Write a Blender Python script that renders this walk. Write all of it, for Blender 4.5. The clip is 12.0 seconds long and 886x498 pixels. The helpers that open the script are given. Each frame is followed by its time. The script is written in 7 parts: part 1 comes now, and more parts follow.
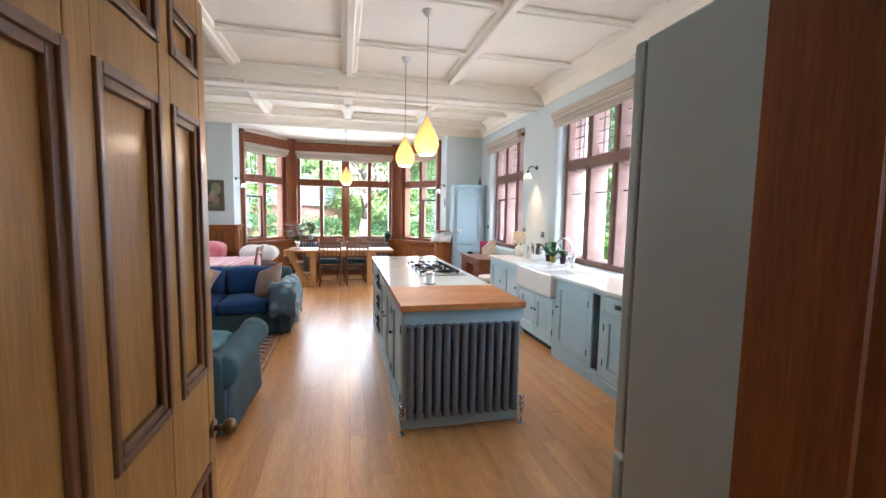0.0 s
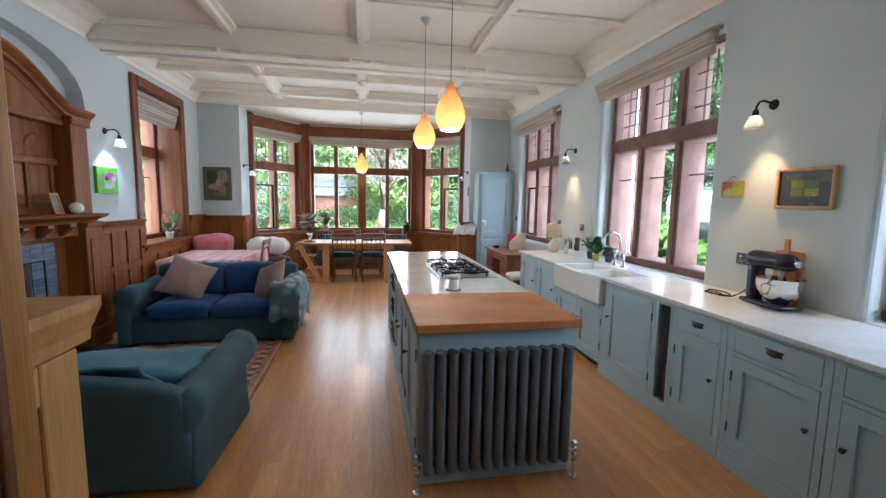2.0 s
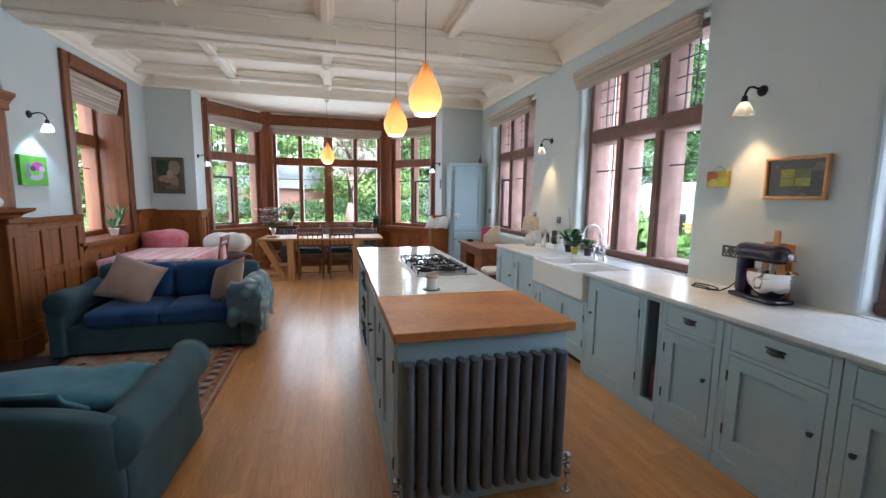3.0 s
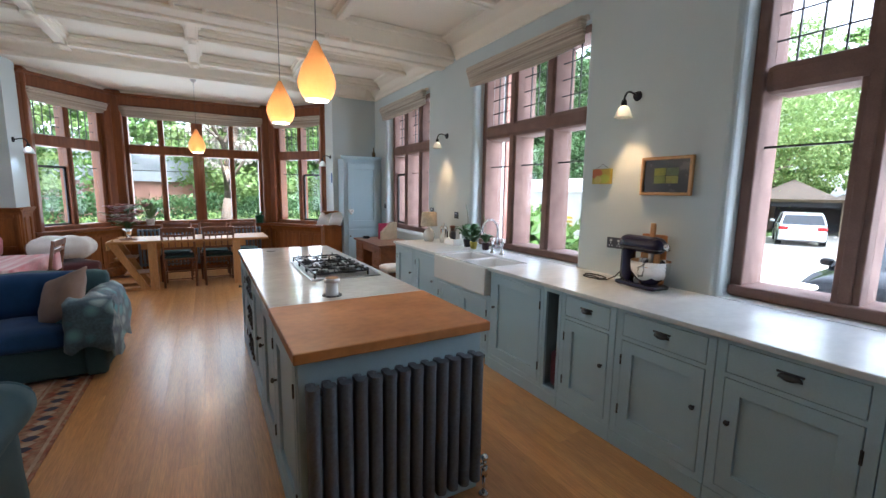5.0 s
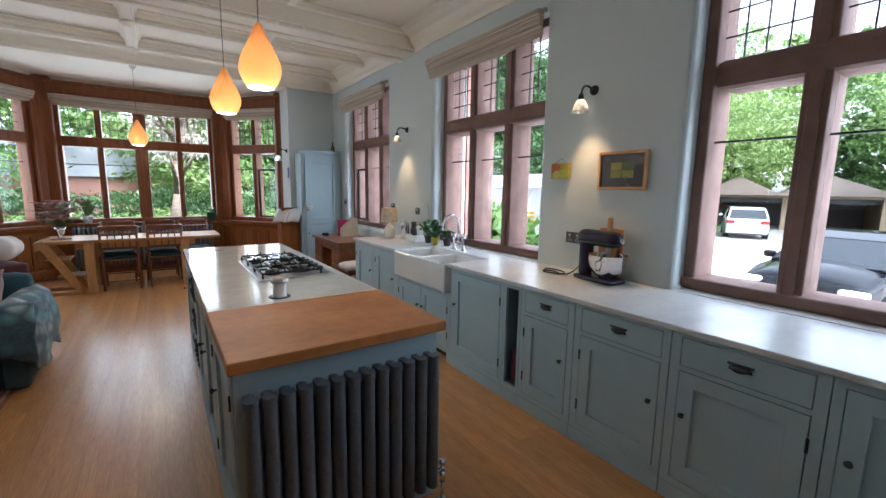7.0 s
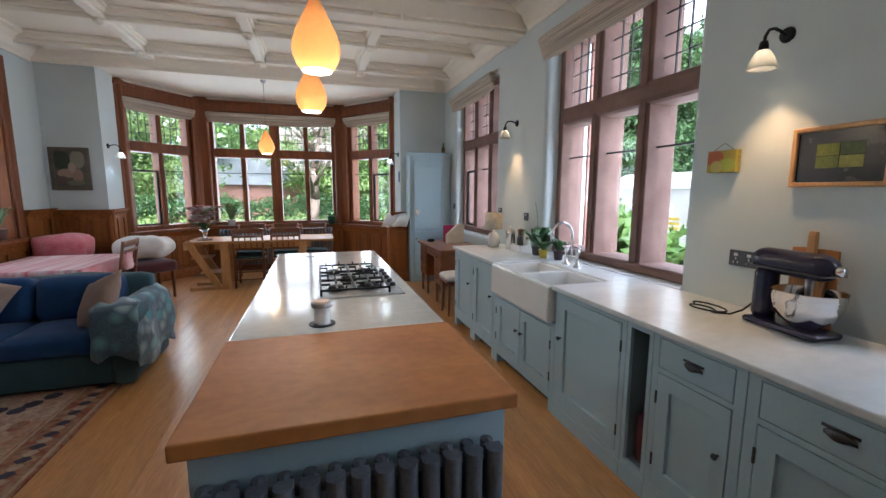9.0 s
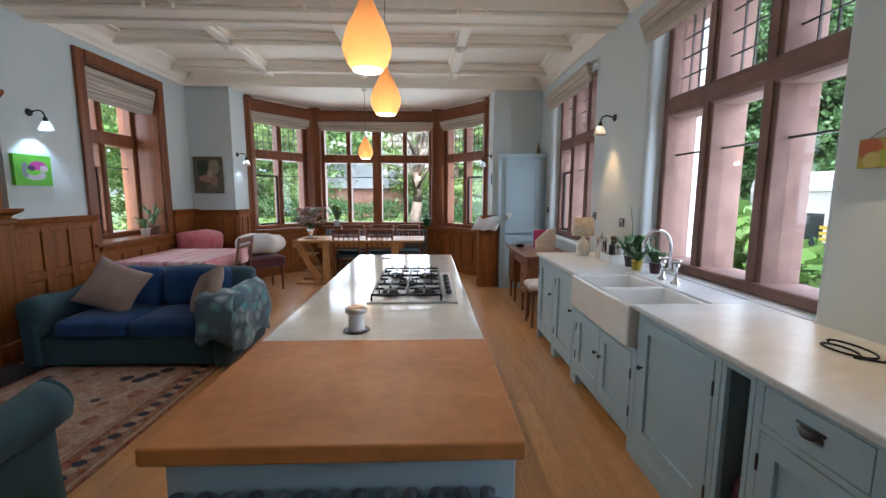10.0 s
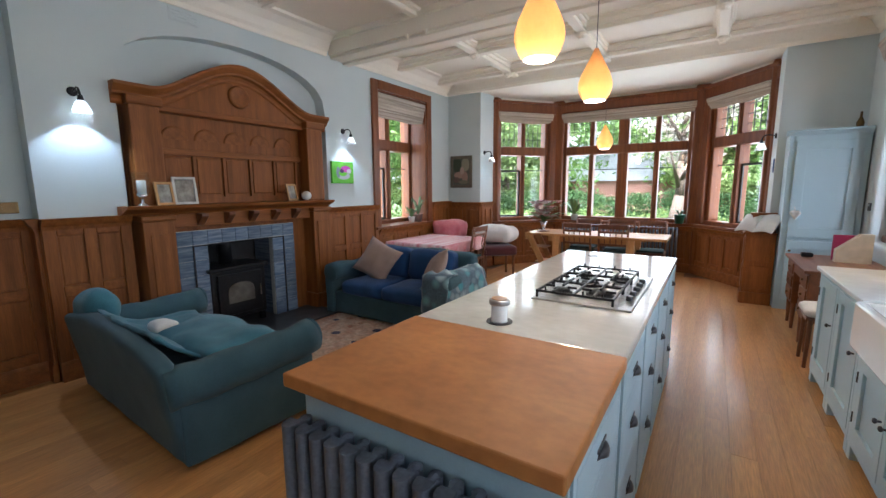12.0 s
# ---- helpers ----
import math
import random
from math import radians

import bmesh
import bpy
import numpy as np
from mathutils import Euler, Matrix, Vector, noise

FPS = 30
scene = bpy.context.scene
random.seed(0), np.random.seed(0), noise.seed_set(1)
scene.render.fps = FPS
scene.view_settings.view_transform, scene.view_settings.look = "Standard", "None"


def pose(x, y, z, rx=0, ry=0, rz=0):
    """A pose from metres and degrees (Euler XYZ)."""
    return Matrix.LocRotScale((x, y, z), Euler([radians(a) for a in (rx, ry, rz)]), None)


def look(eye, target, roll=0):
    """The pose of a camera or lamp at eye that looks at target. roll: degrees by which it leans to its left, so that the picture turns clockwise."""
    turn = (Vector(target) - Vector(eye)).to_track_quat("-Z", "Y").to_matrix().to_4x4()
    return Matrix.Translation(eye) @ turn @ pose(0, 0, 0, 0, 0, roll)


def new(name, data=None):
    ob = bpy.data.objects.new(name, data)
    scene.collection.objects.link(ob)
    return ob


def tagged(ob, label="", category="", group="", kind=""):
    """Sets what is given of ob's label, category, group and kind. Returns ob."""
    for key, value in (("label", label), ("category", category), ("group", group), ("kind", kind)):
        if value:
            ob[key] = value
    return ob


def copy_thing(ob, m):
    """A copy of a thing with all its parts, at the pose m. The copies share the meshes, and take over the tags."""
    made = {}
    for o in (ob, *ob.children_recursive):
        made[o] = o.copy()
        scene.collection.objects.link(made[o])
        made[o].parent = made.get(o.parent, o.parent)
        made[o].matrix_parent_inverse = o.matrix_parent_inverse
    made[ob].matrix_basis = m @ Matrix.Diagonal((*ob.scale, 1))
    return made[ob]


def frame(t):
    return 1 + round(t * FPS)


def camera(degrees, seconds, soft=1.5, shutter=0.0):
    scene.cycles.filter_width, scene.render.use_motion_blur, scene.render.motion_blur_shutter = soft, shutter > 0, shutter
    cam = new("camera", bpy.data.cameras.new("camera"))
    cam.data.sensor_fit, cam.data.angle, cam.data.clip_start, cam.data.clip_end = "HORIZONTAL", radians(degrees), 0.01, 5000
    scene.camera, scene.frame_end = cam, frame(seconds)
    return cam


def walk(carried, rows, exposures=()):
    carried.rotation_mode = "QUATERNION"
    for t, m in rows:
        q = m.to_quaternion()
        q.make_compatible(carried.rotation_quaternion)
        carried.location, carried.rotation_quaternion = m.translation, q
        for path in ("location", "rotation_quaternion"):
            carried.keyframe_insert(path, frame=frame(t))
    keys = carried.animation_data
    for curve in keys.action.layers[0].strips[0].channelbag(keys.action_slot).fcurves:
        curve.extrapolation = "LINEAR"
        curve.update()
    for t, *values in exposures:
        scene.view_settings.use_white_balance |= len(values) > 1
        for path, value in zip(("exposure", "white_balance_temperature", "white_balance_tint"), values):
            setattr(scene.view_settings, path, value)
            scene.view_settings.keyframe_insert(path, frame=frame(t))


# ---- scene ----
cam = camera(93.9, 12.0)
PATH = [
    (0, (0.168, 0.276, 1.561), (0.629, 2.214, 1.385), 1.0),
    (0.5, (0.194, 0.484, 1.551), (0.645, 2.423, 1.363), 1.2),
    (1, (0.204, 0.646, 1.554), (0.639, 2.588, 1.352), 1.1),
    (1.5, (0.24, 0.795, 1.54), (0.653, 2.741, 1.328), 1.2),
    (2, (0.289, 0.996, 1.55), (0.652, 2.95, 1.326), 1.0),
    (2.5, (0.305, 1.132, 1.541), (0.688, 3.08, 1.299), 0.9),
    (3, (0.29, 1.259, 1.538), (0.796, 3.177, 1.284), 0.8),
    (5, (0.283, 1.455, 1.544), (1.264, 3.176, 1.272), 0.9),
    (5.5, (0.293, 1.454, 1.542), (1.353, 3.127, 1.268), 1.0),
    (6, (0.307, 1.462, 1.54), (1.427, 3.095, 1.259), 0.9),
    (6.5, (0.321, 1.467, 1.539), (1.467, 3.08, 1.248), 0.9),
    (8.5, (0.76, 1.839, 1.514), (1.53, 3.665, 1.241), 0.5),
    (9, (0.898, 1.986, 1.519), (1.479, 3.88, 1.244), 0.2),
    (9.5, (1.074, 2.084, 1.504), (1.405, 4.038, 1.237), -0.0),
    (10, (1.22, 2.117, 1.514), (1.294, 4.099, 1.252), 0.2),
    (10.5, (1.362, 2.222, 1.485), (1.123, 4.19, 1.22), 0.2),
    (11, (1.464, 2.261, 1.49), (0.893, 4.158, 1.218), 0.1),
    (11.5, (1.616, 2.279, 1.496), (0.746, 4.058, 1.214), -0.6),
    (12, (1.668, 2.255, 1.512), (0.591, 3.915, 1.221), -0.4),
]
EXPOSURES = [(0, 4.2, 5330, 12), (1, 3.9, 5330, 12), (2, 3.5, 5280, 11), (3, 3.4, 5300, 11), (5, 3.17, 5330, 11), (6.5, 3.03, 5330, 11), (9.5, 3.0, 5400, 12), (10.5, 3.1, 5450, 12), (12, 3.4, 5480, 12)]
walk(cam, [(t, look(eye, target, roll)) for t, eye, target, roll in PATH], EXPOSURES)

# ---------- world and daylight ----------
world = bpy.data.worlds.new("sky")
scene.world = world
world.use_nodes = True
wn = world.node_tree.nodes
sky = wn.new("ShaderNodeTexSky")
sky.sky_type = 'NISHITA'
sky.sun_disc = False
sky.sun_elevation, sky.sun_rotation = radians(43), radians(182)
sky.dust_density = 3.0
soften = wn.new("ShaderNodeHueSaturation")
soften.inputs["Saturation"].default_value = 0.18
world.node_tree.links.new(sky.outputs[0], soften.inputs["Color"])
world.node_tree.links.new(soften.outputs[0], wn["Background"].inputs["Color"])
wn["Background"].inputs["Strength"].default_value = 0.15
sun = new("sun", bpy.data.lights.new("sun", 'SUN'))
sun.data.energy, sun.data.angle, sun.data.color = 1.8, radians(10), (1.0, 0.96, 0.9)
sun.matrix_world = look((-0.6, -14, 17), (0, 4, 0))


# ---------- building helpers ----------
ORIGIN = {}


def thing(name, label, category, at=(0, 0, 0), turn=0, group="", kind=""):
    """An Empty at the base of a thing; its parts are built in the thing's own axes when turned."""
    ob = new(name)
    ob.matrix_basis = pose(at[0], at[1], at[2], 0, 0, turn)
    return tagged(ob, label, category, group, kind)


def link_mesh(name, bm, material, smooth=False):
    me = bpy.data.meshes.new(name)
    bmesh.ops.recalc_face_normals(bm, faces=bm.faces)
    bm.to_mesh(me)
    bm.free()
    if smooth:
        me.polygons.foreach_set("use_smooth", [True] * len(me.polygons))
    me.materials.append(material)
    return new(name, me)


def part(name, bm, material, parent, label="", bevel=0.0, smooth=False):
    ob = link_mesh(name, bm, material, smooth)
    ob.parent = parent
    if label:
        ob["label"] = label
    if bevel:
        soften_edges(ob, bevel)
    return ob


def soften_edges(ob, width, segments=2):
    m = ob.modifiers.new("edge", 'BEVEL')
    m.width, m.segments, m.limit_method, m.angle_limit = width, segments, 'ANGLE', radians(40)
    m.harden_normals = False


def solo(name, bm, material, label, category, group="", kind="", bevel=0.0, smooth=False, at=(0, 0, 0), turn=0):
    ob = link_mesh(name, bm, material, smooth)
    ob.matrix_basis = pose(at[0], at[1], at[2], 0, 0, turn)
    if bevel:
        soften_edges(ob, bevel)
    return tagged(ob, label, category, group, kind)


def box(x0, x1, y0, y1, z0, z1, bm=None):
    bm = bm or bmesh.new()
    vs = [bm.verts.new((x, y, z)) for x in (x0, x1) for y in (y0, y1) for z in (z0, z1)]
    for f in ((0, 1, 3, 2), (4, 6, 7, 5), (0, 4, 5, 1), (2, 3, 7, 6), (0, 2, 6, 4), (1, 5, 7, 3)):
        bm.faces.new([vs[i] for i in f])
    return bm


def tube(p0, p1, r0, r1=None, bm=None, n=12):
    bm = bm or bmesh.new()
    r1 = r0 if r1 is None else r1
    p0, p1 = Vector(p0), Vector(p1)
    d = p1 - p0
    m = Matrix.Translation((p0 + p1) / 2) @ d.to_track_quat('Z', 'Y').to_matrix().to_4x4()
    bmesh.ops.create_cone(bm, cap_ends=True, segments=n, radius1=max(r0, 1e-4), radius2=max(r1, 1e-4), depth=d.length, matrix=m)
    return bm


def ball(c, r, bm=None, n=12, scale=(1, 1, 1)):
    bm = bm or bmesh.new()
    m = Matrix.Translation(c) @ Matrix.Diagonal((*scale, 1))
    bmesh.ops.create_uvsphere(bm, u_segments=n, v_segments=max(6, n // 2), radius=r, matrix=m)
    return bm


def lathe(profile, bm=None, n=24, at=(0, 0, 0)):
    """Turns a profile of (radius, height) round the z axis."""
    bm = bm or bmesh.new()
    rings = []
    for r, z in profile:
        rings.append([bm.verts.new((at[0] + r * math.cos(a), at[1] + r * math.sin(a), at[2] + z)) for a in [2 * math.pi * i / n for i in range(n)]])
    for a, b in zip(rings, rings[1:]):
        for i in range(n):
            bm.faces.new((a[i], a[(i + 1) % n], b[(i + 1) % n], b[i]))
    return bm


def path_tube(points, r, bm=None, n=8):
    """A bent round bar through the points."""
    bm = bm or bmesh.new()
    pts = [Vector(p) for p in points]
    rings = []
    for i, p in enumerate(pts):
        d = (pts[min(i + 1, len(pts) - 1)] - pts[max(i - 1, 0)]).normalized()
        side = d.cross(Vector((0.13, 0.31, 0.94))).normalized()
        up = side.cross(d)
        rings.append([bm.verts.new(p + r * (math.cos(a) * side + math.sin(a) * up)) for a in [2 * math.pi * k / n for k in range(n)]])
    for a, b in zip(rings, rings[1:]):
        for k in range(n):
            bm.faces.new((a[k], a[(k + 1) % n], b[(k + 1) % n], b[k]))
    bm.faces.new(rings[0][::-1])
    bm.faces.new(rings[-1])
    return bm


def slab(outer, holes, depth, to_world):
    """A flat plate with holes: outline and holes in (u, v), pushed out by depth, mapped by to_world(u, v, w)."""
    bm = bmesh.new()
    edges = []
    for loop in [outer] + list(holes):
        vs = [bm.verts.new((u, v, 0)) for u, v in loop]
        edges += [bm.edges.new((vs[i], vs[(i + 1) % len(vs)])) for i in range(len(vs))]
    bmesh.ops.triangle_fill(bm, use_beauty=True, edges=edges, normal=(0, 0, 1))
    ex = bmesh.ops.extrude_face_region(bm, geom=list(bm.faces))
    for v in ex["geom"]:
        if isinstance(v, bmesh.types.BMVert):
            v.co.z = depth
    for v in bm.verts:
        v.co = Vector(to_world(*v.co))
    return bm


def soft_box(x0, x1, y0, y1, z0, z1, r=0.05, n=10, puff=0.0, wob=0.0, seed=0.0, bm=None, turn=None):
    """A padded block: rounded by r, bulging by puff on top, uneven by wob."""
    one = bmesh.new()
    bmesh.ops.create_cube(one, size=2)
    bmesh.ops.subdivide_edges(one, edges=list(one.edges), cuts=n, use_grid_fill=True)
    c = Vector(((x0 + x1) / 2, (y0 + y1) / 2, (z0 + z1) / 2))
    h = Vector((abs(x1 - x0) / 2, abs(y1 - y0) / 2, abs(z1 - z0) / 2))
    r = min(r, *h)
    for v in one.verts:
        p = v.co.copy()
        q = Vector([p[i] * h[i] for i in range(3)])
        inner = Vector([max(-(h[i] - r), min(h[i] - r, q[i])) for i in range(3)])
        d = q - inner
        if d.length > 1e-9:
            q = inner + d.normalized() * r
        k = (1 - p.x * p.x) * (1 - p.y * p.y)
        q.z += puff * k * (1 if p.z > 0 else -0.3)
        if wob:
            w = noise.noise_vector((q + c) * 5 + Vector((seed, seed * 2, 0)))
            q += w * wob
        if turn:
            q = turn @ q
        v.co = q + c
    if bm is None:
        return one
    me = bpy.data.meshes.new("tmp")
    one.to_mesh(me)
    one.free()
    bm.from_mesh(me)
    bpy.data.meshes.remove(me)
    return bm


def drape(profile, start, along, n=14, wob=0.02, seed=0.0, fray=0.02):
    """A cloth: a profile of offsets (right, up) carried along a vector, uneven as cloth is."""
    bm = bmesh.new()
    start, along = Vector(start), Vector(along)
    side = Vector((along.y, -along.x, 0)).normalized()
    rows = []
    for i in range(n + 1):
        f = i / n
        row = []
        for j, (o, u) in enumerate(profile):
            p = start + along * f + side * o + Vector((0, 0, u))
            w = noise.noise_vector(p * 4.5 + Vector((seed, 0, seed))) + noise.noise_vector(p * 13) * 0.35
            p += Vector((w.x, w.y, abs(w.z))) * wob
            if j in (0, len(profile) - 1):
                p += Vector((0, 0, fray * math.sin(9 * f + seed)))
            row.append(bm.verts.new(p))
        rows.append(row)
    for a, b in zip(rows, rows[1:]):
        for j in range(len(profile) - 1):
            bm.faces.new((a[j], a[j + 1], b[j + 1], b[j]))
    return bm


def thicken(ob, t=0.008):
    m = ob.modifiers.new("cloth", 'SOLIDIFY')
    m.thickness = t
    return ob


def rect(u0, u1, v0, v1):
    return [(u0, v0), (u1, v0), (u1, v1), (u0, v1)]


def sweep(profile, p0, p1, out, bm=None):
    """A moulding: profile of (out, up) carried from p0 to p1; out is the direction away from the wall."""
    bm = bm or bmesh.new()
    p0, p1, out = Vector(p0), Vector(p1), Vector(out).normalized()
    a = [bm.verts.new(p0 + out * o + Vector((0, 0, u))) for o, u in profile]
    b = [bm.verts.new(p1 + out * o + Vector((0, 0, u))) for o, u in profile]
    n = len(profile)
    for i in range(n):
        bm.faces.new((a[i], a[(i + 1) % n], b[(i + 1) % n], b[i]))
    bm.faces.new(a[::-1])
    bm.faces.new(b)
    return bm


# ---------- materials ----------
def surface(name, colour, rough=0.6, metal=0.0, second=None, scale=6.0, stretch=(1, 1, 1), fine=80.0, amount=0.5, bump=0.15, bump_scale=None,
            sheen=0.0, coat=0.0, per_object=0.0, alpha=None, rough_var=0.1):
    """A painted, woven, stone or wooden surface: two tones mixed by stretched noise at two scales, with fine relief."""
    m = bpy.data.materials.new(name)
    m.use_nodes = True
    t, n, l = m.node_tree, m.node_tree.nodes, m.node_tree.links
    b = n["Principled BSDF"]
    co = n.new("ShaderNodeTexCoord")
    mp = n.new("ShaderNodeMapping")
    mp.inputs["Scale"].default_value = stretch
    l.new(co.outputs["Object"], mp.inputs["Vector"])
    big = n.new("ShaderNodeTexNoise")
    big.inputs["Scale"].default_value, big.inputs["Detail"].default_value = scale, 5
    small = n.new("ShaderNodeTexNoise")
    small.inputs["Scale"].default_value, small.inputs["Detail"].default_value = fine, 3
    vector = mp.outputs[0]
    if per_object:
        info = n.new("ShaderNodeObjectInfo")
        shift = n.new("ShaderNodeVectorMath")
        shift.operation = 'MULTIPLY_ADD'
        l.new(info.outputs["Random"], shift.inputs[0])
        shift.inputs[1].default_value = (37, 53, 71)
        l.new(mp.outputs[0], shift.inputs[2])
        vector = shift.outputs[0]
    for tex in (big, small):
        l.new(vector, tex.inputs["Vector"])
    second = second or tuple(c * 0.75 for c in colour)
    ramp = n.new("ShaderNodeMapRange")
    ramp.inputs["From Min"].default_value, ramp.inputs["From Max"].default_value = 0.3, 0.72
    l.new(big.outputs[0], ramp.inputs["Value"])
    mix = n.new("ShaderNodeMix")
    mix.data_type = 'RGBA'
    mix.inputs["A"].default_value, mix.inputs["B"].default_value = (*colour, 1), (*second, 1)
    l.new(ramp.outputs[0], mix.inputs["Factor"])
    grain = n.new("ShaderNodeMix")
    grain.data_type, grain.blend_type = 'RGBA', 'MULTIPLY'
    grain.inputs["Factor"].default_value = amount
    l.new(mix.outputs["Result"], grain.inputs["A"])
    tone = n.new("ShaderNodeMapRange")
    tone.inputs["From Min"].default_value, tone.inputs["From Max"].default_value = 0.3, 0.7
    tone.inputs["To Min"].default_value, tone.inputs["To Max"].default_value = 0.6, 1.25
    l.new(small.outputs[0], tone.inputs["Value"])
    l.new(tone.outputs[0], grain.inputs["B"])
    last = grain.outputs["Result"]
    if per_object:
        vary = n.new("ShaderNodeMapRange")
        vary.inputs["To Min"].default_value, vary.inputs["To Max"].default_value = 1 - per_object, 1 + per_object
        l.new(info.outputs["Random"], vary.inputs["Value"])
        each = n.new("ShaderNodeMix")
        each.data_type, each.blend_type = 'RGBA', 'MULTIPLY'
        each.inputs["Factor"].default_value = 1
        l.new(last, each.inputs["A"])
        l.new(vary.outputs[0], each.inputs["B"])
        last = each.outputs["Result"]
    l.new(last, b.inputs["Base Color"])
    rr = n.new("ShaderNodeMapRange")
    rr.inputs["To Min"].default_value, rr.inputs["To Max"].default_value = max(rough - rough_var, 0.02), min(rough + rough_var, 1)
    l.new(big.outputs[0], rr.inputs["Value"])
    l.new(rr.outputs[0], b.inputs["Roughness"])
    b.inputs["Metallic"].default_value = metal
    b.inputs["Sheen Weight"].default_value = sheen
    b.inputs["Coat Weight"].default_value = coat
    b.inputs["Coat Roughness"].default_value = 0.15
    if bump:
        bp = n.new("ShaderNodeBump")
        bp.inputs["Strength"].default_value, bp.inputs["Distance"].default_value = bump, 0.004
        src = small
        if bump_scale:
            src = n.new("ShaderNodeTexNoise")
            src.inputs["Scale"].default_value = bump_scale
            l.new(vector, src.inputs["Vector"])
        l.new(src.outputs[0], bp.inputs["Height"])
        l.new(bp.outputs[0], b.inputs["Normal"])
    return m


def wood(name, colour, second, along="z", rough=0.4, coat=0.15, per_object=0.0, bump=0.12, scale=3.0):
    k = {"x": (0.35, 6, 6), "y": (6, 0.35, 6), "z": (6, 6, 0.35)}[along]
    return surface(name, colour, rough, 0, second, scale, k, 26, 0.5, bump, None, 0, coat, per_object)


def glow(name, colour, strength, base):
    m = bpy.data.materials.new(name)
    m.use_nodes = True
    b = m.node_tree.nodes["Principled BSDF"]
    b.inputs["Base Color"].default_value = (*base, 1)
    b.inputs["Emission Color"].default_value = (*colour, 1)
    b.inputs["Emission Strength"].default_value = strength
    b.inputs["Roughness"].default_value = 0.4
    return m


def clear_glass(name, tint=(1, 1, 1)):
    """Thin window glass: clear straight through, with a mirror gloss that grows at grazing angles."""
    m = bpy.data.materials.new(name)
    m.use_nodes = True
    n, l = m.node_tree.nodes, m.node_tree.links
    n.remove(n["Principled BSDF"])
    see = n.new("ShaderNodeBsdfTransparent")
    see.inputs[0].default_value = (*tint, 1)
    shine = n.new("ShaderNodeBsdfGlossy")
    shine.inputs["Roughness"].default_value = 0.02
    face = n.new("ShaderNodeLayerWeight")
    steep = n.new("ShaderNodeMath")
    steep.operation = 'POWER'
    l.new(face.outputs["Facing"], steep.inputs[0])
    steep.inputs[1].default_value = 5.0
    part_gloss = n.new("ShaderNodeMath")
    part_gloss.operation = 'MULTIPLY_ADD'
    l.new(steep.outputs[0], part_gloss.inputs[0])
    part_gloss.inputs[1].default_value, part_gloss.inputs[2].default_value = 0.5, 0.03
    mix = n.new("ShaderNodeMixShader")
    l.new(part_gloss.outputs[0], mix.inputs[0])
    l.new(see.outputs[0], mix.inputs[1])
    l.new(shine.outputs[0], mix.inputs[2])
    l.new(mix.outputs[0], n["Material Output"].inputs[0])
    return m


WALL = surface("wall_paint", (0.60, 0.665, 0.67), 0.75, 0, (0.56, 0.63, 0.64), 1.5, fine=140, amount=0.08, bump=0.1)
CEIL = surface("ceiling_paint", (0.93, 0.88, 0.775), 0.8, 0, (0.89, 0.84, 0.73), 1.2, fine=90, amount=0.08, bump=0.12)
UNIT = surface("cabinet_paint", (0.43, 0.57, 0.635), 0.42, 0, (0.40, 0.54, 0.605), 3, fine=120, amount=0.1, bump=0.05)
# Cabinet paint at about half tone, with the open slot's shade in it.
UNITDIM = surface("cabinet_paint_shaded", (0.22, 0.30, 0.33), 0.6, 0, None, 3, fine=120, amount=0.1, bump=0.05)
MARBLE = surface("marble", (0.72, 0.755, 0.755), 0.32, 0, (0.61, 0.645, 0.65), 3.2, (1, 1.6, 1), 16, 0.16, 0.0, coat=0.0, rough_var=0.06)
ISLANDSTONE = surface("polished_marble", (0.72, 0.73, 0.70), 0.11, 0, (0.60, 0.61, 0.58), 3.2, (1, 1.6, 1), 16, 0.18, 0.0, coat=0.3, rough_var=0.04)
OAKTOP = surface("worktop_oak", (0.50, 0.205, 0.052), 0.52, 0, (0.37, 0.14, 0.034), 3.6, (1, 1.3, 1), 22, 0.3, 0.05, coat=0.0)
PANEL = wood("oak_panelling", (0.31, 0.108, 0.023), (0.18, 0.058, 0.011), "z", 0.52, 0.0)
PANELH = wood("oak_panelling_rail", (0.31, 0.108, 0.023), (0.18, 0.058, 0.011), "y", 0.52, 0.0)
CASING = wood("window_oak", (0.24, 0.080, 0.024), (0.145, 0.045, 0.014), "z", 0.45, 0.12)
DOORWOOD = wood("door_oak", (0.38, 0.185, 0.042), (0.27, 0.122, 0.024), "z", 0.45, 0.12)
DOORDARK = wood("door_moulding_oak", (0.17, 0.066, 0.022), (0.11, 0.042, 0.014), "z", 0.4, 0.2)
PALEOAK = wood("pale_oak", (0.50, 0.28, 0.09), (0.40, 0.21, 0.06), "z", 0.45, 0.12)
PINE = wood("table_pine", (0.54, 0.28, 0.095), (0.42, 0.20, 0.062), "x", 0.38, 0.15)
PINEZ = wood("pine_upright", (0.58, 0.33, 0.13), (0.47, 0.24, 0.085), "z", 0.42, 0.12)
DARKWOOD = wood("dark_chair_wood", (0.20, 0.07, 0.024), (0.12, 0.04, 0.014), "z", 0.35, 0.25)
BOARD = wood("floor_oak", (0.68, 0.345, 0.112), (0.53, 0.25, 0.075), "y", 0.42, 0.6, per_object=0.08, bump=0.03, scale=1.6)
BOARD.node_tree.nodes["Principled BSDF"].inputs["Coat Roughness"].default_value = 0.2
STONE = surface("red_sandstone", (0.235, 0.14, 0.112), 0.8, 0, (0.17, 0.098, 0.078), 5, fine=160, amount=0.3, bump=0.25)
GLASS = clear_glass("window_glass")
LEAD = surface("lead", (0.06, 0.055, 0.05), 0.55, 0.3, None, 20, bump=0)
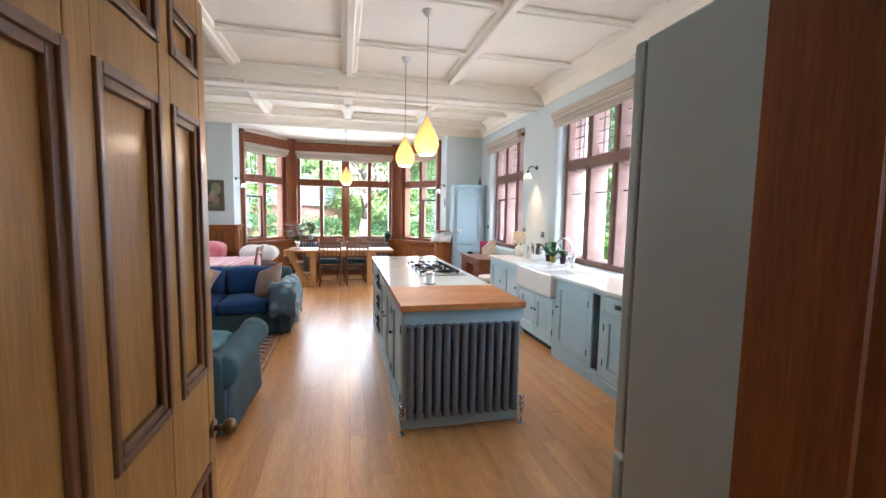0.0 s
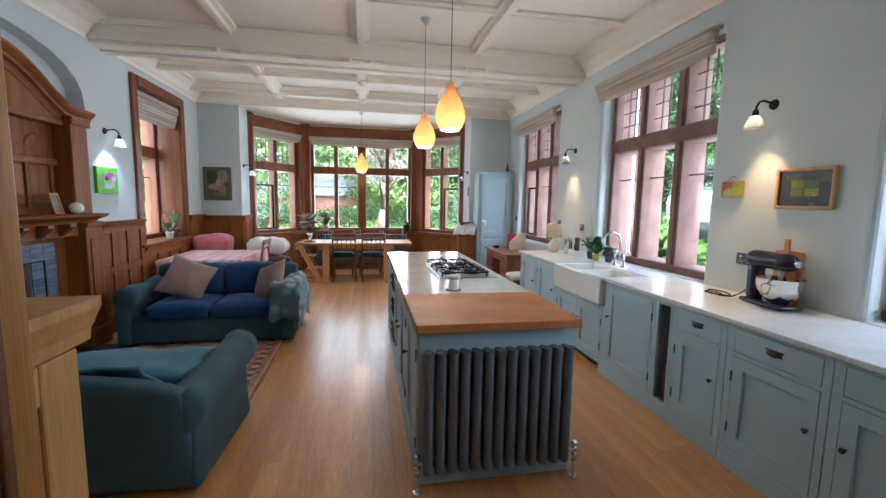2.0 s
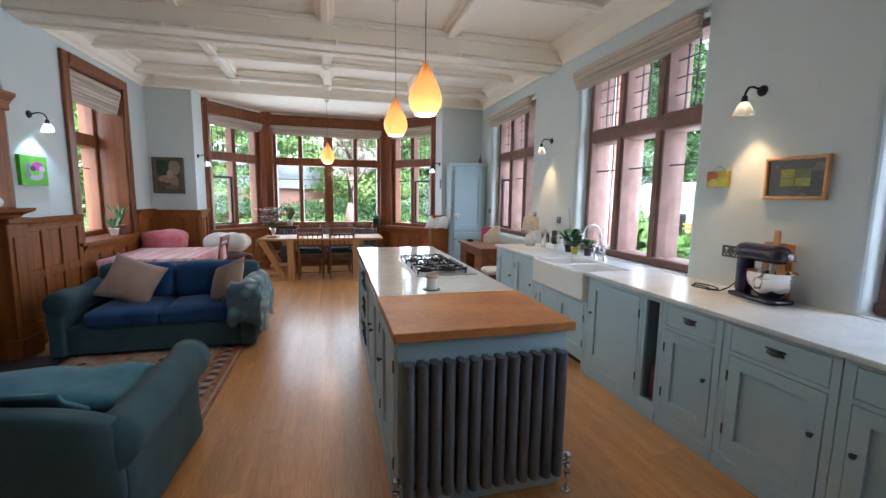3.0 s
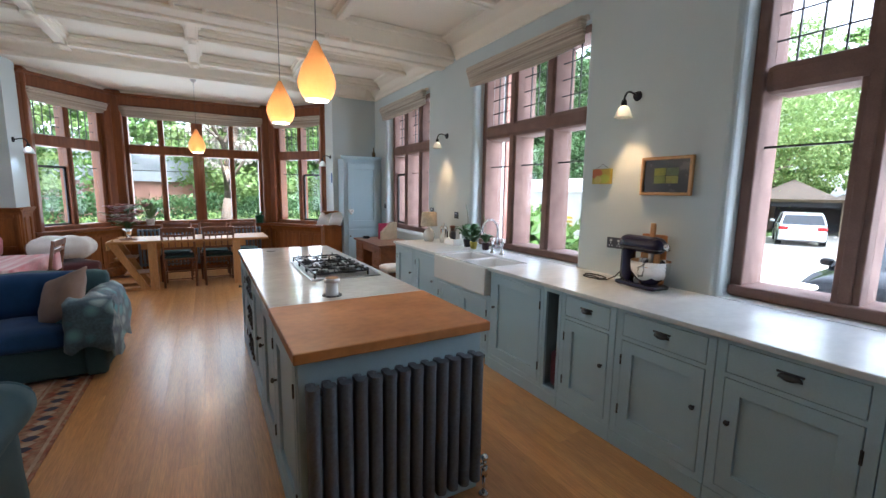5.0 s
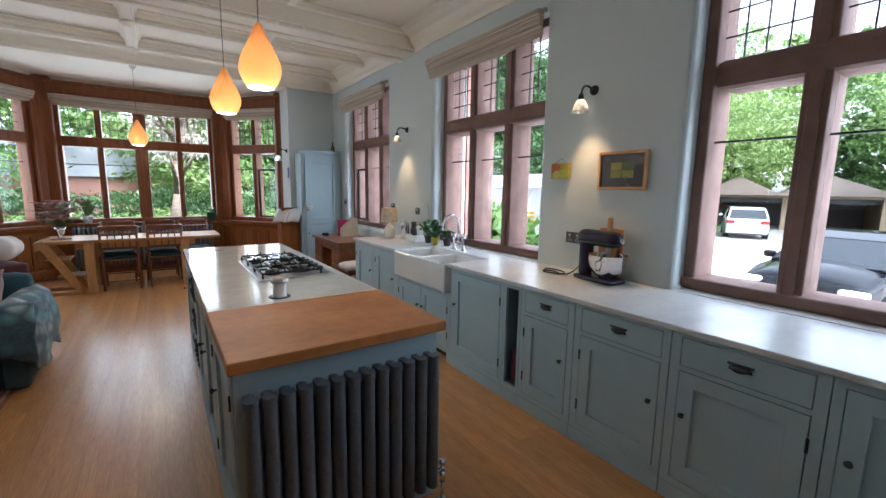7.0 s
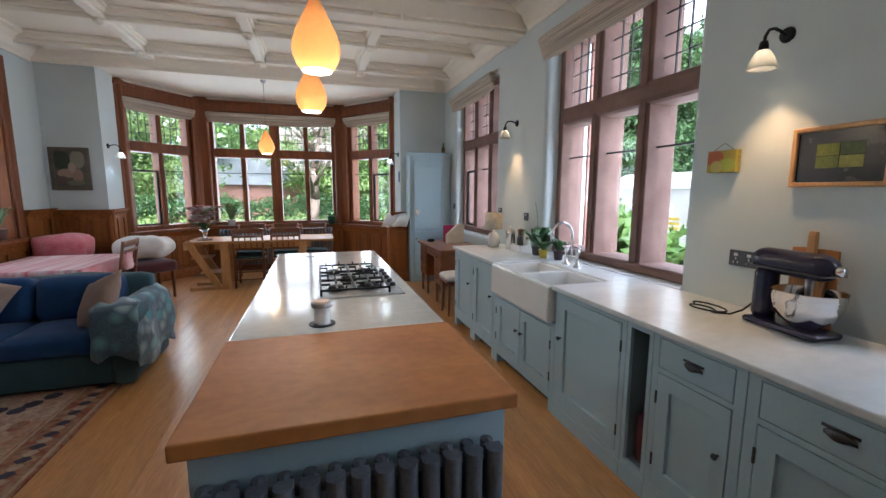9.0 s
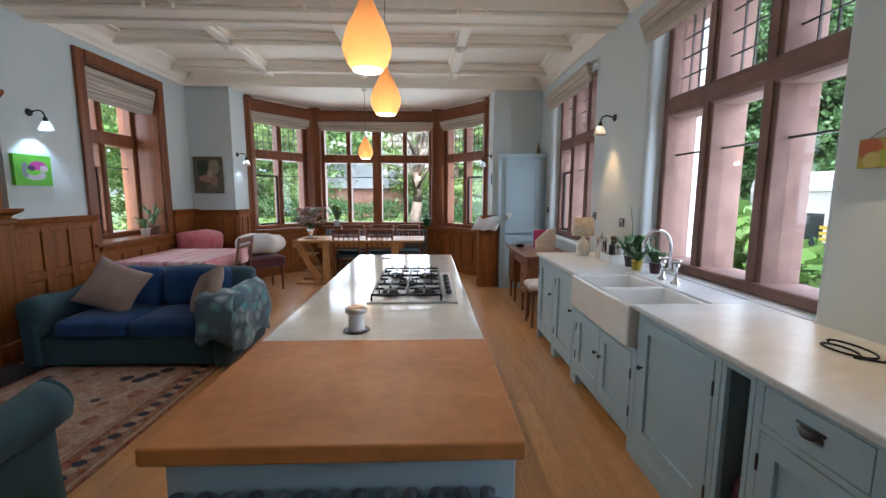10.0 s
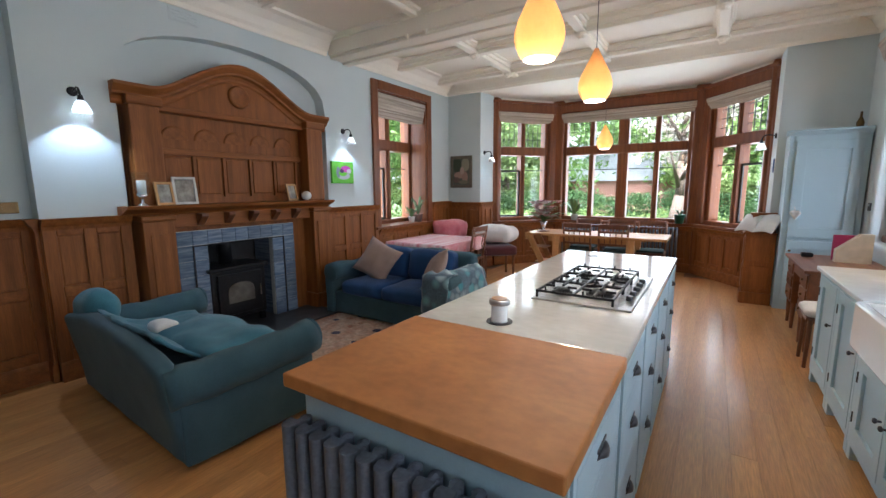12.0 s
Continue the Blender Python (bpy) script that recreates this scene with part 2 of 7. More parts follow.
IRON = surface("black_iron", (0.022, 0.022, 0.024), 0.45, 0.6, None, 30, bump=0.1)
RADIRON = surface("anthracite_radiator", (0.125, 0.142, 0.172), 0.5, 0.05, (0.108, 0.126, 0.152), 8, bump=0.05)
CHROME = surface("chrome", (0.75, 0.75, 0.76), 0.12, 1.0, (0.7, 0.7, 0.71), 8, bump=0.0, amount=0.05, rough_var=0.04)
STEEL = surface("brushed_steel", (0.55, 0.55, 0.55), 0.3, 1.0, (0.48, 0.48, 0.48), 8, (1, 20, 1), bump=0.05, amount=0.15)
PEWTER = surface("dark_pewter", (0.10, 0.10, 0.105), 0.38, 0.8, None, 30, bump=0.05)
BRASS = surface("aged_brass", (0.22, 0.14, 0.06), 0.4, 0.9, (0.12, 0.08, 0.04), 20, bump=0.05)
CERAMIC = surface("white_ceramic", (0.80, 0.80, 0.78), 0.12, 0, (0.76, 0.76, 0.74), 5, amount=0.04, bump=0.0, coat=0.4, rough_var=0.05)
# The dark second tone paints the shade between folds as level bands.
BLIND = surface("linen_blind_fold_shade", (0.70, 0.63, 0.53), 0.9, 0, (0.27, 0.225, 0.18), 2.2, (0.25, 0.25, 26), 200, 0.35, 0.2)
TEAL = surface("teal_upholstery", (0.048, 0.105, 0.132), 0.95, 0, (0.034, 0.082, 0.106), 5, fine=240, amount=0.5, bump=0.4, sheen=0.08)
TEALTHROW = surface("teal_throw", (0.065, 0.205, 0.265), 0.95, 0, (0.04, 0.135, 0.19), 7, fine=200, amount=0.5, bump=0.5, sheen=0.15)
NAVY = surface("navy_velvet", (0.010, 0.062, 0.20), 0.9, 0, (0.006, 0.042, 0.14), 6, fine=200, amount=0.4, bump=0.3, sheen=0.12)
CUSHION = surface("mauve_linen", (0.36, 0.255, 0.215), 0.95, 0, (0.30, 0.21, 0.175), 6, fine=260, amount=0.4, bump=0.4, sheen=0.2)
WHITEFAB = surface("white_cloth", (0.74, 0.71, 0.68), 0.95, 0, (0.62, 0.59, 0.56), 9, fine=150, amount=0.4, bump=0.5, sheen=0.3)
# Near-black; on the unit plinths, rack and garage it stands in for shade.
DARKVOID = surface("dark_void", (0.02, 0.02, 0.022), 0.6, 0, None, 10, bump=0.05)
WHITEPL = surface("white_plastic", (0.75, 0.75, 0.73), 0.35, 0, None, 10, amount=0.05, bump=0.0)
for oak in (PANEL, PANELH, CASING, DOORWOOD):
    oak.node_tree.nodes["Principled BSDF"].inputs["Specular IOR Level"].default_value = 0.3

# ---------- the shell ----------
XL, XR, YD, YF = -2.60, 3.10, 0.88, 9.05      # room faces: left, right, door wall, far wall
TOP = 3.43
HALLY = -2.2
floor = solo("floor", box(-2.80, 3.2, HALLY, 11.2, -0.20, -0.018), DARKWOOD, "golden oak floorboards laid along the room", "floor", kind="structure")
tagged(solo("ceiling", box(-3.1, 3.7, HALLY - 0.2, 9.3, TOP, TOP + 0.2), CEIL, "white plaster ceiling with moulded ribs and a deep beam", "ceiling", kind="structure"))


def rib(x0, x1, y0, y1, z0):
    """A moulded plaster rib: a stepped bar under the ceiling."""
    bm = box(x0, x1, y0, y1, z0 + 0.05, TOP)
    d = 0.028
    if x1 - x0 < y1 - y0:
        box(x0 + d, x1 - d, y0, y1, z0, z0 + 0.05, bm)
        box(x0 - d, x1 + d, y0, y1, TOP - 0.035, TOP, bm)
    else:
        box(x0, x1, y0 + d, y1 - d, z0, z0 + 0.05, bm)
        box(x0, x1, y0 - d, y1 + d, TOP - 0.035, TOP, bm)
    return bm


def ceiling_piece(name, bm, label):
    return solo(name, bm, CEIL, label, "ceiling trim", kind="structure", bevel=0.012)


RIBS = (-1.20, 0.23, 1.63)
for x in RIBS:
    ceiling_piece("trim_rib", rib(x - 0.07, x + 0.07, YD, 6.14, TOP - 0.08), "white plaster ceiling rib")
    ceiling_piece("trim_rib", rib(x - 0.08, x + 0.08, 6.54, 8.98, TOP - 0.125), "white plaster ceiling rib")
for y in (1.68, 2.83, 3.98, 5.13, 7.50, 8.60):
    for x0, x1 in ((XL, RIBS[0] - 0.07), (RIBS[0] + 0.07, RIBS[1] - 0.07), (RIBS[1] + 0.07, RIBS[2] - 0.07), (RIBS[2] + 0.07, XR)):
        ceiling_piece("trim_rib", rib(x0, x1, y - (0.08 if y > 7 else 0.05), y + (0.08 if y > 7 else 0.05), TOP - (0.14 if y > 7 else 0.05)), "white plaster ceiling rib")
    if y > 7:
        for x in RIBS:
            ceiling_piece("trim_boss", lathe([(0.0, 0), (0.03, 0), (0.045, 0.02), (0.075, 0.035), (0.075, 0.06)], at=(x, y, TOP - 0.19), n=8), "white plaster boss where two ribs cross")
beam = box(XL, XR, 6.16, 6.48, 3.20, TOP)
box(XL, XR, 6.19, 6.40, 3.162, 3.20, beam)
box(XL, XR, 6.40, 6.52, 3.14, 3.21, beam)
box(XL, XR, 6.12, 6.52, TOP - 0.07, TOP, beam)
for x in RIBS:
    for d in (-0.13, 0.13):
        box(x + d - 0.02, x + d + 0.02, 6.145, 6.19, 3.165, 3.215, beam)
ceiling_piece("trim_beam", beam, "deep white plaster beam across the ceiling")
ceiling_piece("trim_bay_beam", box(XL, XR, 8.97, 9.22, 3.19, TOP), "white plaster beam over the bay opening")
solo("ceiling_bay", box(-2.2, 2.6, 9.22, 11.2, 3.21, 3.40), CEIL, "white plaster ceiling of the window bay", "ceiling", kind="structure")
COVE = [(0, 0), (0.02, 0), (0.03, 0.04), (0.06, 0.07), (0.10, 0.14), (0.17, 0.20), (0.22, 0.22), (0.22, 0.25), (0, 0.25)]
for p0, p1, o in (((XL, YD, TOP - 0.25), (XL, 6.12, TOP - 0.25), (1, 0, 0)), ((XL, 6.52, TOP - 0.25), (XL, 9.0, TOP - 0.25), (1, 0, 0)),
                  ((XR, YD, TOP - 0.25), (XR, 6.12, TOP - 0.25), (-1, 0, 0)), ((XR, 6.52, TOP - 0.25), (XR, 9.0, TOP - 0.25), (-1, 0, 0)),
                  ((XL + 0.22, YD, TOP - 0.25), (XR - 0.22, YD, TOP - 0.25), (0, 1, 0)), ((XL + 0.22, 9.0, TOP - 0.25), (XR - 0.22, 9.0, TOP - 0.25), (0, -1, 0))):
    solo("trim_cornice", sweep(COVE, p0, p1, o), CEIL, "white coved plaster cornice", "cornice", kind="structure")

# left wall: an inner skin with the arched recess and the window, on a backing wall
LW = (7.06, 8.31, 0.93, 2.96)                  # left window opening


def arch_outline(y0, y1, z0, zs, zt, n=14):
    c, out = (y0 + y1) / 2, [(y0, z0), (y1, z0), (y1, zs)]
    for i in range(1, n):
        a = math.pi * i / n
        out.append((c + (y1 - y0) / 2 * math.cos(a), zs + (zt - zs) * math.sin(a) ** 0.75))
    return out + [(y0, zs)]


solo("wall_left", slab(rect(3.22, 9.3, -0.2, TOP), [arch_outline(3.80, 6.06, 0.02, 2.45, 2.98), rect(*LW)], 0.15, lambda u, v, w: (XL - w, u, v)), WALL,
     "pale blue plaster wall with an arched chimney recess", "wall", kind="structure")
solo("wall_left_back", slab(rect(HALLY, 9.3, -0.2, TOP), [rect(*LW), rect(4.42, 5.24, 0.02, 1.0)], 0.28, lambda u, v, w: (XL - 0.152 - w, u, v)), WALL, "pale blue plaster wall", "wall", kind="structure")
W_Y = ((6.87, 8.50), (4.02, 5.71), (1.15, 2.84))
# The fourth hole is an unseen hall opening, added to light the door.
wall_r = solo("wall_right", slab(rect(HALLY, 9.3, -0.2, TOP), [rect(a, b, 0.906, 3.00) for a, b in W_Y] + [rect(-2.0, -0.3, 0.8, 2.5)], 0.5, lambda u, v, w: (XR + w, u, v)), WALL,
     "pale blue plaster wall with three deep windows", "wall", kind="structure")
soften_edges(wall_r, 0.045, 4)
DOOR = (-0.36, 0.925, 2.25)
solo("wall_door", slab([(-2.75, -0.2), (DOOR[0], -0.2), (DOOR[0], DOOR[2]), (DOOR[1], DOOR[2]), (DOOR[1], -0.2), (XR, -0.2), (XR, TOP), (-2.75, TOP)], [], 0.42,
                       lambda u, v, w: (u, YD - w, v)), WALL, "pale blue plaster wall round the doorway", "wall", kind="structure")
solo("wall_hall", slab(rect(-2.75, XR, -0.2, TOP), [], 0.2, lambda u, v, w: (u, HALLY - w, v)), PALEOAK, "plain hall wall behind the doorway", "wall", kind="structure")
solo("wall_far_left", box(-2.75, -1.92, YF, 9.58, -0.2, TOP), WALL, "pale blue plaster pier beside the bay", "wall", kind="structure")
solo("wall_far_right", box(2.30, XR, YF, 9.58, -0.2, TOP), WALL, "pale blue plaster pier beside the bay", "wall", kind="structure")


# ---------- windows ----------
def window_unit(name, m, width, lights, sill, transom, head, stone, label, leaded=True, opened=(), bar=1.85, big=0.11, thick=0.18, centre_wide=False, casement=True):
    """Mullioned window: u along the width, w outwards, built in its own axes at pose m."""
    win = new(name)
    win.matrix_basis = m
    tagged(win, label, "window", kind="structure")
    mul = big
    cell = (width - 2 * 0.07 - (lights - 1) * mul - (0.1 if centre_wide else 0)) / lights
    edges, u = [], 0.07
    for i in range(lights):
        edges.append((u, u + cell))
        u += cell + mul + (0.1 if centre_wide and i == lights // 2 - 1 else 0)
    fr = box(0, 0.07, 0, thick, sill, head)
    box(width - 0.07, width, 0, thick, sill, head, fr)
    box(0.07, width - 0.07, 0, thick, head - 0.07, head, fr)
    part("window_frame", fr, stone, win, bevel=0.012)
    part("window_sill", box(0, width, -0.03, thick, sill - 0.004, sill + 0.07), stone, win, bevel=0.015)
    for a, b in zip(edges, edges[1:]):
        mb = box(a[1], b[0], 0.006, thick, sill + 0.03, head - 0.03)
        box(a[1] + 0.03, b[0] - 0.03, -0.010, 0.006, sill + 0.03, head - 0.03, mb)
        part("mullion", mb, stone, win, bevel=0.014)
    part("transom", box(0.07, width - 0.07, -0.015, thick + 0.01, transom - 0.085, transom + 0.085), stone, win, bevel=0.045 if stone is STONE else 0.02)
    for i, (a, b) in enumerate(edges):
        lo = part("pane", box(a, b, 0.10, 0.106, sill + 0.07, transom - 0.085), GLASS, win)
        hi = part("pane", box(a, b, 0.10, 0.106, transom + 0.085, head - 0.07), GLASS, win)
        lo.visible_shadow = hi.visible_shadow = False
        gb = box(a, b, 0.09, 0.112, bar - 0.006, bar + 0.006)
        if i in opened:
            k = 0.03
            zt = bar
            for s, t in ((a, a + k), (b - k, b)):
                box(s, t, 0.06, 0.085, sill + 0.07, zt, gb)
            box(a + k, b - k, 0.06, 0.085, zt - k, zt, gb)
            box(a + k, b - k, 0.06, 0.085, sill + 0.07, sill + 0.07 + k, gb)
        part("glazing_bar", gb, LEAD, win, "dark metal glazing bar")
        if leaded:
            lb = bmesh.new()
            z0, z1 = transom + 0.085, head - 0.07
            for j in range(1, 4):
                uu = a + (b - a) * j / 4
                box(uu - 0.004, uu + 0.004, 0.096, 0.110, z0, z1, lb)
            nz = max(2, round((z1 - z0) / 0.14))
            for j in range(1, nz):
                zz = z0 + (z1 - z0) * j / nz
                box(a, b, 0.097, 0.109, zz - 0.004, zz + 0.004, lb)
            part("leading", lb, LEAD, win, "dark leaded grid")
    return win


def wall_pose(x, y, ang):
    """u runs along ang degrees; w points to the left of u."""
    return pose(x, y, 0, 0, 0, ang)


for i, (a, b) in enumerate(W_Y):
    # u runs towards the door, w out through the wall
    window_unit("window_%d" % (i + 1), wall_pose(3.24, b, -90), b - a, 3, 0.912, 2.24, 3.00, STONE,
                "red sandstone mullioned window with leaded upper lights", opened=(0,) if i == 0 else (), thick=0.26, big=0.12)
window_unit("window_4", wall_pose(-2.93, LW[0], 90), LW[1] - LW[0], 2, LW[2], 2.22, LW[3], CASING, "oak mullioned window in a deep wooden reveal", opened=(0,), leaded=False)
BAY = [(-1.92, 9.56), (-1.05, 10.66), (1.43, 10.66), (2.30, 9.56)]
for i, n in enumerate((2, 4, 2)):
    (ax, ay), (bx, by) = BAY[i], BAY[i + 1]
    L = math.hypot(bx - ax, by - ay)
    ang = math.degrees(math.atan2(by - ay, bx - ax))
    m = wall_pose(ax, ay, ang)
    inset = 0.12 if n == 4 else 0.14
    window_unit("window_%d" % (5 + i), m @ pose(inset, 0.08, 0), L - 2 * inset, n, 0.87, 2.22, 2.95, CASING,
                "oak mullioned bay window with garden beyond", opened=(0,) if i == 0 else (1,) if i == 2 else (), centre_wide=(n == 4), big=0.085, leaded=True)
    low = solo("wall_bay_%d" % (i + 1), box(-0.03, L + 0.03, 0.08, 0.4, -0.2, 0.87), PANEL, "oak panelled wall below the bay window", "wall", kind="structure")
    low.matrix_basis = m
    hi = solo("wall_bay_head_%d" % (i + 1), box(-0.05, L + 0.05, 0.06, 0.4, 3.14, 3.4), CEIL, "white plaster above the bay window", "wall", kind="structure")
    hi.matrix_basis = m
    head = box(0, L, 0.0, 0.3, 2.95, 3.14)
    box(0, L, -0.03, 0.02, 3.10, 3.15, head)
    hd = solo("trim_bay_head", head, CASING, "oak head rail over the bay window", "trim", kind="structure", bevel=0.012)
    hd.matrix_basis = m
    for u0, u1 in ((0, inset - 0.002), (L - inset + 0.002, L)):
        post = box(u0, u1, 0.0, 0.3, 0.0 if n == 4 else 0.87, 2.95)
        ps = solo("trim_bay_post", post, CASING, "oak post of the bay window", "trim", kind="structure", bevel=0.02)
        ps.matrix_basis = m
    sl = solo("trim_bay_sill", box(0.0, L, -0.06, 0.08, 0.82, 0.868), CASING, "oak bay window board", "trim", kind="structure", bevel=0.01)
    sl.matrix_basis = m

for (x, y), r in ((BAY[0], 0.10), (BAY[1], 0.15), (BAY[2], 0.15), (BAY[3], 0.10)):
    cx, cy = x + (0.02 if x > 0 else -0.02), y + 0.12
    solo("trim_bay_corner", box(cx - r, cx + r, cy - r + 0.02, cy + r, 0, 3.20), CASING, "oak corner post of the bay window", "trim", kind="structure", bevel=0.03)


# ---------- wainscot and wall trim ----------
def wainscot(name, p0, p1, out, height, cols, rows=2, m=PANEL):
    """Oak dado: frame of stiles and rails round sunk panels, moulded cap, skirting."""
    p0, p1 = Vector((*p0, 0)), Vector((*p1, 0))
    L = (p1 - p0).length
    ang = math.degrees(math.atan2(p1.y - p0.y, p1.x - p0.x))
    ob = new(name)
    ob.matrix_basis = pose(p0.x, p0.y, 0, 0, 0, ang)
    tagged(ob, "polished oak wainscot panelling with a moulded cap", "panelling", kind="structure")
    s = 1 if Vector((-(p1 - p0).y, (p1 - p0).x, 0)).dot(Vector((*out, 0))) > 0 else -1

    def bx(u0, u1, w0, w1, z0, z1, bm=None):
        return box(u0, u1, min(s * w0, s * w1), max(s * w0, s * w1), z0, z1, bm)
    part("backing", bx(0, L, 0.001, 0.014, 0, height - 0.02), m, ob)
    st = 0.085
    fr = bmesh.new()
    pitch = (L - st) / cols
    for i in range(cols + 1):
        bx(i * pitch, i * pitch + st, 0.014, 0.036, 0.16, height - 0.05, fr)
    part("stile", fr, m, ob, bevel=0.006)
    rl = bmesh.new()
    zs = [0.16, height - 0.05 - st]
    if rows == 2:
        zs.insert(1, 0.16 + (height - 0.3) * 0.52)
    for z in zs:
        for i in range(cols):
            bx(i * pitch + st, (i + 1) * pitch, 0.014, 0.035, z, z + st, rl)
    part("rail", rl, PANELH, ob, bevel=0.006)
    for i in range(cols):
        for a, b in zip(zs, zs[1:]):
            part("panel", bx(i * pitch + st + 0.012, (i + 1) * pitch - 0.012, 0.014, 0.021, a + st + 0.012, b - 0.012), m, ob, bevel=0.005)
    o = Vector((0, s, 0))
    part("cap", sweep([(0, -0.09), (0.038, -0.09), (0.045, -0.06), (0.06, -0.045), (0.075, -0.015), (0.085, 0.0), (0, 0.0)], (0, 0, height), (L, 0, height), o), PANELH, ob)
    part("skirting", sweep([(0, 0), (0.05, 0), (0.05, 0.10), (0.045, 0.14), (0.036, 0.16), (0, 0.16)], (0, 0, 0), (L, 0, 0), o), PANELH, ob)
    return ob


wainscot("panelling_left_end", (-2.75, YD), (-2.75, 3.215), (1, 0), 1.30, 4)
wainscot("panelling_pier", (XL, 3.215), (XL, 3.80), (1, 0), 1.30, 2)
wainscot("panelling_return", (-2.75, 3.22), (XL, 3.22), (0, -1), 1.30, 1)
wainscot("panelling_right_of_fire", (XL, 6.00), (XL, 7.00), (1, 0), 1.27, 3)
wainscot("panelling_under_window", (XL, 7.0), (XL, 8.48), (1, 0), 0.90, 4)
wainscot("panelling_corner", (XL, 8.48), (XL, YF), (1, 0), 1.27, 1)
wainscot("panelling_far", (XL, YF), (-1.86, YF), (0, -1), 1.25, 2)
wainscot("panelling_bay_left", (-1.92, 9.0), (-1.92, 9.50), (1, 0), 1.25, 2)
for (ax, ay), (bx_, by_) in zip(BAY, BAY[1:]):
    d = Vector((bx_ - ax, by_ - ay)).normalized()
    nrm = Vector((d.y, -d.x))
    wainscot("panelling_bay", (ax - nrm.x * -0.0 + d.x * 0.03, ay + d.y * 0.03), (bx_ - d.x * 0.03, by_ - d.y * 0.03), (nrm.x, nrm.y), 0.82, 4, 1)

# casing of the left window, with a deep lined reveal
cas = new("trim_window_casing")
tagged(cas, "broad oak casing round a deep window reveal", "trim", kind="structure")
y0, y1, z0, z1 = LW
part("casing_side", box(XL, XL + 0.035, y0 - 0.13, y0, z0 - 0.06, z1 + 0.13), CASING, cas, bevel=0.008)
part("casing_side", box(XL, XL + 0.035, y1, y1 + 0.13, z0 - 0.06, z1 + 0.13), CASING, cas, bevel=0.008)
part("casing_head", box(XL, XL + 0.045, y0, y1, z1, z1 + 0.13), CASING, cas, bevel=0.008)
part("reveal_side", box(XL - 0.325, XL + 0.002, y0, y0 + 0.015, z0, z1), CASING, cas)
part("reveal_side", box(XL - 0.325, XL + 0.002, y1 - 0.015, y1, z0, z1), CASING, cas)
part("reveal_head", box(XL - 0.325, XL + 0.002, y0, y1, z1 - 0.015, z1), CASING, cas)
part("window_board", box(XL - 0.325, XL + 0.07, y0 - 0.13, y1 + 0.13, z0 - 0.035, z0 + 0.004), CASING, cas, bevel=0.008)


def roman_blind(m, width, z0, z1, label):
    """A gathered roman blind: rounded folds one under another; u along the width, -w into the room."""
    ob = new("roman_blind")
    ob.matrix_basis = m
    tagged(ob, label, "blind", "roman blinds")
    part("headrail", box(0, width, 0.0, 0.035, z1 - 0.02, z1 + 0.015), BLIND, ob)
    n = 6
    for i in range(n):
        zt = z1 - 0.005
        zb = z0 + (z1 - z0) * 0.15 * i
        bm = bmesh.new()
        rows = []
        for k in range(25):
            f = k / 24
            sag = 0.03 * math.sin(math.pi * f) + 0.006 * math.sin(11 * f + 1.7 * i)
            row = []
            for q in range(7):
                g = q / 6
                row.append(bm.verts.new((f * width, -0.006 - 0.011 * i - (0.012 + 0.02 * f * (1 - f)) * math.sin(math.pi * g ** 2.2), zt + (zb - zt) * g - sag * g)))
            rows.append(row)
        for a, b in zip(rows, rows[1:]):
            for q in range(6):
                bm.faces.new((a[q], a[q + 1], b[q + 1], b[q]))
        thicken(part("fold", bm, BLIND, ob, smooth=True), 0.004)
    return ob


for a, b in W_Y:
    roman_blind(wall_pose(XR - 0.045, b + 0.01, -90), b - a + 0.02, 2.77, 2.98, "gathered oatmeal linen roman blind above a sandstone window")
roman_blind(wall_pose(XL - 0.06, LW[0] + 0.02, 90), LW[1] - LW[0] - 0.04, 2.60, 2.93, "gathered cream roman blind in an oak reveal")
for i in range(3):
    (ax, ay), (bx_, by_) = BAY[i], BAY[i + 1]
    L = math.hypot(bx_ - ax, by_ - ay)
    roman_blind(wall_pose(ax, ay, math.degrees(math.atan2(by_ - ay, bx_ - ax))) @ pose(0.1, 0.03, 0), L - 0.2, 2.77, 2.94, "raised cream roman blind at the head of the bay")


# ---------- lamps ----------
def porcelain(name, skin, thin, thick):
    """Thin porcelain or milky glass that lets the bulb inside glow through it."""
    m = bpy.data.materials.new(name)
    m.use_nodes = True
    n, l = m.node_tree.nodes, m.node_tree.links
    b = n["Principled BSDF"]
    b.inputs["Base Color"].default_value, b.inputs["Roughness"].default_value = (*skin, 1), 0.35
    through_ = n.new("ShaderNodeBsdfTranslucent")
    grain = n.new("ShaderNodeTexNoise")
    grain.inputs["Scale"].default_value, grain.inputs["Detail"].default_value = 14, 4
    mix = n.new("ShaderNodeMix")
    mix.data_type = 'RGBA'
    mix.inputs["A"].default_value, mix.inputs["B"].default_value = (*thin, 1), (*thick, 1)
    l.new(grain.outputs[0], mix.inputs["Factor"])
    l.new(mix.outputs["Result"], through_.inputs["Color"])
    both = n.new("ShaderNodeMixShader")
    both.inputs[0].default_value = 0.6
    l.new(b.outputs[0], both.inputs[1])
    l.new(through_.outputs[0], both.inputs[2])
    l.new(both.outputs[0], n["Material Output"].inputs[0])
    return m


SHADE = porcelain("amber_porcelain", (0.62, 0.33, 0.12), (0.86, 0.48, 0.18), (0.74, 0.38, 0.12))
BULB = glow("lit_bulb", (1.0, 0.86, 0.62), 0.9, (1, 1, 1))
COOLBULB = glow("cool_bulb", (0.85, 0.93, 1.0), 0.8, (1, 1, 1))
FLUTED = porcelain("fluted_shade_glass", (0.72, 0.70, 0.66), (0.80, 0.78, 0.74), (0.66, 0.64, 0.60))


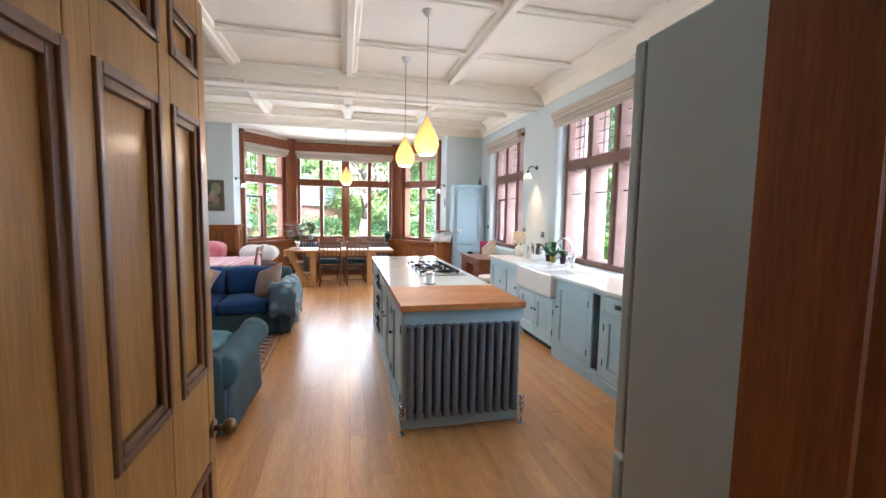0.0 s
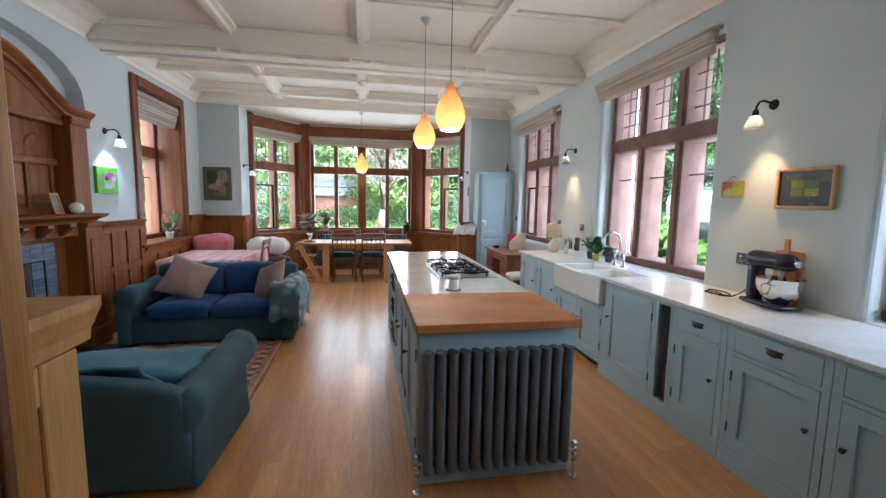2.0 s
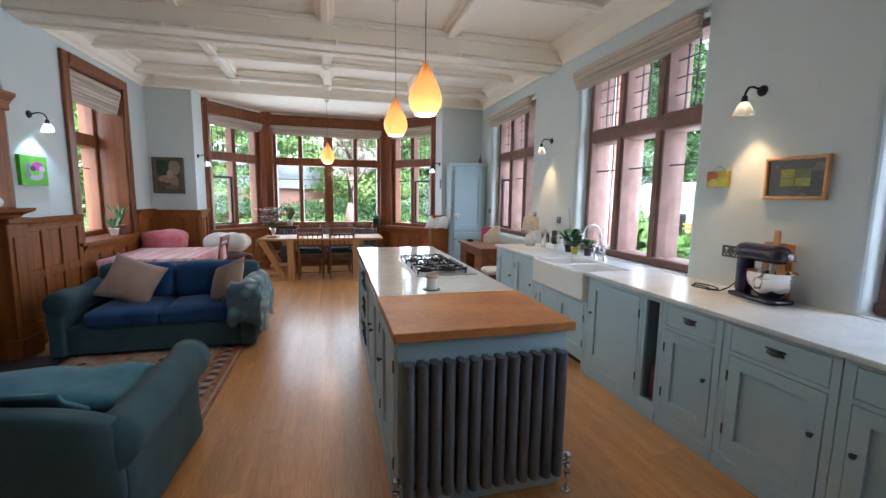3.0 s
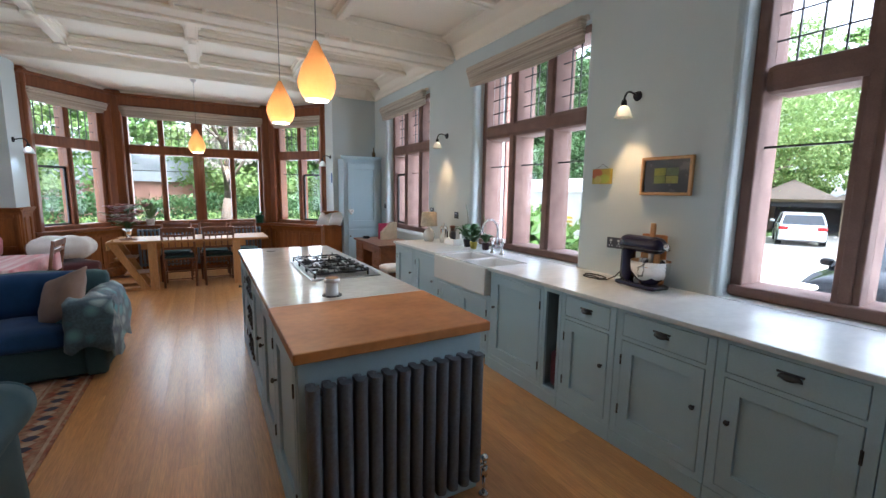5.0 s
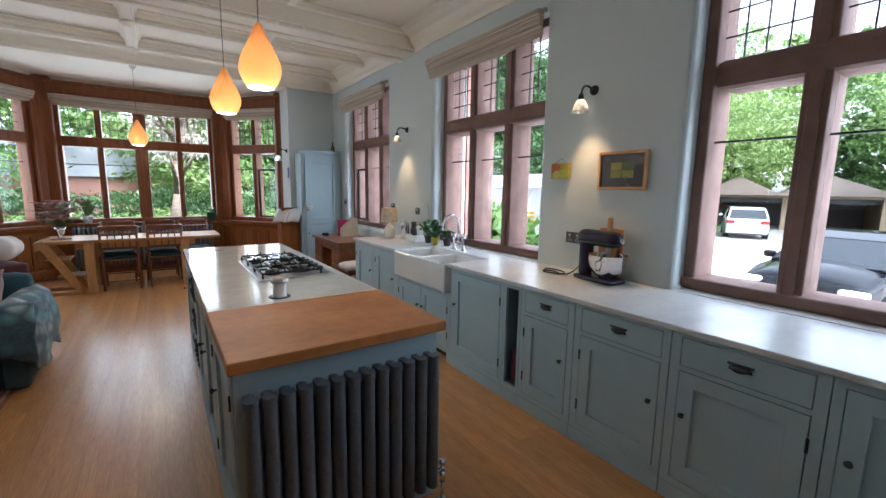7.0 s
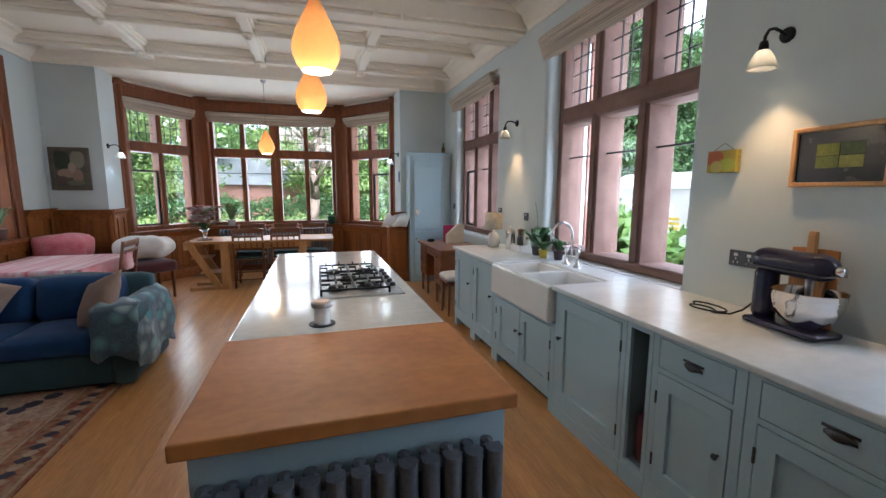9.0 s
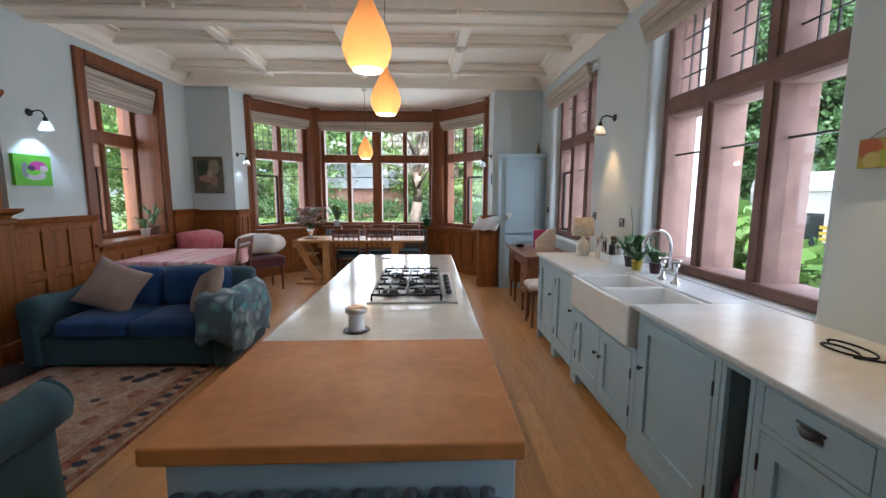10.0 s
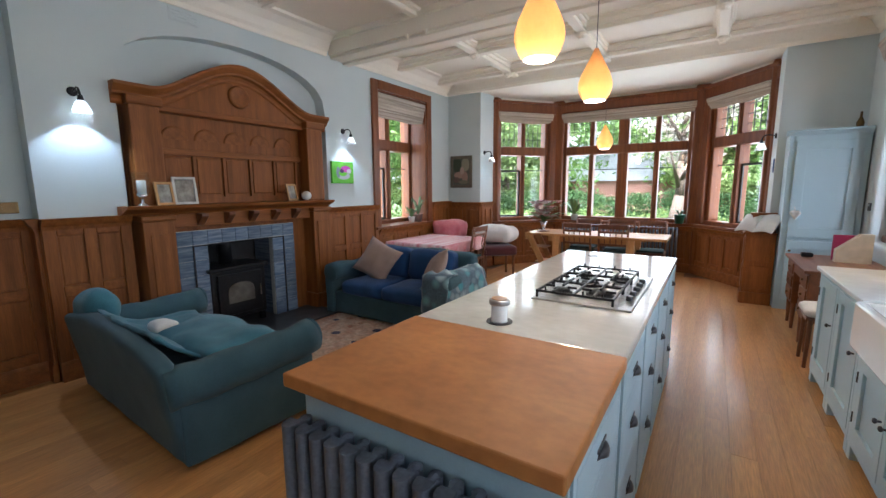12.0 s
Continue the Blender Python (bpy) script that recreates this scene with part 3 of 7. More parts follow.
def bulb_light(name, at, energy, colour, radius, parent):
    """The light that a lit bulb gives."""
    d = bpy.data.lights.new(name, 'POINT')
    d.energy, d.color, d.shadow_soft_size = energy, colour, radius
    ob = new(name, d)
    ob.parent = parent
    ob.matrix_basis = pose(*at)
    return ob


def pendant(x, y, z, top, label):
    ob = thing("pendant_lamp", label, "lamp", (x, y, z), group="teardrop pendant lamps")
    prof = [(0.074, 0.0), (0.096, 0.03), (0.112, 0.07), (0.118, 0.105), (0.114, 0.14), (0.100, 0.185), (0.078, 0.235), (0.054, 0.285), (0.033, 0.33), (0.02, 0.36), (0.014, 0.375), (0.0, 0.378)]
    prof = [(r, 0.95 * h) for r, h in prof]
    part("shade", lathe(prof, n=32), SHADE, ob, "glowing amber porcelain teardrop shade", smooth=True)
    part("diffuser", lathe([(0, -0.003), (0.070, -0.003), (0.073, 0.002)], n=24), BULB, ob)
    part("flex", tube((0, 0, 0.355), (0, 0, top - z - 0.03), 0.0028, n=6), PEWTER, ob)
    part("ceiling_rose", lathe([(0.0, -0.065), (0.02, -0.06), (0.05, -0.02), (0.055, 0.0)], at=(0, 0, top - z), n=20), WHITEPL, ob, smooth=True)
    bulb_light("shade_light", (0, 0, 0.15), 0.052, (1.0, 0.75, 0.52), 0.03, ob)
    bulb_light("pendant_light", (0, 0, -0.03), 1.4, (1.0, 0.72, 0.42), 0.06, ob)


pendant(0.897, 5.47, 2.13, TOP, "glowing amber teardrop pendant lamp over the island")
pendant(0.93, 4.235, 2.11, TOP, "glowing amber teardrop pendant lamp over the island end")
pendant(0.20, 9.13, 2.095, 3.21, "glowing amber teardrop pendant lamp over the dining table")


def sconce(at, out, cool, label, energy=3.0):
    """Gooseneck bracket on a round rose, with a fluted glass bell shade; out is the way it stands off the wall."""
    ob = thing("wall_light", label, "lamp", at, group="gooseneck wall lights")
    o = Vector((*out, 0)).normalized()

    def P(d, z):
        return tuple(o * d + Vector((0, 0, z)))
    rose = tube(P(0.001, 0), P(0.018, 0), 0.038, 0.03, n=18)
    part("wall_rose", rose, IRON, ob, smooth=False, bevel=0.003)
    part("arm", path_tube([P(0.015, 0), P(0.05, 0.012), P(0.09, 0.02), P(0.125, 0.01), P(0.145, -0.02), P(0.15, -0.05)], 0.0075), IRON, ob, smooth=True)
    part("holder", lathe([(0, 0), (0.016, 0), (0.02, -0.02), (0.022, -0.045), (0, -0.045)], at=P(0.15, -0.045), n=14), IRON, ob, smooth=True)
    sh = lathe([(0.022, -0.085), (0.034, -0.10), (0.048, -0.13), (0.058, -0.165), (0.060, -0.172), (0.056, -0.165), (0.045, -0.13), (0.03, -0.10)], at=P(0.15, 0), n=36)
    for v in sh.verts:
        c = Vector(P(0.15, v.co.z))
        a = math.atan2(v.co.y - c.y, v.co.x - c.x)
        v.co = c + (v.co - c) * (1 + 0.04 * math.cos(18 * a))
    part("shade", sh, FLUTED, ob, "fluted glass bell shade", smooth=True)
    part("bulb", ball(P(0.15, -0.092), 0.011, n=12), COOLBULB if cool else BULB, ob, smooth=True)
    bulb_light("bulb_glow", P(0.15, -0.125), 0.05, (0.8, 0.92, 1.0) if cool else (1.0, 0.72, 0.42), 0.01, ob)
    d = bpy.data.lights.new("wall_lamp_light", 'SPOT')
    d.energy, d.color, d.shadow_soft_size = energy, (0.75, 0.88, 1.0) if cool else (1.0, 0.57, 0.24), 0.012
    d.spot_size, d.spot_blend = (radians(128), 0.35) if cool else (radians(74), 0.75)
    beam = new("wall_lamp_light", d)
    beam.parent = ob
    beam.matrix_basis = pose(*P(0.15, -0.112))


sconce((XR, 6.33, 2.28), (-1, 0), False, "black gooseneck wall light with a lit glass bell")
sconce((XR, 3.52, 2.27), (-1, 0), False, "black gooseneck wall light glowing over the worktop")
sconce((XL, 3.52, 2.28), (1, 0), True, "black gooseneck wall light beside the fireplace, lit cool white", 1.7)
sconce((XL, 6.36, 2.28), (1, 0), True, "black gooseneck wall light above a green painting", 1.5)
sconce((-1.92, 9.20, 2.15), (1, 0), True, "small wall light on the bay pier", 0.4)
sconce((2.30, 9.20, 2.15), (-1, 0), True, "small wall light on the bay pier", 0.4)


# daylight standing in the window openings
def window_daylight(at, turn, width, height, energy):
    d = bpy.data.lights.new("window_daylight", 'AREA')
    d.shape, d.size, d.size_y, d.energy, d.color = 'RECTANGLE', width, height, energy, (0.97, 0.99, 1.0)
    ob = new("window_daylight", d)
    ob.matrix_world = pose(*at, 100, 0, turn)


for (a, b), e in zip(W_Y, (4.6, 4.6, 3.4)):
    window_daylight((3.75, (a + b) / 2, 1.95), 90, b - a, 2.0, e)
window_daylight((XL - 0.75, (LW[0] + LW[1]) / 2, 1.95), -90, LW[1] - LW[0], 2.0, 3.0)
for i in range(3):
    (ax, ay), (bx_, by_) = BAY[i], BAY[i + 1]
    L = math.hypot(bx_ - ax, by_ - ay)
    ex, ey = (bx_ - ax) / L, (by_ - ay) / L
    window_daylight(((ax + bx_) / 2 - ey * 0.45, (ay + by_) / 2 + ex * 0.45, 1.95), math.degrees(math.atan2(ey, ex)) + 180, L - 0.2, 2.0, 3.0 * L)


# ---------- kitchen ----------
def shaker(u0, u1, z0, z1, stile=0.07, t=0.024):
    """A framed door or drawer front in the plane w = 0..-t, panel sunk; returns frame and panel meshes."""
    fr = slab(rect(u0, u1, z0, z1), [rect(u0 + stile, u1 - stile, z0 + stile * 1.15, z1 - stile)], t, lambda u, v, w: (u, -w, v))
    pn = box(u0 + stile, u1 - stile, -t + 0.016, -0.001, z0 + stile * 1.15, z1 - stile)
    return fr, pn


def knob(u, z, parent, m=PEWTER):
    bm = tube((u, -0.022, z), (u, -0.04, z), 0.006, 0.006, n=10)
    ball((u, -0.046, z), 0.014, bm, 12, (1, 0.7, 1))
    return part("knob", bm, m, parent, "dark metal knob", smooth=True)


def cup_pull(u, z, parent):
    bm = bmesh.new()
    rows = []
    for i in range(9):
        a = math.pi * i / 8
        row = []
        for j in range(6):
            g = math.pi / 2 * j / 5
            row.append(bm.verts.new((u - 0.046 * math.cos(a) * (0.55 + 0.45 * math.cos(g) ** 0.5 if g < 1.57 else 0.55), -0.022 - 0.024 * math.sin(a) * math.sin(g + 0.25), z - 0.012 + 0.03 * math.sin(a) ** 0.6 * math.cos(g))))
        rows.append(row)
    for a, b in zip(rows, rows[1:]):
        for j in range(5):
            bm.faces.new((a[j], a[j + 1], b[j + 1], b[j]))
    box(u - 0.05, u + 0.05, -0.026, -0.0225, z + 0.012, z + 0.022, bm)
    ob = part("cup_handle", bm, PEWTER, parent, "dark metal cup handle", smooth=True)
    return thicken(ob, 0.003)


def hinge(u, z, parent):
    return part("hinge", tube((u, -0.024, z - 0.03), (u, -0.024, z + 0.03), 0.006, n=8), PEWTER, parent)


def base_unit(name, m, width, layout, label, depth=0.6, top=0.872, foot=0.09, recessed=True, rail=0.035):
    """A painted in-frame unit; u along the front, w into the unit. layout: doors and drawers as (kind, u0, u1, z0, z1, side)."""
    ob = new(name)
    ob.matrix_basis = m
    tagged(ob, label, "cabinet", "fitted kitchen units")
    holes = [rect(u0 - 0.003, u1 + 0.003, z0 - 0.003, z1 + 0.003) for _, u0, u1, z0, z1, _ in layout]
    part("face_frame", slab(rect(0.001, width - 0.001, foot, top), holes, 0.022, lambda u, v, w: (u, -w, v)), UNIT, ob, bevel=0.002)
    body = box(0.001, width - 0.001, 0.02, depth, foot, top)
    if any(k == "open" for k, *_ in layout):
        body.free()
        body = box(0.001, 0.02, 0.0, depth, foot, top)
        box(width - 0.02, width - 0.001, 0.0, depth, foot, top, body)
        box(0.02, width - 0.02, depth - 0.02, depth, foot, top, body)
        box(0.02, width - 0.02, 0.0, depth, foot, foot + 0.03, body)
        box(0.02, width - 0.02, 0.0, depth, top - 0.02, top, body)
    part("carcass", body, UNITDIM if any(k == "open" for k, *_ in layout) else UNIT, ob)
    if recessed:
        # The toe-space shade is put in as a black plinth.
        part("plinth", box(0.001, width - 0.001, 0.06, 0.08, 0, foot), DARKVOID, ob, "recessed plinth, black for the shade under the unit")
        for u in (0.001, width - 0.06):
            part("foot", box(u, u + 0.059, -0.018, 0.05, 0, foot), UNIT, ob, bevel=0.003)
    else:
        part("plinth", box(0.001, width - 0.001, -0.026, 0.0, 0, foot), UNIT, ob, bevel=0.003)
    for kind, u0, u1, z0, z1, side in layout:
        if kind == "open":
            continue
        if kind == "drawer":
            d = part("drawer_front", box(u0, u1, -0.022, -0.001, z0, z1), UNIT, ob, bevel=0.002)
            cup_pull((u0 + u1) / 2, (z0 + z1) / 2, d)
        else:
            fr, pn = shaker(u0, u1, z0, z1)
            d = part("door", fr, UNIT, ob, bevel=0.002)
            part("door_panel", pn, UNIT, d)
            ku = u0 + 0.035 if side == "l" else u1 - 0.035
            hu = u1 + 0.002 if side == "l" else u0 - 0.002
            knob(ku, z0 + (z1 - z0) * 0.62, d)
            hinge(hu, z0 + 0.12, d)
            hinge(hu, z1 - 0.12, d)
    return ob


# the long run under the windows: u runs from the far end towards the door
def run(y_far, y_near, layout, label, recessed, top=0.872):
    return base_unit("kitchen_unit", wall_pose(2.425, y_far, -90), y_far - y_near, layout, label, depth=0.66, recessed=recessed, top=top)


run(6.42, 5.86, [("door", 0.05, 0.51, 0.13, 0.84, "r")], "pale blue painted cupboard with a panelled door", True)
run(5.858, 5.31, [("door", 0.03, 0.51, 0.13, 0.84, "r")], "pale blue painted cupboard beside the sink", True)
run(5.308, 4.325, [("door", 0.05, 0.485, 0.13, 0.60, "r"), ("door", 0.495, 0.93, 0.13, 0.60, "l")], "pale blue double cupboard below the white sink", True, 0.643).name = "sink_unit"
run(4.323, 3.665, [("door", 0.035, 0.62, 0.13, 0.84, "l")], "pale blue painted cupboard with one wide door", False)
run(3.663, 3.49, [("open", 0.03, 0.145, 0.13, 0.84, "")], "narrow open pale blue slot for trays", False)
run(3.488, 3.04, [("drawer", 0.04, 0.40, 0.715, 0.850, ""), ("door", 0.04, 0.40, 0.13, 0.685, "r")], "pale blue painted unit with a drawer over a door", False)
run(3.038, 2.47, [("drawer", 0.05, 0.525, 0.715, 0.850, ""), ("door", 0.05, 0.525, 0.13, 0.685, "r")], "pale blue painted unit with a drawer over a door", False)
run(2.468, 1.88, [("drawer", 0.05, 0.54, 0.715, 0.850, ""), ("door", 0.05, 0.54, 0.13, 0.685, "l")], "pale blue painted unit with a drawer over a wide door", False)
run(1.878, 1.30, [("door", 0.04, 0.53, 0.13, 0.835, "l")], "pale blue painted tall-door cupboard", False)
wt = box(2.378, XR - 0.002, 1.20, 4.345, 0.875, 0.905)
box(2.378, XR - 0.002, 5.285, 6.44, 0.875, 0.905, wt)
box(2.84, XR - 0.002, 4.345, 5.285, 0.875, 0.905, wt)
solo("worktop", wt, MARBLE, "pale marble worktop running under the windows", "worktop", bevel=0.006)
for a, b in W_Y[1:]:
    solo("window_ledge", box(XR - 0.002, 3.262, a + 0.002, b - 0.002, 0.874, 0.908), MARBLE, "pale marble ledge in the window reveal", "ledge", kind="structure")

# double butler sink
sink = thing("butler_sink", "white glazed double-bowl butler sink with a deep apron", "sink")
X0, X1, Y0, Y1, ZT, ZB = 2.352, 2.838, 4.350, 5.280, 0.897, 0.645
YM = (Y0 + Y1) / 2
sk = slab(rect(X0, X1, Y0, Y1), [rect(X0 + 0.045, X1 - 0.035, Y0 + 0.04, YM - 0.02), rect(X0 + 0.045, X1 - 0.035, YM + 0.02, Y1 - 0.04)], ZT - ZB, lambda u, v, w: (u, v, ZB + w))
part("basin", sk, CERAMIC, sink, bevel=0.012)
for a, b in ((Y0 + 0.038, YM - 0.018), (YM + 0.018, Y1 - 0.038)):
    part("basin_floor", box(X0 + 0.043, X1 - 0.033, a, b, ZB + 0.002, ZB + 0.04), CERAMIC, sink)
for y in (4.57, 5.05):
    part("drain", lathe([(0.0, 0.0), (0.035, 0.0), (0.04, 0.004), (0.04, 0.0)], at=(2.57, y, ZB + 0.041)), CHROME, sink, smooth=True)

tap = thing("bridge_tap", "chrome swan-neck bridge tap with two pillars", "tap")
for y in (4.86, 5.02):
    part("pillar", lathe([(0.032, 0), (0.030, 0.012), (0.014, 0.02), (0.013, 0.10), (0.02, 0.115), (0.018, 0.14), (0.0, 0.145)], at=(2.93, y, 0.905)), CHROME, tap, smooth=True)
    hb = tube((2.93, y - 0.035, 1.065), (2.93, y + 0.035, 1.065), 0.007, n=8)
    tube((2.895, y, 1.065), (2.965, y, 1.065), 0.007, bm=hb, n=8)
    part("cross_handle", hb, CHROME, tap, smooth=True)
part("bridge", tube((2.93, 4.86, 0.99), (2.93, 5.02, 0.99), 0.011), CHROME, tap, smooth=True)
neck = [(2.93, 4.94, 0.99), (2.93, 4.94, 1.15)] + [(2.93 - 0.10 + 0.10 * math.cos(a), 4.94, 1.15 + 0.12 * math.sin(a)) for a in [math.pi * k / 10 for k in range(1, 11)]] + [(2.73, 4.94, 1.12)]
part("spout", path_tube(neck, 0.011), CHROME, tap, smooth=True)

# ---------- island ----------
IX0, IX1, IY0, IY1 = 0.578, 1.428, 3.12, 6.15
core = solo("island_core", box(IX0 + 0.02, IX1 - 0.02, IY0, IY1, 0.0, 0.876), UNIT, "pale blue painted kitchen island body", "island", bevel=0.004)
part("end_panel", box(IX0 - 0.018, IX1 + 0.018, IY0 - 0.02, IY0 - 0.001, 0.0, 0.876), UNIT, core, bevel=0.003)
solo("island_stone_top", box(0.540, 1.455, 3.762, 6.19, 0.876, 0.921), ISLANDSTONE, "pale polished marble top on the island", "worktop", bevel=0.008)
solo("island_wood_top", box(0.536, 1.458, 3.035, 3.760, 0.876, 0.923), OAKTOP, "warm brown solid wood block at the island end", "worktop", bevel=0.006)


def island_unit(side, y0, y1, layout, label):
    if side == "r":
        m = wall_pose(IX1 + 0.002, y0, 90)
        base_unit("island_unit", m, y1 - y0, layout, label, depth=0.0205, top=0.874, foot=0.06, recessed=False)
    else:
        m = wall_pose(IX0 - 0.002, y1, -90)
        base_unit("island_unit", m, y1 - y0, layout, label, depth=0.0205, top=0.874, foot=0.06, recessed=False)


def drawers(w):
    return [("drawer", 0.035, w - 0.035, z0, z1, "") for z0, z1 in ((0.70, 0.84), (0.42, 0.67), (0.10, 0.39))]


for y0, y1 in ((3.122, 3.70), (3.76, 4.29), (4.33, 4.86), (4.90, 5.50), (5.54, 6.14)):
    island_unit("r", y0, y1, drawers(y1 - y0), "bank of pale blue drawers with cup handles")
for y in (3.73, 4.31, 4.88, 5.52):
    solo("island_pilaster", box(IX1 - 0.01, IX1 + 0.012, y - 0.018, y + 0.018, 0.0, 0.874), UNIT, "pale blue pilaster between island drawers", "trim", "island pilasters", bevel=0.003)
for y0, y1, s in ((3.122, 3.73, "l"), (3.735, 4.29, "l"), (4.295, 4.93, "r"), (5.56, 6.14, "l")):
    island_unit("l", y0, y1, [("door", 0.035, y1 - y0 - 0.035, 0.10, 0.84, s)], "pale blue island cupboard with a panelled door")
rack = thing("wine_rack", "open pale blue island shelf holding dark bottles", "rack")
rf = slab(rect(4.935, 5.555, 0.0, 0.874), [rect(5.0, 5.49, 0.10 + 0.25 * i, 0.33 + 0.25 * i) for i in range(3)], 0.022, lambda u, v, w: (IX0 - 0.002 - w, u, v))
part("face_frame", rf, UNIT, rack)
# Black sheet close behind the frame paints the shade inside the rack.
part("back", box(IX0 - 0.003, IX0 + 0.018, 4.95, 5.54, 0.02, 0.86), DARKVOID, rack)
for z in (0.16, 0.24, 0.42, 0.5, 0.68, 0.76):
    for k in range(4):
        y = 5.06 + 0.115 * k
        bt = lathe([(0, -0.03), (0.034, -0.03), (0.036, 0.0), (0.018, 0.012), (0.014, 0.02), (0.0, 0.02)], n=12)
        bmesh.ops.transform(bt, matrix=pose(IX0 - 0.012, y, z, 0, -90, 0), verts=bt.verts)
        part("bottle", bt, IRON, rack, smooth=True)

# column radiator on the island's end
rad = thing("column_radiator", "anthracite steel column radiator on the island end", "radiator")
NC = 13
for i in range(NC):
    x = 0.602 + 0.0640 * i
    nose = [(x + 0.0255 * math.cos(q), 3.006 + 0.0255 * math.sin(q)) for q in [math.pi * (1 + k / 10) for k in range(11)]]
    col = slab(nose + [(x + 0.0255, 3.030), (x - 0.0255, 3.030)], [], 0.655, lambda u, v, w: (u, v, 0.13 + w))
    for z in (0.155, 0.760):
        tube((x, 3.02, z), (x, 3.066, z), 0.019, bm=col, n=10)
    tube((x, 3.066, 0.14), (x, 3.066, 0.775), 0.02, bm=col, n=10)
    part("column", col, RADIRON, rad, bevel=0.006)
for z in (0.165, 0.752):
    part("header", tube((0.59, 3.033, z), (1.385, 3.033, z), 0.016, n=12), RADIRON, rad, smooth=True)
for x in (0.548, 1.450):
    s = -1 if x < 1 else 1
    v = bmesh.new()
    tube((x, 3.04, 0.0), (x, 3.04, 0.10), 0.008, bm=v)
    tube((x, 3.04, 0.0), (x, 3.04, 0.008), 0.028, 0.02, v, 16)
    tube((x, 3.04, 0.10), (x, 3.04, 0.155), 0.016, 0.018, v)
    tube((x, 3.04, 0.165), (x - s * 0.06, 3.04, 0.165), 0.012, bm=v)
    tube((x, 3.04, 0.155), (x, 3.04, 0.185), 0.012, 0.012, v)
    ball((x, 3.04, 0.203), 0.021, v, 14, (1, 1, 0.8))
    part("valve", v, CHROME, rad, "polished chrome valve and floor pipe", smooth=True)

# gas hob
hob = thing("gas_hob", "five-burner stainless gas hob with black pan supports", "hob")
HX0, HX1, HY0, HY1, HZ = 0.885, 1.385, 4.32, 5.19, 0.921
part("tray", box(HX0, HX1, HY0, HY1, HZ, HZ + 0.010), STEEL, hob, bevel=0.004)
burners = [(1.00, 4.50, 0.045), (1.20, 4.53, 0.060), (1.09, 4.76, 0.05), (1.00, 5.02, 0.04), (1.22, 5.0, 0.05)]
for x, y, r in burners:
    part("burner", lathe([(r * 1.25, 0), (r * 1.25, 0.008), (r, 0.012), (r, 0.022), (r * 0.9, 0.028), (0, 0.03)], at=(x, y, HZ + 0.009), n=20), IRON, hob, smooth=True)
for y0, y1 in ((4.35, 4.62), (4.64, 4.89), (4.91, 5.17)):
    g = bmesh.new()
    xa, xb, z = 0.91, 1.295, HZ + 0.05
    t = 0.006
    for y in (y0, y1):
        box(xa, xb, y - t, y + t, z - 0.012, z, g)
    for x in (xa, xb):
        box(x - t, x + t, y0 - t, y1 + t, z - 0.012, z, g)
    for x in (xa, xb):
        for y in (y0, y1):
            box(x - t, x + t, y - t, y + t, HZ + 0.01, z, g)
    ym = (y0 + y1) / 2
    for x in (1.0, 1.2):
        box(x - t, x + t, y0, ym - 0.035, z - 0.008, z + 0.004, g)
        box(x - t, x + t, ym + 0.035, y1, z - 0.008, z + 0.004, g)
        for s in (-1, 1):
            box(x + s * 0.035 - (0.05 if s < 0 else 0), x + s * 0.035 + (0.05 if s > 0 else 0), ym - t, ym + t, z - 0.008, z + 0.004, g)
    for x in (1.10,):
        box(x - t, x + t, y0, y1, z - 0.012, z, g)
    for x in (0.955, 1.05, 1.15, 1.245):
        for y in (y0 + 0.004, y1 - 0.004):
            box(x - 0.004, x + 0.004, y - 0.004, y + 0.004, z - 0.004, z + 0.018, g)
    part("pan_support", g, IRON, hob, "black cast-iron pan support", bevel=0.002)
for k in range(5):
    y = 4.52 + 0.115 * k
    part("control_knob", tube((1.345, y, HZ + 0.01), (1.345, y, HZ + 0.034), 0.019, 0.016, n=16), PEWTER, hob, bevel=0.002)
can = thing("worktop_canister", "white canister with a flanged lid on the island", "canister", (0.908, 3.885, 0.9255))
part("body", lathe([(0, 0), (0.040, 0), (0.036, 0.006), (0.036, 0.078), (0.0, 0.078)], n=28), CERAMIC, can, smooth=True)
part("lid", lathe([(0.0, 0.078), (0.046, 0.078), (0.047, 0.084), (0.047, 0.096), (0.044, 0.100), (0.0, 0.101)], n=28), STEEL, can, "brushed steel lid", smooth=True)
part("lid_disc", lathe([(0.0, 0.1015), (0.036, 0.1015), (0.036, 0.104), (0.0, 0.104)], n=24), PINE, can, "pale wooden disc in the lid")
solo("canister_ring", lathe([(0.0, 0), (0.058, 0), (0.058, 0.004), (0.0, 0.004)], at=(0.908, 3.885, 0.9212), n=28), IRON, "flat black ring under the canister", "mat")
solo("worktop_socket", lathe([(0.0, 0), (0.045, 0), (0.045, 0.004), (0.0, 0.005)], at=(0.83, 5.95, 0.9212), n=24), PEWTER, "round metal pop-up socket in the marble", "socket")

# stand mixer, cable, chopping boards
MIXBLUE = surface("mixer_enamel", (0.014, 0.011, 0.042), 0.22, 0, (0.011, 0.009, 0.034), 6, bump=0, coat=0.1, amount=0.05, rough_var=0.05)
mixer = thing("stand_mixer", "dark indigo stand mixer with a steel bowl", "mixer", (2.92, 3.285, 0.905), -6)
part("base", soft_box(-0.085, 0.085, -0.20, 0.13, 0.0, 0.036, 0.018, 8), MIXBLUE, mixer, smooth=True)
part("column", soft_box(-0.045, 0.045, 0.045, 0.135, 0.02, 0.27, 0.035, 8), MIXBLUE, mixer, smooth=True)
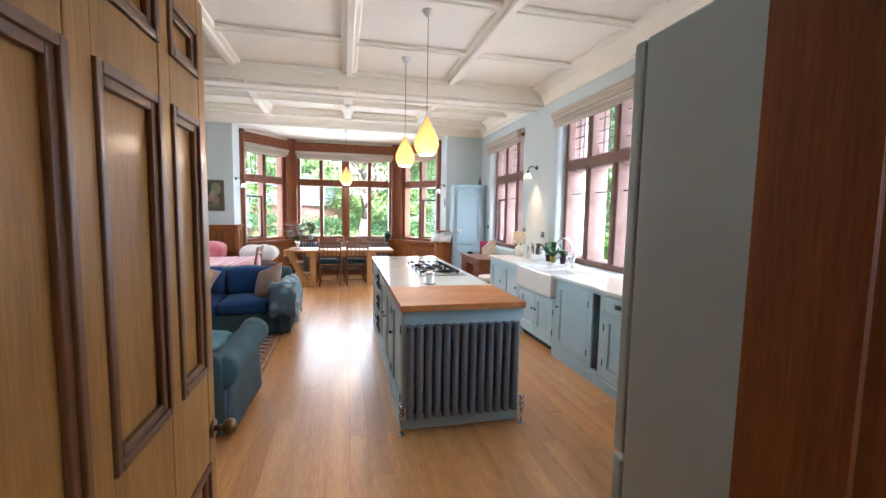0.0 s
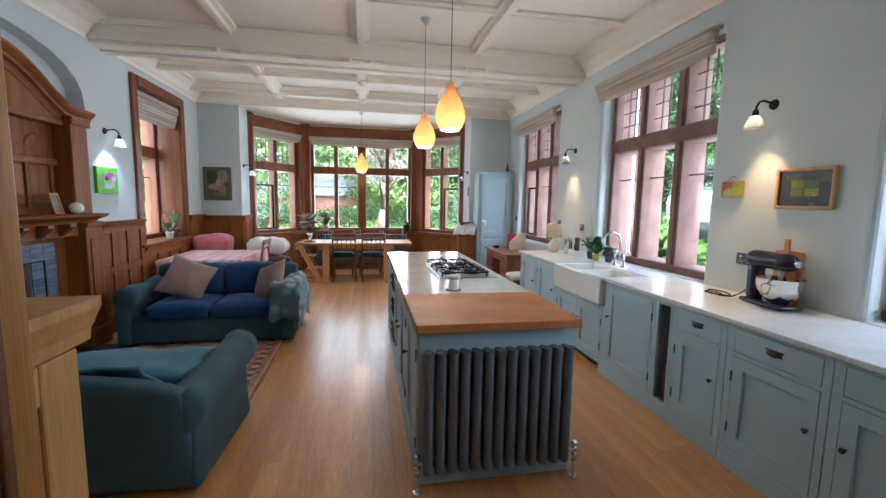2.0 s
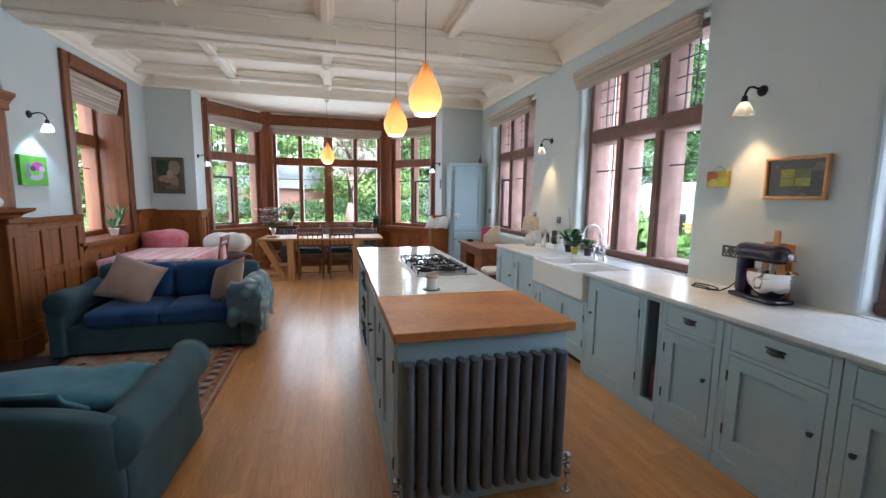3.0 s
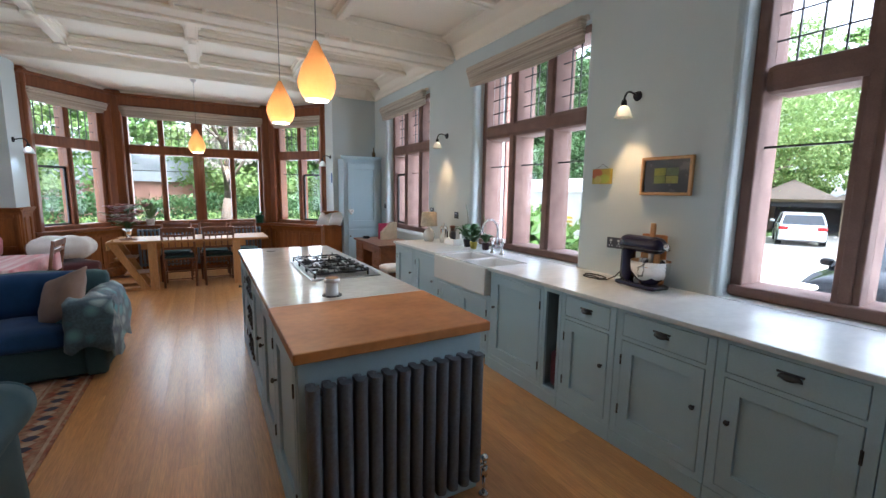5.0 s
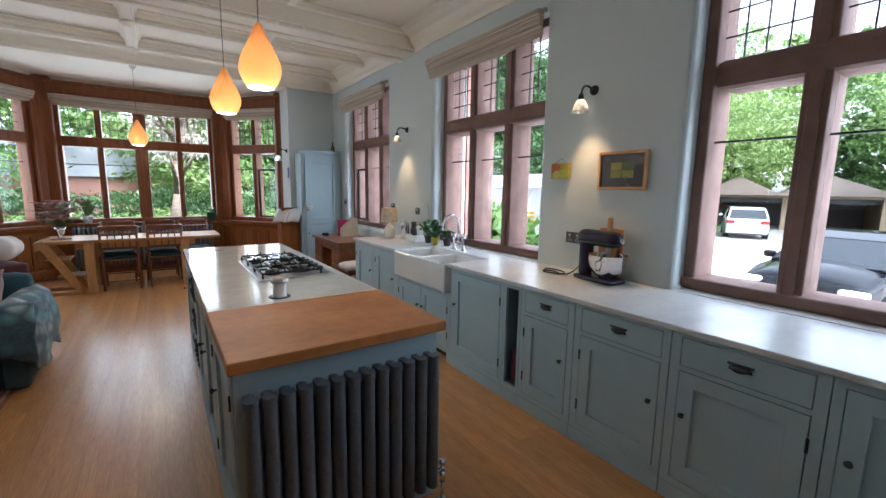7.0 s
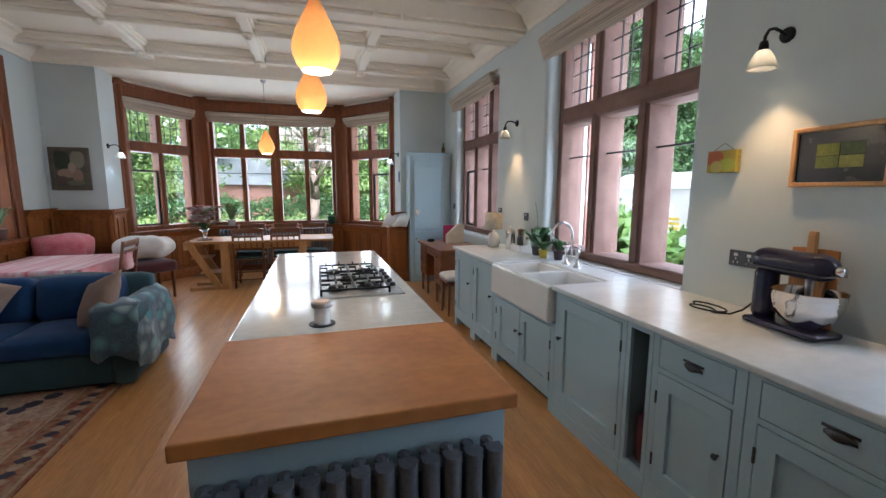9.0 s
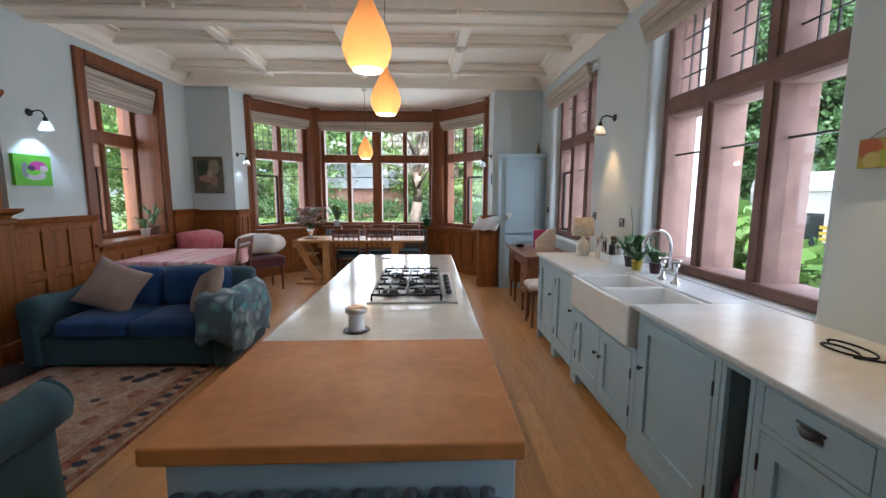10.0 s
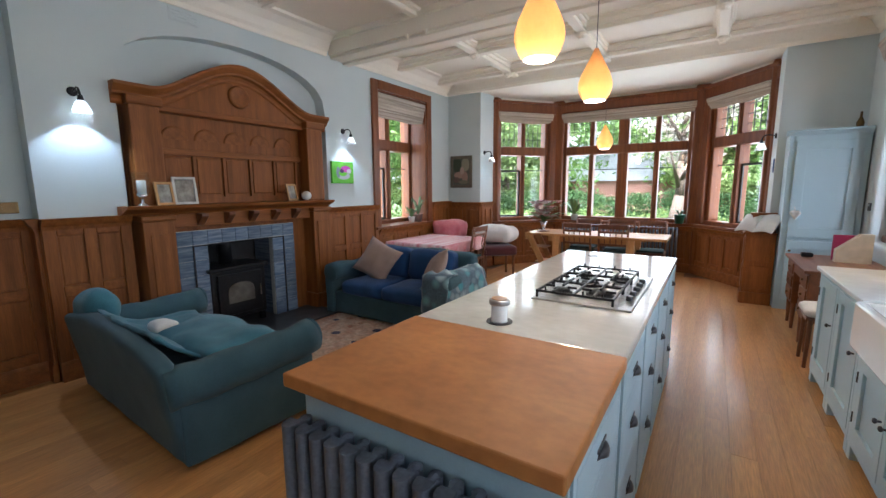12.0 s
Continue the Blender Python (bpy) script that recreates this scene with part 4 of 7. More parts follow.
part("motor_head", soft_box(-0.062, 0.062, -0.20, 0.155, 0.245, 0.36, 0.058, 12), MIXBLUE, mixer, smooth=True)
part("trim_band", soft_box(-0.066, 0.066, -0.196, 0.156, 0.270, 0.279, 0.004, 6), PEWTER, mixer, "chrome band", smooth=True)
part("hub", tube((0, -0.19, 0.30), (0, -0.225, 0.30), 0.022, 0.02, n=16), CHROME, mixer, smooth=True)
part("beater_shaft", tube((0, -0.10, 0.25), (0, -0.10, 0.17), 0.018, 0.012, n=14), STEEL, mixer, smooth=True)
bowl = part("bowl", lathe([(0.055, 0.04), (0.062, 0.05), (0.095, 0.075), (0.120, 0.12), (0.128, 0.165), (0.128, 0.195), (0.133, 0.198), (0.126, 0.195), (0.118, 0.12), (0.06, 0.065), (0, 0.06)], at=(0, -0.10, 0.0), n=32), CHROME, mixer, "polished steel bowl", smooth=True)
part("handle", path_tube([(-0.115, -0.14, 0.175), (-0.17, -0.15, 0.165), (-0.17, -0.15, 0.11), (-0.108, -0.13, 0.10)], 0.007), CHROME, bowl, smooth=True)
loops = [(2.84 + 0.05 * math.cos(q) + 0.008 * q, 3.62 + (0.075 + 0.004 * q) * math.sin(q), 0.911 + 0.0007 * q) for q in [0.35 * k - 1.6 for k in range(30)]]
cable = path_tube([(2.92, 3.42, 0.99), (2.90, 3.45, 0.945), (2.87, 3.49, 0.915), (2.85, 3.53, 0.911)] + loops, 0.0045)
solo("power_cable", cable, IRON, "black mixer cable coiled on the marble", "cable", smooth=True)
cb = thing("chopping_board", "wooden chopping boards leaning on the wall", "board")
part("board", soft_box(3.045, 3.068, 3.17, 3.36, 0.906, 1.27, 0.01, 4), OAKTOP, cb)
part("paddle", soft_box(3.02, 3.042, 3.20, 3.33, 0.906, 1.24, 0.01, 4), PINEZ, cb)
part("paddle_handle", soft_box(3.02, 3.042, 3.245, 3.285, 1.235, 1.35, 0.01, 4), PINEZ, cb)


def wall_socket(y, z, label, w=0.15):
    s = thing("wall_socket", label, "socket", group="wall sockets")
    part("plate", box(XR - 0.012, XR - 0.001, y - w / 2, y + w / 2, z - 0.043, z + 0.043), PEWTER, s, bevel=0.003)
    for k in ((-0.036, 0.036) if w > 0.1 else (0.0,)):
        part("rocker", box(XR - 0.016, XR - 0.0125, y + k - 0.010, y + k + 0.010, z + 0.012, z + 0.028), WHITEPL, s)
        for a, b, c in ((0, -0.002, 0.007), (-0.012, -0.022, 0.005), (0.012, -0.022, 0.005)):
            part("slot", box(XR - 0.0145, XR - 0.0125, y + k + a - 0.003, y + k + a + 0.003, z + b - c, z + b + c), WHITEPL if w > 0.1 else IRON, s)
    return s


wall_socket(3.62, 1.165, "dark metal double socket above the worktop")
wall_socket(6.72, 1.28, "dark metal socket beside the far window", 0.09)
wall_socket(8.52, 1.28, "dark metal switch beside the far window", 0.09)
wall_socket(6.05, 1.25, "dark metal socket above the worktop", 0.09)

# dishes, lamp and plants along the worktop
ld = thing("table_lamp", "small table lamp with a cream drum shade", "lamp", (2.80, 6.25, 0.905))
part("base", lathe([(0, 0), (0.06, 0), (0.07, 0.05), (0.075, 0.10), (0.05, 0.15), (0.02, 0.17), (0.015, 0.22), (0, 0.22)]), CERAMIC, ld, smooth=True)
part("shade", lathe([(0.11, 0.20), (0.095, 0.38), (0.092, 0.38), (0.107, 0.20), (0.11, 0.20)]), surface("cream_shade", (0.70, 0.62, 0.48), 0.9, 0, None, 20, bump=0.2), ld, smooth=True)
cf = thing("cafetiere", "steel cafetiere with a domed lid", "cafetiere", (2.90, 6.03, 0.905))
part("pot", lathe([(0, 0), (0.05, 0), (0.052, 0.01), (0.05, 0.17), (0.052, 0.18), (0.0, 0.18)]), CHROME, cf, smooth=True)
part("lid", lathe([(0.053, 0.18), (0.05, 0.20), (0.02, 0.215), (0.006, 0.22), (0.012, 0.24), (0, 0.25)]), CHROME, cf, smooth=True)
part("handle", path_tube([(0.0, -0.05, 0.16), (0, -0.095, 0.15), (0, -0.095, 0.05), (0, -0.05, 0.04)], 0.008), IRON, cf, smooth=True)
tr = thing("dish_tray", "white enamel tub with jars and a dark lid", "tub", (2.93, 5.80, 0.905))
tb = slab(rect(-0.09, 0.09, -0.11, 0.11), [rect(-0.08, 0.08, -0.10, 0.10)], 0.07, lambda u, v, w: (u, v, w + 0.008))
box(-0.09, 0.09, -0.11, 0.11, 0, 0.008, tb)
part("tub", tb, CERAMIC, tr, bevel=0.004)
for k, (dx, dy) in enumerate(((0.0, 0.05), (0.02, -0.05))):
    part("jar", lathe([(0, 0.009), (0.035, 0.009), (0.036, 0.14 + 0.03 * k), (0.028, 0.16 + 0.03 * k), (0, 0.16 + 0.03 * k)], at=(dx, dy, 0)), CERAMIC if k else PEWTER, tr, smooth=True)
wj = thing("glass_storage", "dark wooden rack of jars on the worktop", "jar", (3.0, 5.98, 0.905))
part("jar", lathe([(0, 0), (0.04, 0), (0.042, 0.12), (0.03, 0.15), (0.03, 0.19), (0, 0.19)]), surface("brown_glaze", (0.09, 0.045, 0.03), 0.3, 0, None, 20, bump=0.1), wj, smooth=True)
part("lid", lathe([(0.036, 0.19), (0.036, 0.215), (0, 0.222)]), DARKWOOD, wj, smooth=True)

LEAFDARK = surface("orchid_leaf", (0.05, 0.13, 0.035), 0.4, 0, (0.035, 0.10, 0.03), 12, bump=0.1, amount=0.2)
LEAFPALE = surface("pale_leaf", (0.16, 0.26, 0.10), 0.5, 0, (0.11, 0.20, 0.07), 12, bump=0.1, amount=0.2)


def strap_leaf(p, yaw, length, width, rise, bm):
    """A broad arching leaf with a fold along the middle."""
    d, s = Vector((math.cos(yaw), math.sin(yaw), 0)), Vector((-math.sin(yaw), math.cos(yaw), 0))
    rows = []
    for i in range(7):
        f = i / 6
        c = Vector(p) + d * length * (math.sin(f * 1.35) / math.sin(1.35)) * 0.8 + Vector((0, 0, rise * math.sin(f * 2.2)))
        w = width * math.sin(math.pi * min(0.97, 0.12 + f * 0.86)) / 2
        rows.append([bm.verts.new(c - s * w + Vector((0, 0, 0.2 * w))), bm.verts.new(c), bm.verts.new(c + s * w + Vector((0, 0, 0.2 * w)))])
    for a, b in zip(rows, rows[1:]):
        for j in range(2):
            bm.faces.new((a[j], a[j + 1], b[j + 1], b[j]))
    return bm


def potted(name, label, at, pot_r, pot_h, pot_mat, leaves, length, width, rise, leaf_mat, stem=0.0):
    rng = random.Random(name + str(at))
    ob = thing(name, label, "plant", at)
    part("pot", lathe([(0, 0), (pot_r * 0.75, 0), (pot_r, pot_h * 0.9), (pot_r * 1.05, pot_h * 0.92), (pot_r * 1.05, pot_h), (pot_r * 0.9, pot_h), (pot_r * 0.85, pot_h * 0.85), (0, pot_h * 0.85)]), pot_mat, ob, smooth=True)
    for k in range(leaves):
        bm = strap_leaf((0, 0, pot_h * 0.85), 2 * math.pi * k / leaves + rng.uniform(-0.4, 0.4), length * rng.uniform(0.7, 1.1), width * rng.uniform(0.8, 1.15), rise * rng.uniform(0.6, 1.3), bmesh.new())
        thicken(part("leaf", bm, leaf_mat, ob, smooth=True), 0.0015)
    if stem:
        part("stem", path_tube([(0, 0, pot_h * 0.8), (0.01, 0.02, pot_h + stem * 0.6), (0.0, 0.06, pot_h + stem)], 0.003), leaf_mat, ob, smooth=True)
    return ob


BURGPOT = surface("dark_pot", (0.06, 0.025, 0.035), 0.4, 0, None, 15, bump=0, amount=0.1)
YELLOW = surface("yellow_glaze", (0.62, 0.48, 0.06), 0.3, 0, None, 15, bump=0, amount=0.1)
potted("orchid", "dark-leaved orchid in a pot beside the sink", (2.96, 5.56, 0.905), 0.055, 0.09, PEWTER, 9, 0.22, 0.08, 0.17, LEAFDARK, 0.42)
potted("orchid", "leafy orchid in a small yellow pot", (2.93, 5.39, 0.905), 0.045, 0.08, YELLOW, 8, 0.18, 0.07, 0.13, LEAFDARK)
potted("orchid", "small green pot plant by the tap", (3.00, 5.25, 0.905), 0.045, 0.085, BURGPOT, 7, 0.14, 0.05, 0.12, LEAFDARK, 0.3)
BURG = surface("burgundy_plastic", (0.10, 0.015, 0.035), 0.45, 0, None, 12, bump=0.05)
solo("flask_bag", soft_box(2.44, 2.72, 3.535, 3.615, 0.125, 0.40, 0.03, 6), BURG, "dark burgundy bag in the open slot", "bag", smooth=True)

# tall painted cupboard in the far corner
cup = thing("tall_cupboard", "tall pale blue painted corner cupboard with a panelled door", "cupboard")
part("carcass", box(2.385, 3.085, 8.70, 9.04, 0.0, 2.10), UNIT, cup, bevel=0.004)
part("crown", sweep([(0, 0), (0.015, 0), (0.03, 0.03), (0.05, 0.045), (0.05, 0.06), (0, 0.06)], (2.345, 8.70, 2.09), (3.085, 8.70, 2.09), (0, -1, 0)), UNIT, cup)
for z0, z1, nm in ((0.12, 0.86, "lower_door"), (0.90, 2.02, "upper_door")):
    fr, pn = shaker(0.04, 0.62, z0, z1, 0.10)
    d = part(nm, fr, UNIT, cup, bevel=0.003)
    d.matrix_basis = pose(2.41, 8.698, 0)
    part("door_panel", pn, UNIT, d)
    knob(0.075, 0.86 + (0.35 if z0 > 0.5 else -0.12), d, BRASS)
heart = bmesh.new()
for s in (-1, 1):
    ball((2.50 + s * 0.022, 8.645, 1.19), 0.032, heart, 10, (1, 0.5, 1))
tube((2.50, 8.645, 1.175), (2.50, 8.645, 1.115), 0.045, 0.004, heart, 12)
hh = thing("hanging_heart", "white fabric heart hung on the cupboard knob", "ornament")
part("heart", heart, WHITEFAB, hh, smooth=True)
part("ribbon", path_tube([(2.487, 8.64, 1.265), (2.495, 8.645, 1.23), (2.50, 8.645, 1.20)], 0.003), WHITEFAB, hh)
vs = thing("dark_vase", "slim bottle vase on top of the cornice", "vase", (3.0, 8.85, 2.151))
part("body", lathe([(0, 0), (0.03, 0), (0.035, 0.06), (0.012, 0.12), (0.010, 0.18), (0, 0.18)]), BRASS, vs, smooth=True)

# fridge beside the doorway
GREYP = surface("fridge_enamel", (0.43, 0.50, 0.50), 0.4, 0, (0.40, 0.47, 0.47), 2, bump=0.03, amount=0.05)
fr_ = thing("tall_fridge", "tall grey fridge standing beside the doorway", "fridge")
part("cabinet", box(1.045, 1.72, 0.90, 1.385, 0.02, 2.09), GREYP, fr_, bevel=0.008)
part("upper_door", box(1.045, 1.72, 1.392, 1.440, 0.78, 2.09), GREYP, fr_, bevel=0.01)
part("lower_door", box(1.045, 1.72, 1.392, 1.440, 0.06, 0.765), GREYP, fr_, bevel=0.01)
part("seal", box(1.055, 1.71, 1.385, 1.392, 0.06, 2.08), IRON, fr_)
part("plinth", box(1.07, 1.70, 0.92, 1.40, 0.0, 0.05), DARKVOID, fr_)
for z0, z1 in ((0.85, 1.4), (0.4, 0.72)):
    hd = tube((1.66, 1.49, z0), (1.66, 1.49, z1), 0.011)
    for z in (z0 + 0.04, z1 - 0.04):
        tube((1.66, 1.44, z), (1.66, 1.49, z), 0.008, bm=hd)
    part("handle", hd, CHROME, fr_, smooth=True)


# ---------- fireplace ----------
TILE = surface("blue_glazed_tile", (0.085, 0.13, 0.215), 0.2, 0, (0.24, 0.30, 0.385), 4, (1, 1.4, 14), 40, 0.4, 0.1, per_object=0.25, coat=0.3)
GROUT = surface("pale_grout", (0.50, 0.52, 0.53), 0.85, 0, None, 20, bump=0.2)
SLATE = surface("hearth_slate", (0.035, 0.037, 0.04), 0.4, 0, None, 6, bump=0.2)
fp = thing("fireplace", "carved oak chimneypiece with an arched overmantel", "fireplace")
FX = XL - 0.148
for y0, y1 in ((3.84, 4.10), (5.68, 5.94)):
    p = part("pilaster", box(FX, -2.455, y0, y1, 0.20, 1.24), PANEL, fp, bevel=0.01)
    part("pilaster_panel", box(-2.455, -2.443, y0 + 0.05, y1 - 0.05, 0.30, 1.12), PANEL, p, bevel=0.006)
    part("plinth", box(FX, -2.435, y0 - 0.02, y1 + 0.02, 0.0, 0.20), PANEL, p, bevel=0.012)
    part("capital", box(FX, -2.43, y0 - 0.015, y1 + 0.015, 1.24, 1.29), PANELH, p, bevel=0.012)
part("inner_frame", slab([(4.10, 0.0), (4.17, 0.0), (4.17, 1.11), (5.50, 1.11), (5.50, 0.0), (5.68, 0.0), (5.68, 1.24), (4.10, 1.24)], [], 0.10, lambda u, v, w: (FX + w, u, v)), PANEL, fp, bevel=0.006)
part("mantel_shelf", sweep([(0, 0), (0.22, 0), (0.235, 0.02), (0.30, 0.045), (0.335, 0.06), (0.345, 0.085), (0, 0.085)], (FX, 3.72, 1.29), (FX, 5.99, 1.29), (1, 0, 0)), PANELH, fp)
part("frieze", box(FX, -2.52, 4.10, 5.68, 1.16, 1.29), PANELH, fp, bevel=0.006)
for k in range(5):
    y = 4.36 + 0.27 * k
    br = slab([(0, 0), (0.10, 0.09), (0.10, 0.12), (0, 0.12)], [], 0.07, lambda u, v, w, y=y: (-2.52 + u, y - 0.035 + w, 1.168 + v))
    part("bracket", br, DARKWOOD, fp, bevel=0.006)
# overmantel
part("back_panel", box(FX, -2.70, 3.86, 5.94, 1.375, 2.36), PANEL, fp)
for y0, y1 in ((3.86, 4.10), (5.70, 5.94)):
    u = part("upper_pilaster", box(-2.70, -2.53, y0, y1, 1.375, 2.30), PANEL, fp, bevel=0.01)
    part("upper_capital", box(-2.70, -2.50, y0 - 0.02, y1 + 0.02, 2.24, 2.32), PANELH, u, bevel=0.012)
C0 = 4.90


def crest(y):
    """The height of the overmantel's top line: level shoulders swept up to a bow."""
    f = abs(y - C0) / 0.86
    return 2.36 if f >= 1 else 2.36 + 0.36 * (0.5 + 0.5 * math.cos(math.pi * f)) ** 0.8


ys = [3.76 + (6.04 - 3.76) * i / 48 for i in range(49)]
part("pediment", slab([(y, crest(y)) for y in ys] + [(5.94, 2.24), (3.86, 2.24)], [], 0.10, lambda u, v, w: (-2.70 + w, u, v)), PANEL, fp)
mold = bmesh.new()
sect = [(0.0, -0.125), (0.10, -0.125), (0.112, -0.105), (0.112, -0.085), (0.125, -0.06), (0.155, -0.045), (0.16, -0.025), (0.185, 0.0), (0.205, 0.025), (0.205, 0.05), (0.0, 0.05)]
rings = [[mold.verts.new((-2.70 + o, y, crest(y) + u)) for o, u in sect] for y in ys]
for a, b in zip(rings, rings[1:]):
    for k in range(len(sect)):
        mold.faces.new((a[k], a[(k + 1) % len(sect)], b[(k + 1) % len(sect)], b[k]))
mold.faces.new(rings[0][::-1])
mold.faces.new(rings[-1])
part("crest_moulding", mold, PANELH, fp)
part("tympanum_rail", box(-2.70, -2.585, 4.10, 5.70, 2.22, 2.27), PANELH, fp, bevel=0.01)
part("medallion", lathe([(0.0, 0.02), (0.07, 0.02), (0.085, 0.03), (0.105, 0.03), (0.115, 0.015), (0.115, 0.0)], n=28), PANEL, fp, "round carved medallion", smooth=True).matrix_basis = pose(-2.60, C0, 2.47, 0, 90, 0)
part("panel_rail", box(-2.70, -2.665, 4.10, 5.70, 1.84, 1.90), PANELH, fp, bevel=0.006)
for k in range(5):
    y0 = 4.16 + 0.30 * k
    part("upper_panel", box(-2.70, -2.683, y0, y0 + 0.24, 1.47, 1.82), PANEL, fp, bevel=0.008)
    part("stile", box(-2.70, -2.672, y0 + 0.255, y0 + 0.285, 1.44, 1.84), PANEL, fp, bevel=0.004)
    fan = lathe([(0.125, 0.0), (0.12, 0.012), (0.10, 0.006), (0.07, 0.012), (0.03, 0.006), (0.0, 0.014)], n=28)
    bmesh.ops.bisect_plane(fan, geom=list(fan.verts) + list(fan.edges) + list(fan.faces), plane_co=(0, 0, 0), plane_no=(1, 0, 0), clear_outer=True)
    part("carved_fan", fan, PANEL, fp, smooth=True).matrix_basis = pose(-2.70, y0 + 0.12, 1.99, 0, 90, 0)

# tiled surround with one object for each tile
sur = thing("tiled_surround", "blue glazed tile surround of the fireplace", "tiles")
part("bed", slab(rect(4.17, 5.50, 0.02, 1.11), [rect(4.46, 5.20, 0.021, 0.965)], 0.06, lambda u, v, w: (-2.69 + w, u, v)), GROUT, sur)
part("cheek", box(-2.98, -2.69, 4.44, 4.46, 0.02, 0.98), TILE, sur)
part("cheek", box(-2.98, -2.69, 5.20, 5.22, 0.02, 0.98), TILE, sur)
tile_meshes = {}


def tile(y0, y1, z0, z1):
    key = (round(y1 - y0, 3), round(z1 - z0, 3))
    if key not in tile_meshes:
        bm = box(0, 0.012, 0, key[0], 0, key[1])
        me = bpy.data.meshes.new("tile")
        bm.to_mesh(me)
        bm.free()
        me.materials.append(TILE)
        tile_meshes[key] = me
    ob = new("tile", tile_meshes[key])
    ob.parent = sur
    ob.matrix_basis = pose(-2.632, y0, z0)


for k in range(6):
    z0 = 0.025 + 0.157 * k
    for a, b in ((4.172, 4.312), (4.316, 4.456), (5.204, 5.35), (5.354, 5.498)):
        tile(a, b, z0, z0 + 0.153)
for k in range(9):
    tile(4.172 + 0.1475 * k, 4.172 + 0.1475 * k + 0.1435, 0.970, 1.106)
part("tile_bead", box(-2.62, -2.610, 4.31, 4.322, 0.02, 0.95), IRON, sur)
part("tile_bead", box(-2.62, -2.610, 5.34, 5.352, 0.02, 0.95), IRON, sur)
part("tile_bead", box(-2.62, -2.610, 4.31, 5.352, 0.95, 0.962), IRON, sur)
fb = box(-3.05, -3.02, 4.40, 5.26, 0.0, 1.02)
box(-3.02, -2.72, 4.423, 4.437, 0.02, 0.995, fb)
box(-3.02, -2.72, 5.223, 5.237, 0.02, 0.995, fb)
box(-3.02, -2.72, 4.437, 5.223, 0.98, 0.995, fb)
solo("firebox", fb, DARKVOID, "flat black back of the fireplace opening", "firebox", kind="structure")
solo("hearth", box(-2.98, -2.08, 3.95, 5.72, 0.0, 0.028), SLATE, "dark slate hearth in front of the stove", "hearth", kind="structure", bevel=0.006)
stove = thing("wood_stove", "black cast-iron wood stove with a glazed door", "stove", (-0.14, -0.05, 0.0))
part("body", box(-2.86, -2.47, 4.50, 5.12, 0.12, 0.66), IRON, stove, bevel=0.015)
part("top_plate", box(-2.88, -2.43, 4.47, 5.15, 0.66, 0.70), IRON, stove, bevel=0.01)
dr = part("door", box(-2.47, -2.445, 4.56, 5.06, 0.17, 0.62), IRON, stove, bevel=0.01)
gl = arch_outline(4.66, 4.96, 0.30, 0.42, 0.52, 8)
part("glass", slab(gl, [], 0.006, lambda u, v, w: (-2.445 + w, u, v)), surface("sooty_glass", (0.06, 0.055, 0.05), 0.12, 0, (0.20, 0.18, 0.16), 6, bump=0, amount=0.2), dr, "sooty stove glass")
part("handle", tube((-2.42, 5.02, 0.34), (-2.42, 5.02, 0.46), 0.010), CHROME, dr)
for y in (4.54, 5.08):
    for x in (-2.82, -2.51):
        part("leg", box(x - 0.025, x + 0.025, y - 0.025, y + 0.025, 0.028, 0.12), IRON, stove)
part("flue", tube((-2.72, 4.81, 0.70), (-2.72, 4.81, 1.10), 0.07, n=20), IRON, stove, smooth=True)


def photo_frame(at, turn, w, h, frame_mat, label, tilt=-12):
    ob = new("photo_frame")
    ob.matrix_basis = pose(*at, 0, tilt, turn)
    tagged(ob, label, "picture frame", "frames on the mantel")
    part("frame", slab(rect(-w / 2, w / 2, 0.0, h), [rect(-w / 2 + 0.022, w / 2 - 0.022, 0.022, h - 0.022)], 0.016, lambda u, v, q: (q, u, v)), frame_mat, ob, bevel=0.002)
    part("print", box(0.001, 0.006, -w / 2 + 0.02, w / 2 - 0.02, 0.02, h - 0.02), surface("faded_print", (0.42, 0.40, 0.36), 0.5, 0, (0.14, 0.12, 0.11), 14, bump=0, amount=0.4), ob)
    part("strut", box(-0.04, 0.0, -0.015, 0.015, 0.001, h * 0.55), DARKWOOD, ob)
    return ob


photo_frame((-2.47, 4.05, 1.376), 0, 0.15, 0.21, PINEZ, "small brown photo frame on the mantel")
photo_frame((-2.50, 4.24, 1.376), -8, 0.20, 0.26, WHITEPL, "cream photo frame leaning on the mantel")
photo_frame((-2.54, 5.46, 1.376), 10, 0.16, 0.20, PINEZ, "small wooden photo frame on the mantel")
hl = thing("hurricane_lamp", "glass candle holder with a white candle on the mantel", "candle holder", (-2.50, 3.88, 1.375))
part("stem", lathe([(0, 0), (0.045, 0), (0.04, 0.01), (0.012, 0.03), (0.012, 0.07), (0.05, 0.10), (0, 0.10)]), CHROME, hl, smooth=True)
part("chimney", lathe([(0.055, 0.10), (0.062, 0.17), (0.062, 0.29), (0.060, 0.29), (0.060, 0.17), (0.053, 0.10)]), clear_glass("candle_glass", (0.95, 0.97, 0.97)), hl, smooth=True)
part("candle", lathe([(0, 0.10), (0.035, 0.10), (0.035, 0.22), (0, 0.225)]), CERAMIC, hl, smooth=True)
solo("round_jug", ball((-2.48, 5.61, 1.434), 0.060, n=16, scale=(1, 1, 0.95)), CERAMIC, "round white jug on the mantel", "jug", smooth=True)
vent = thing("wall_vent", "painted plaster air vent high on the wall", "vent")
part("plate", box(XL, XL + 0.008, 4.28, 4.54, 3.05, 3.17), WALL, vent, bevel=0.003)
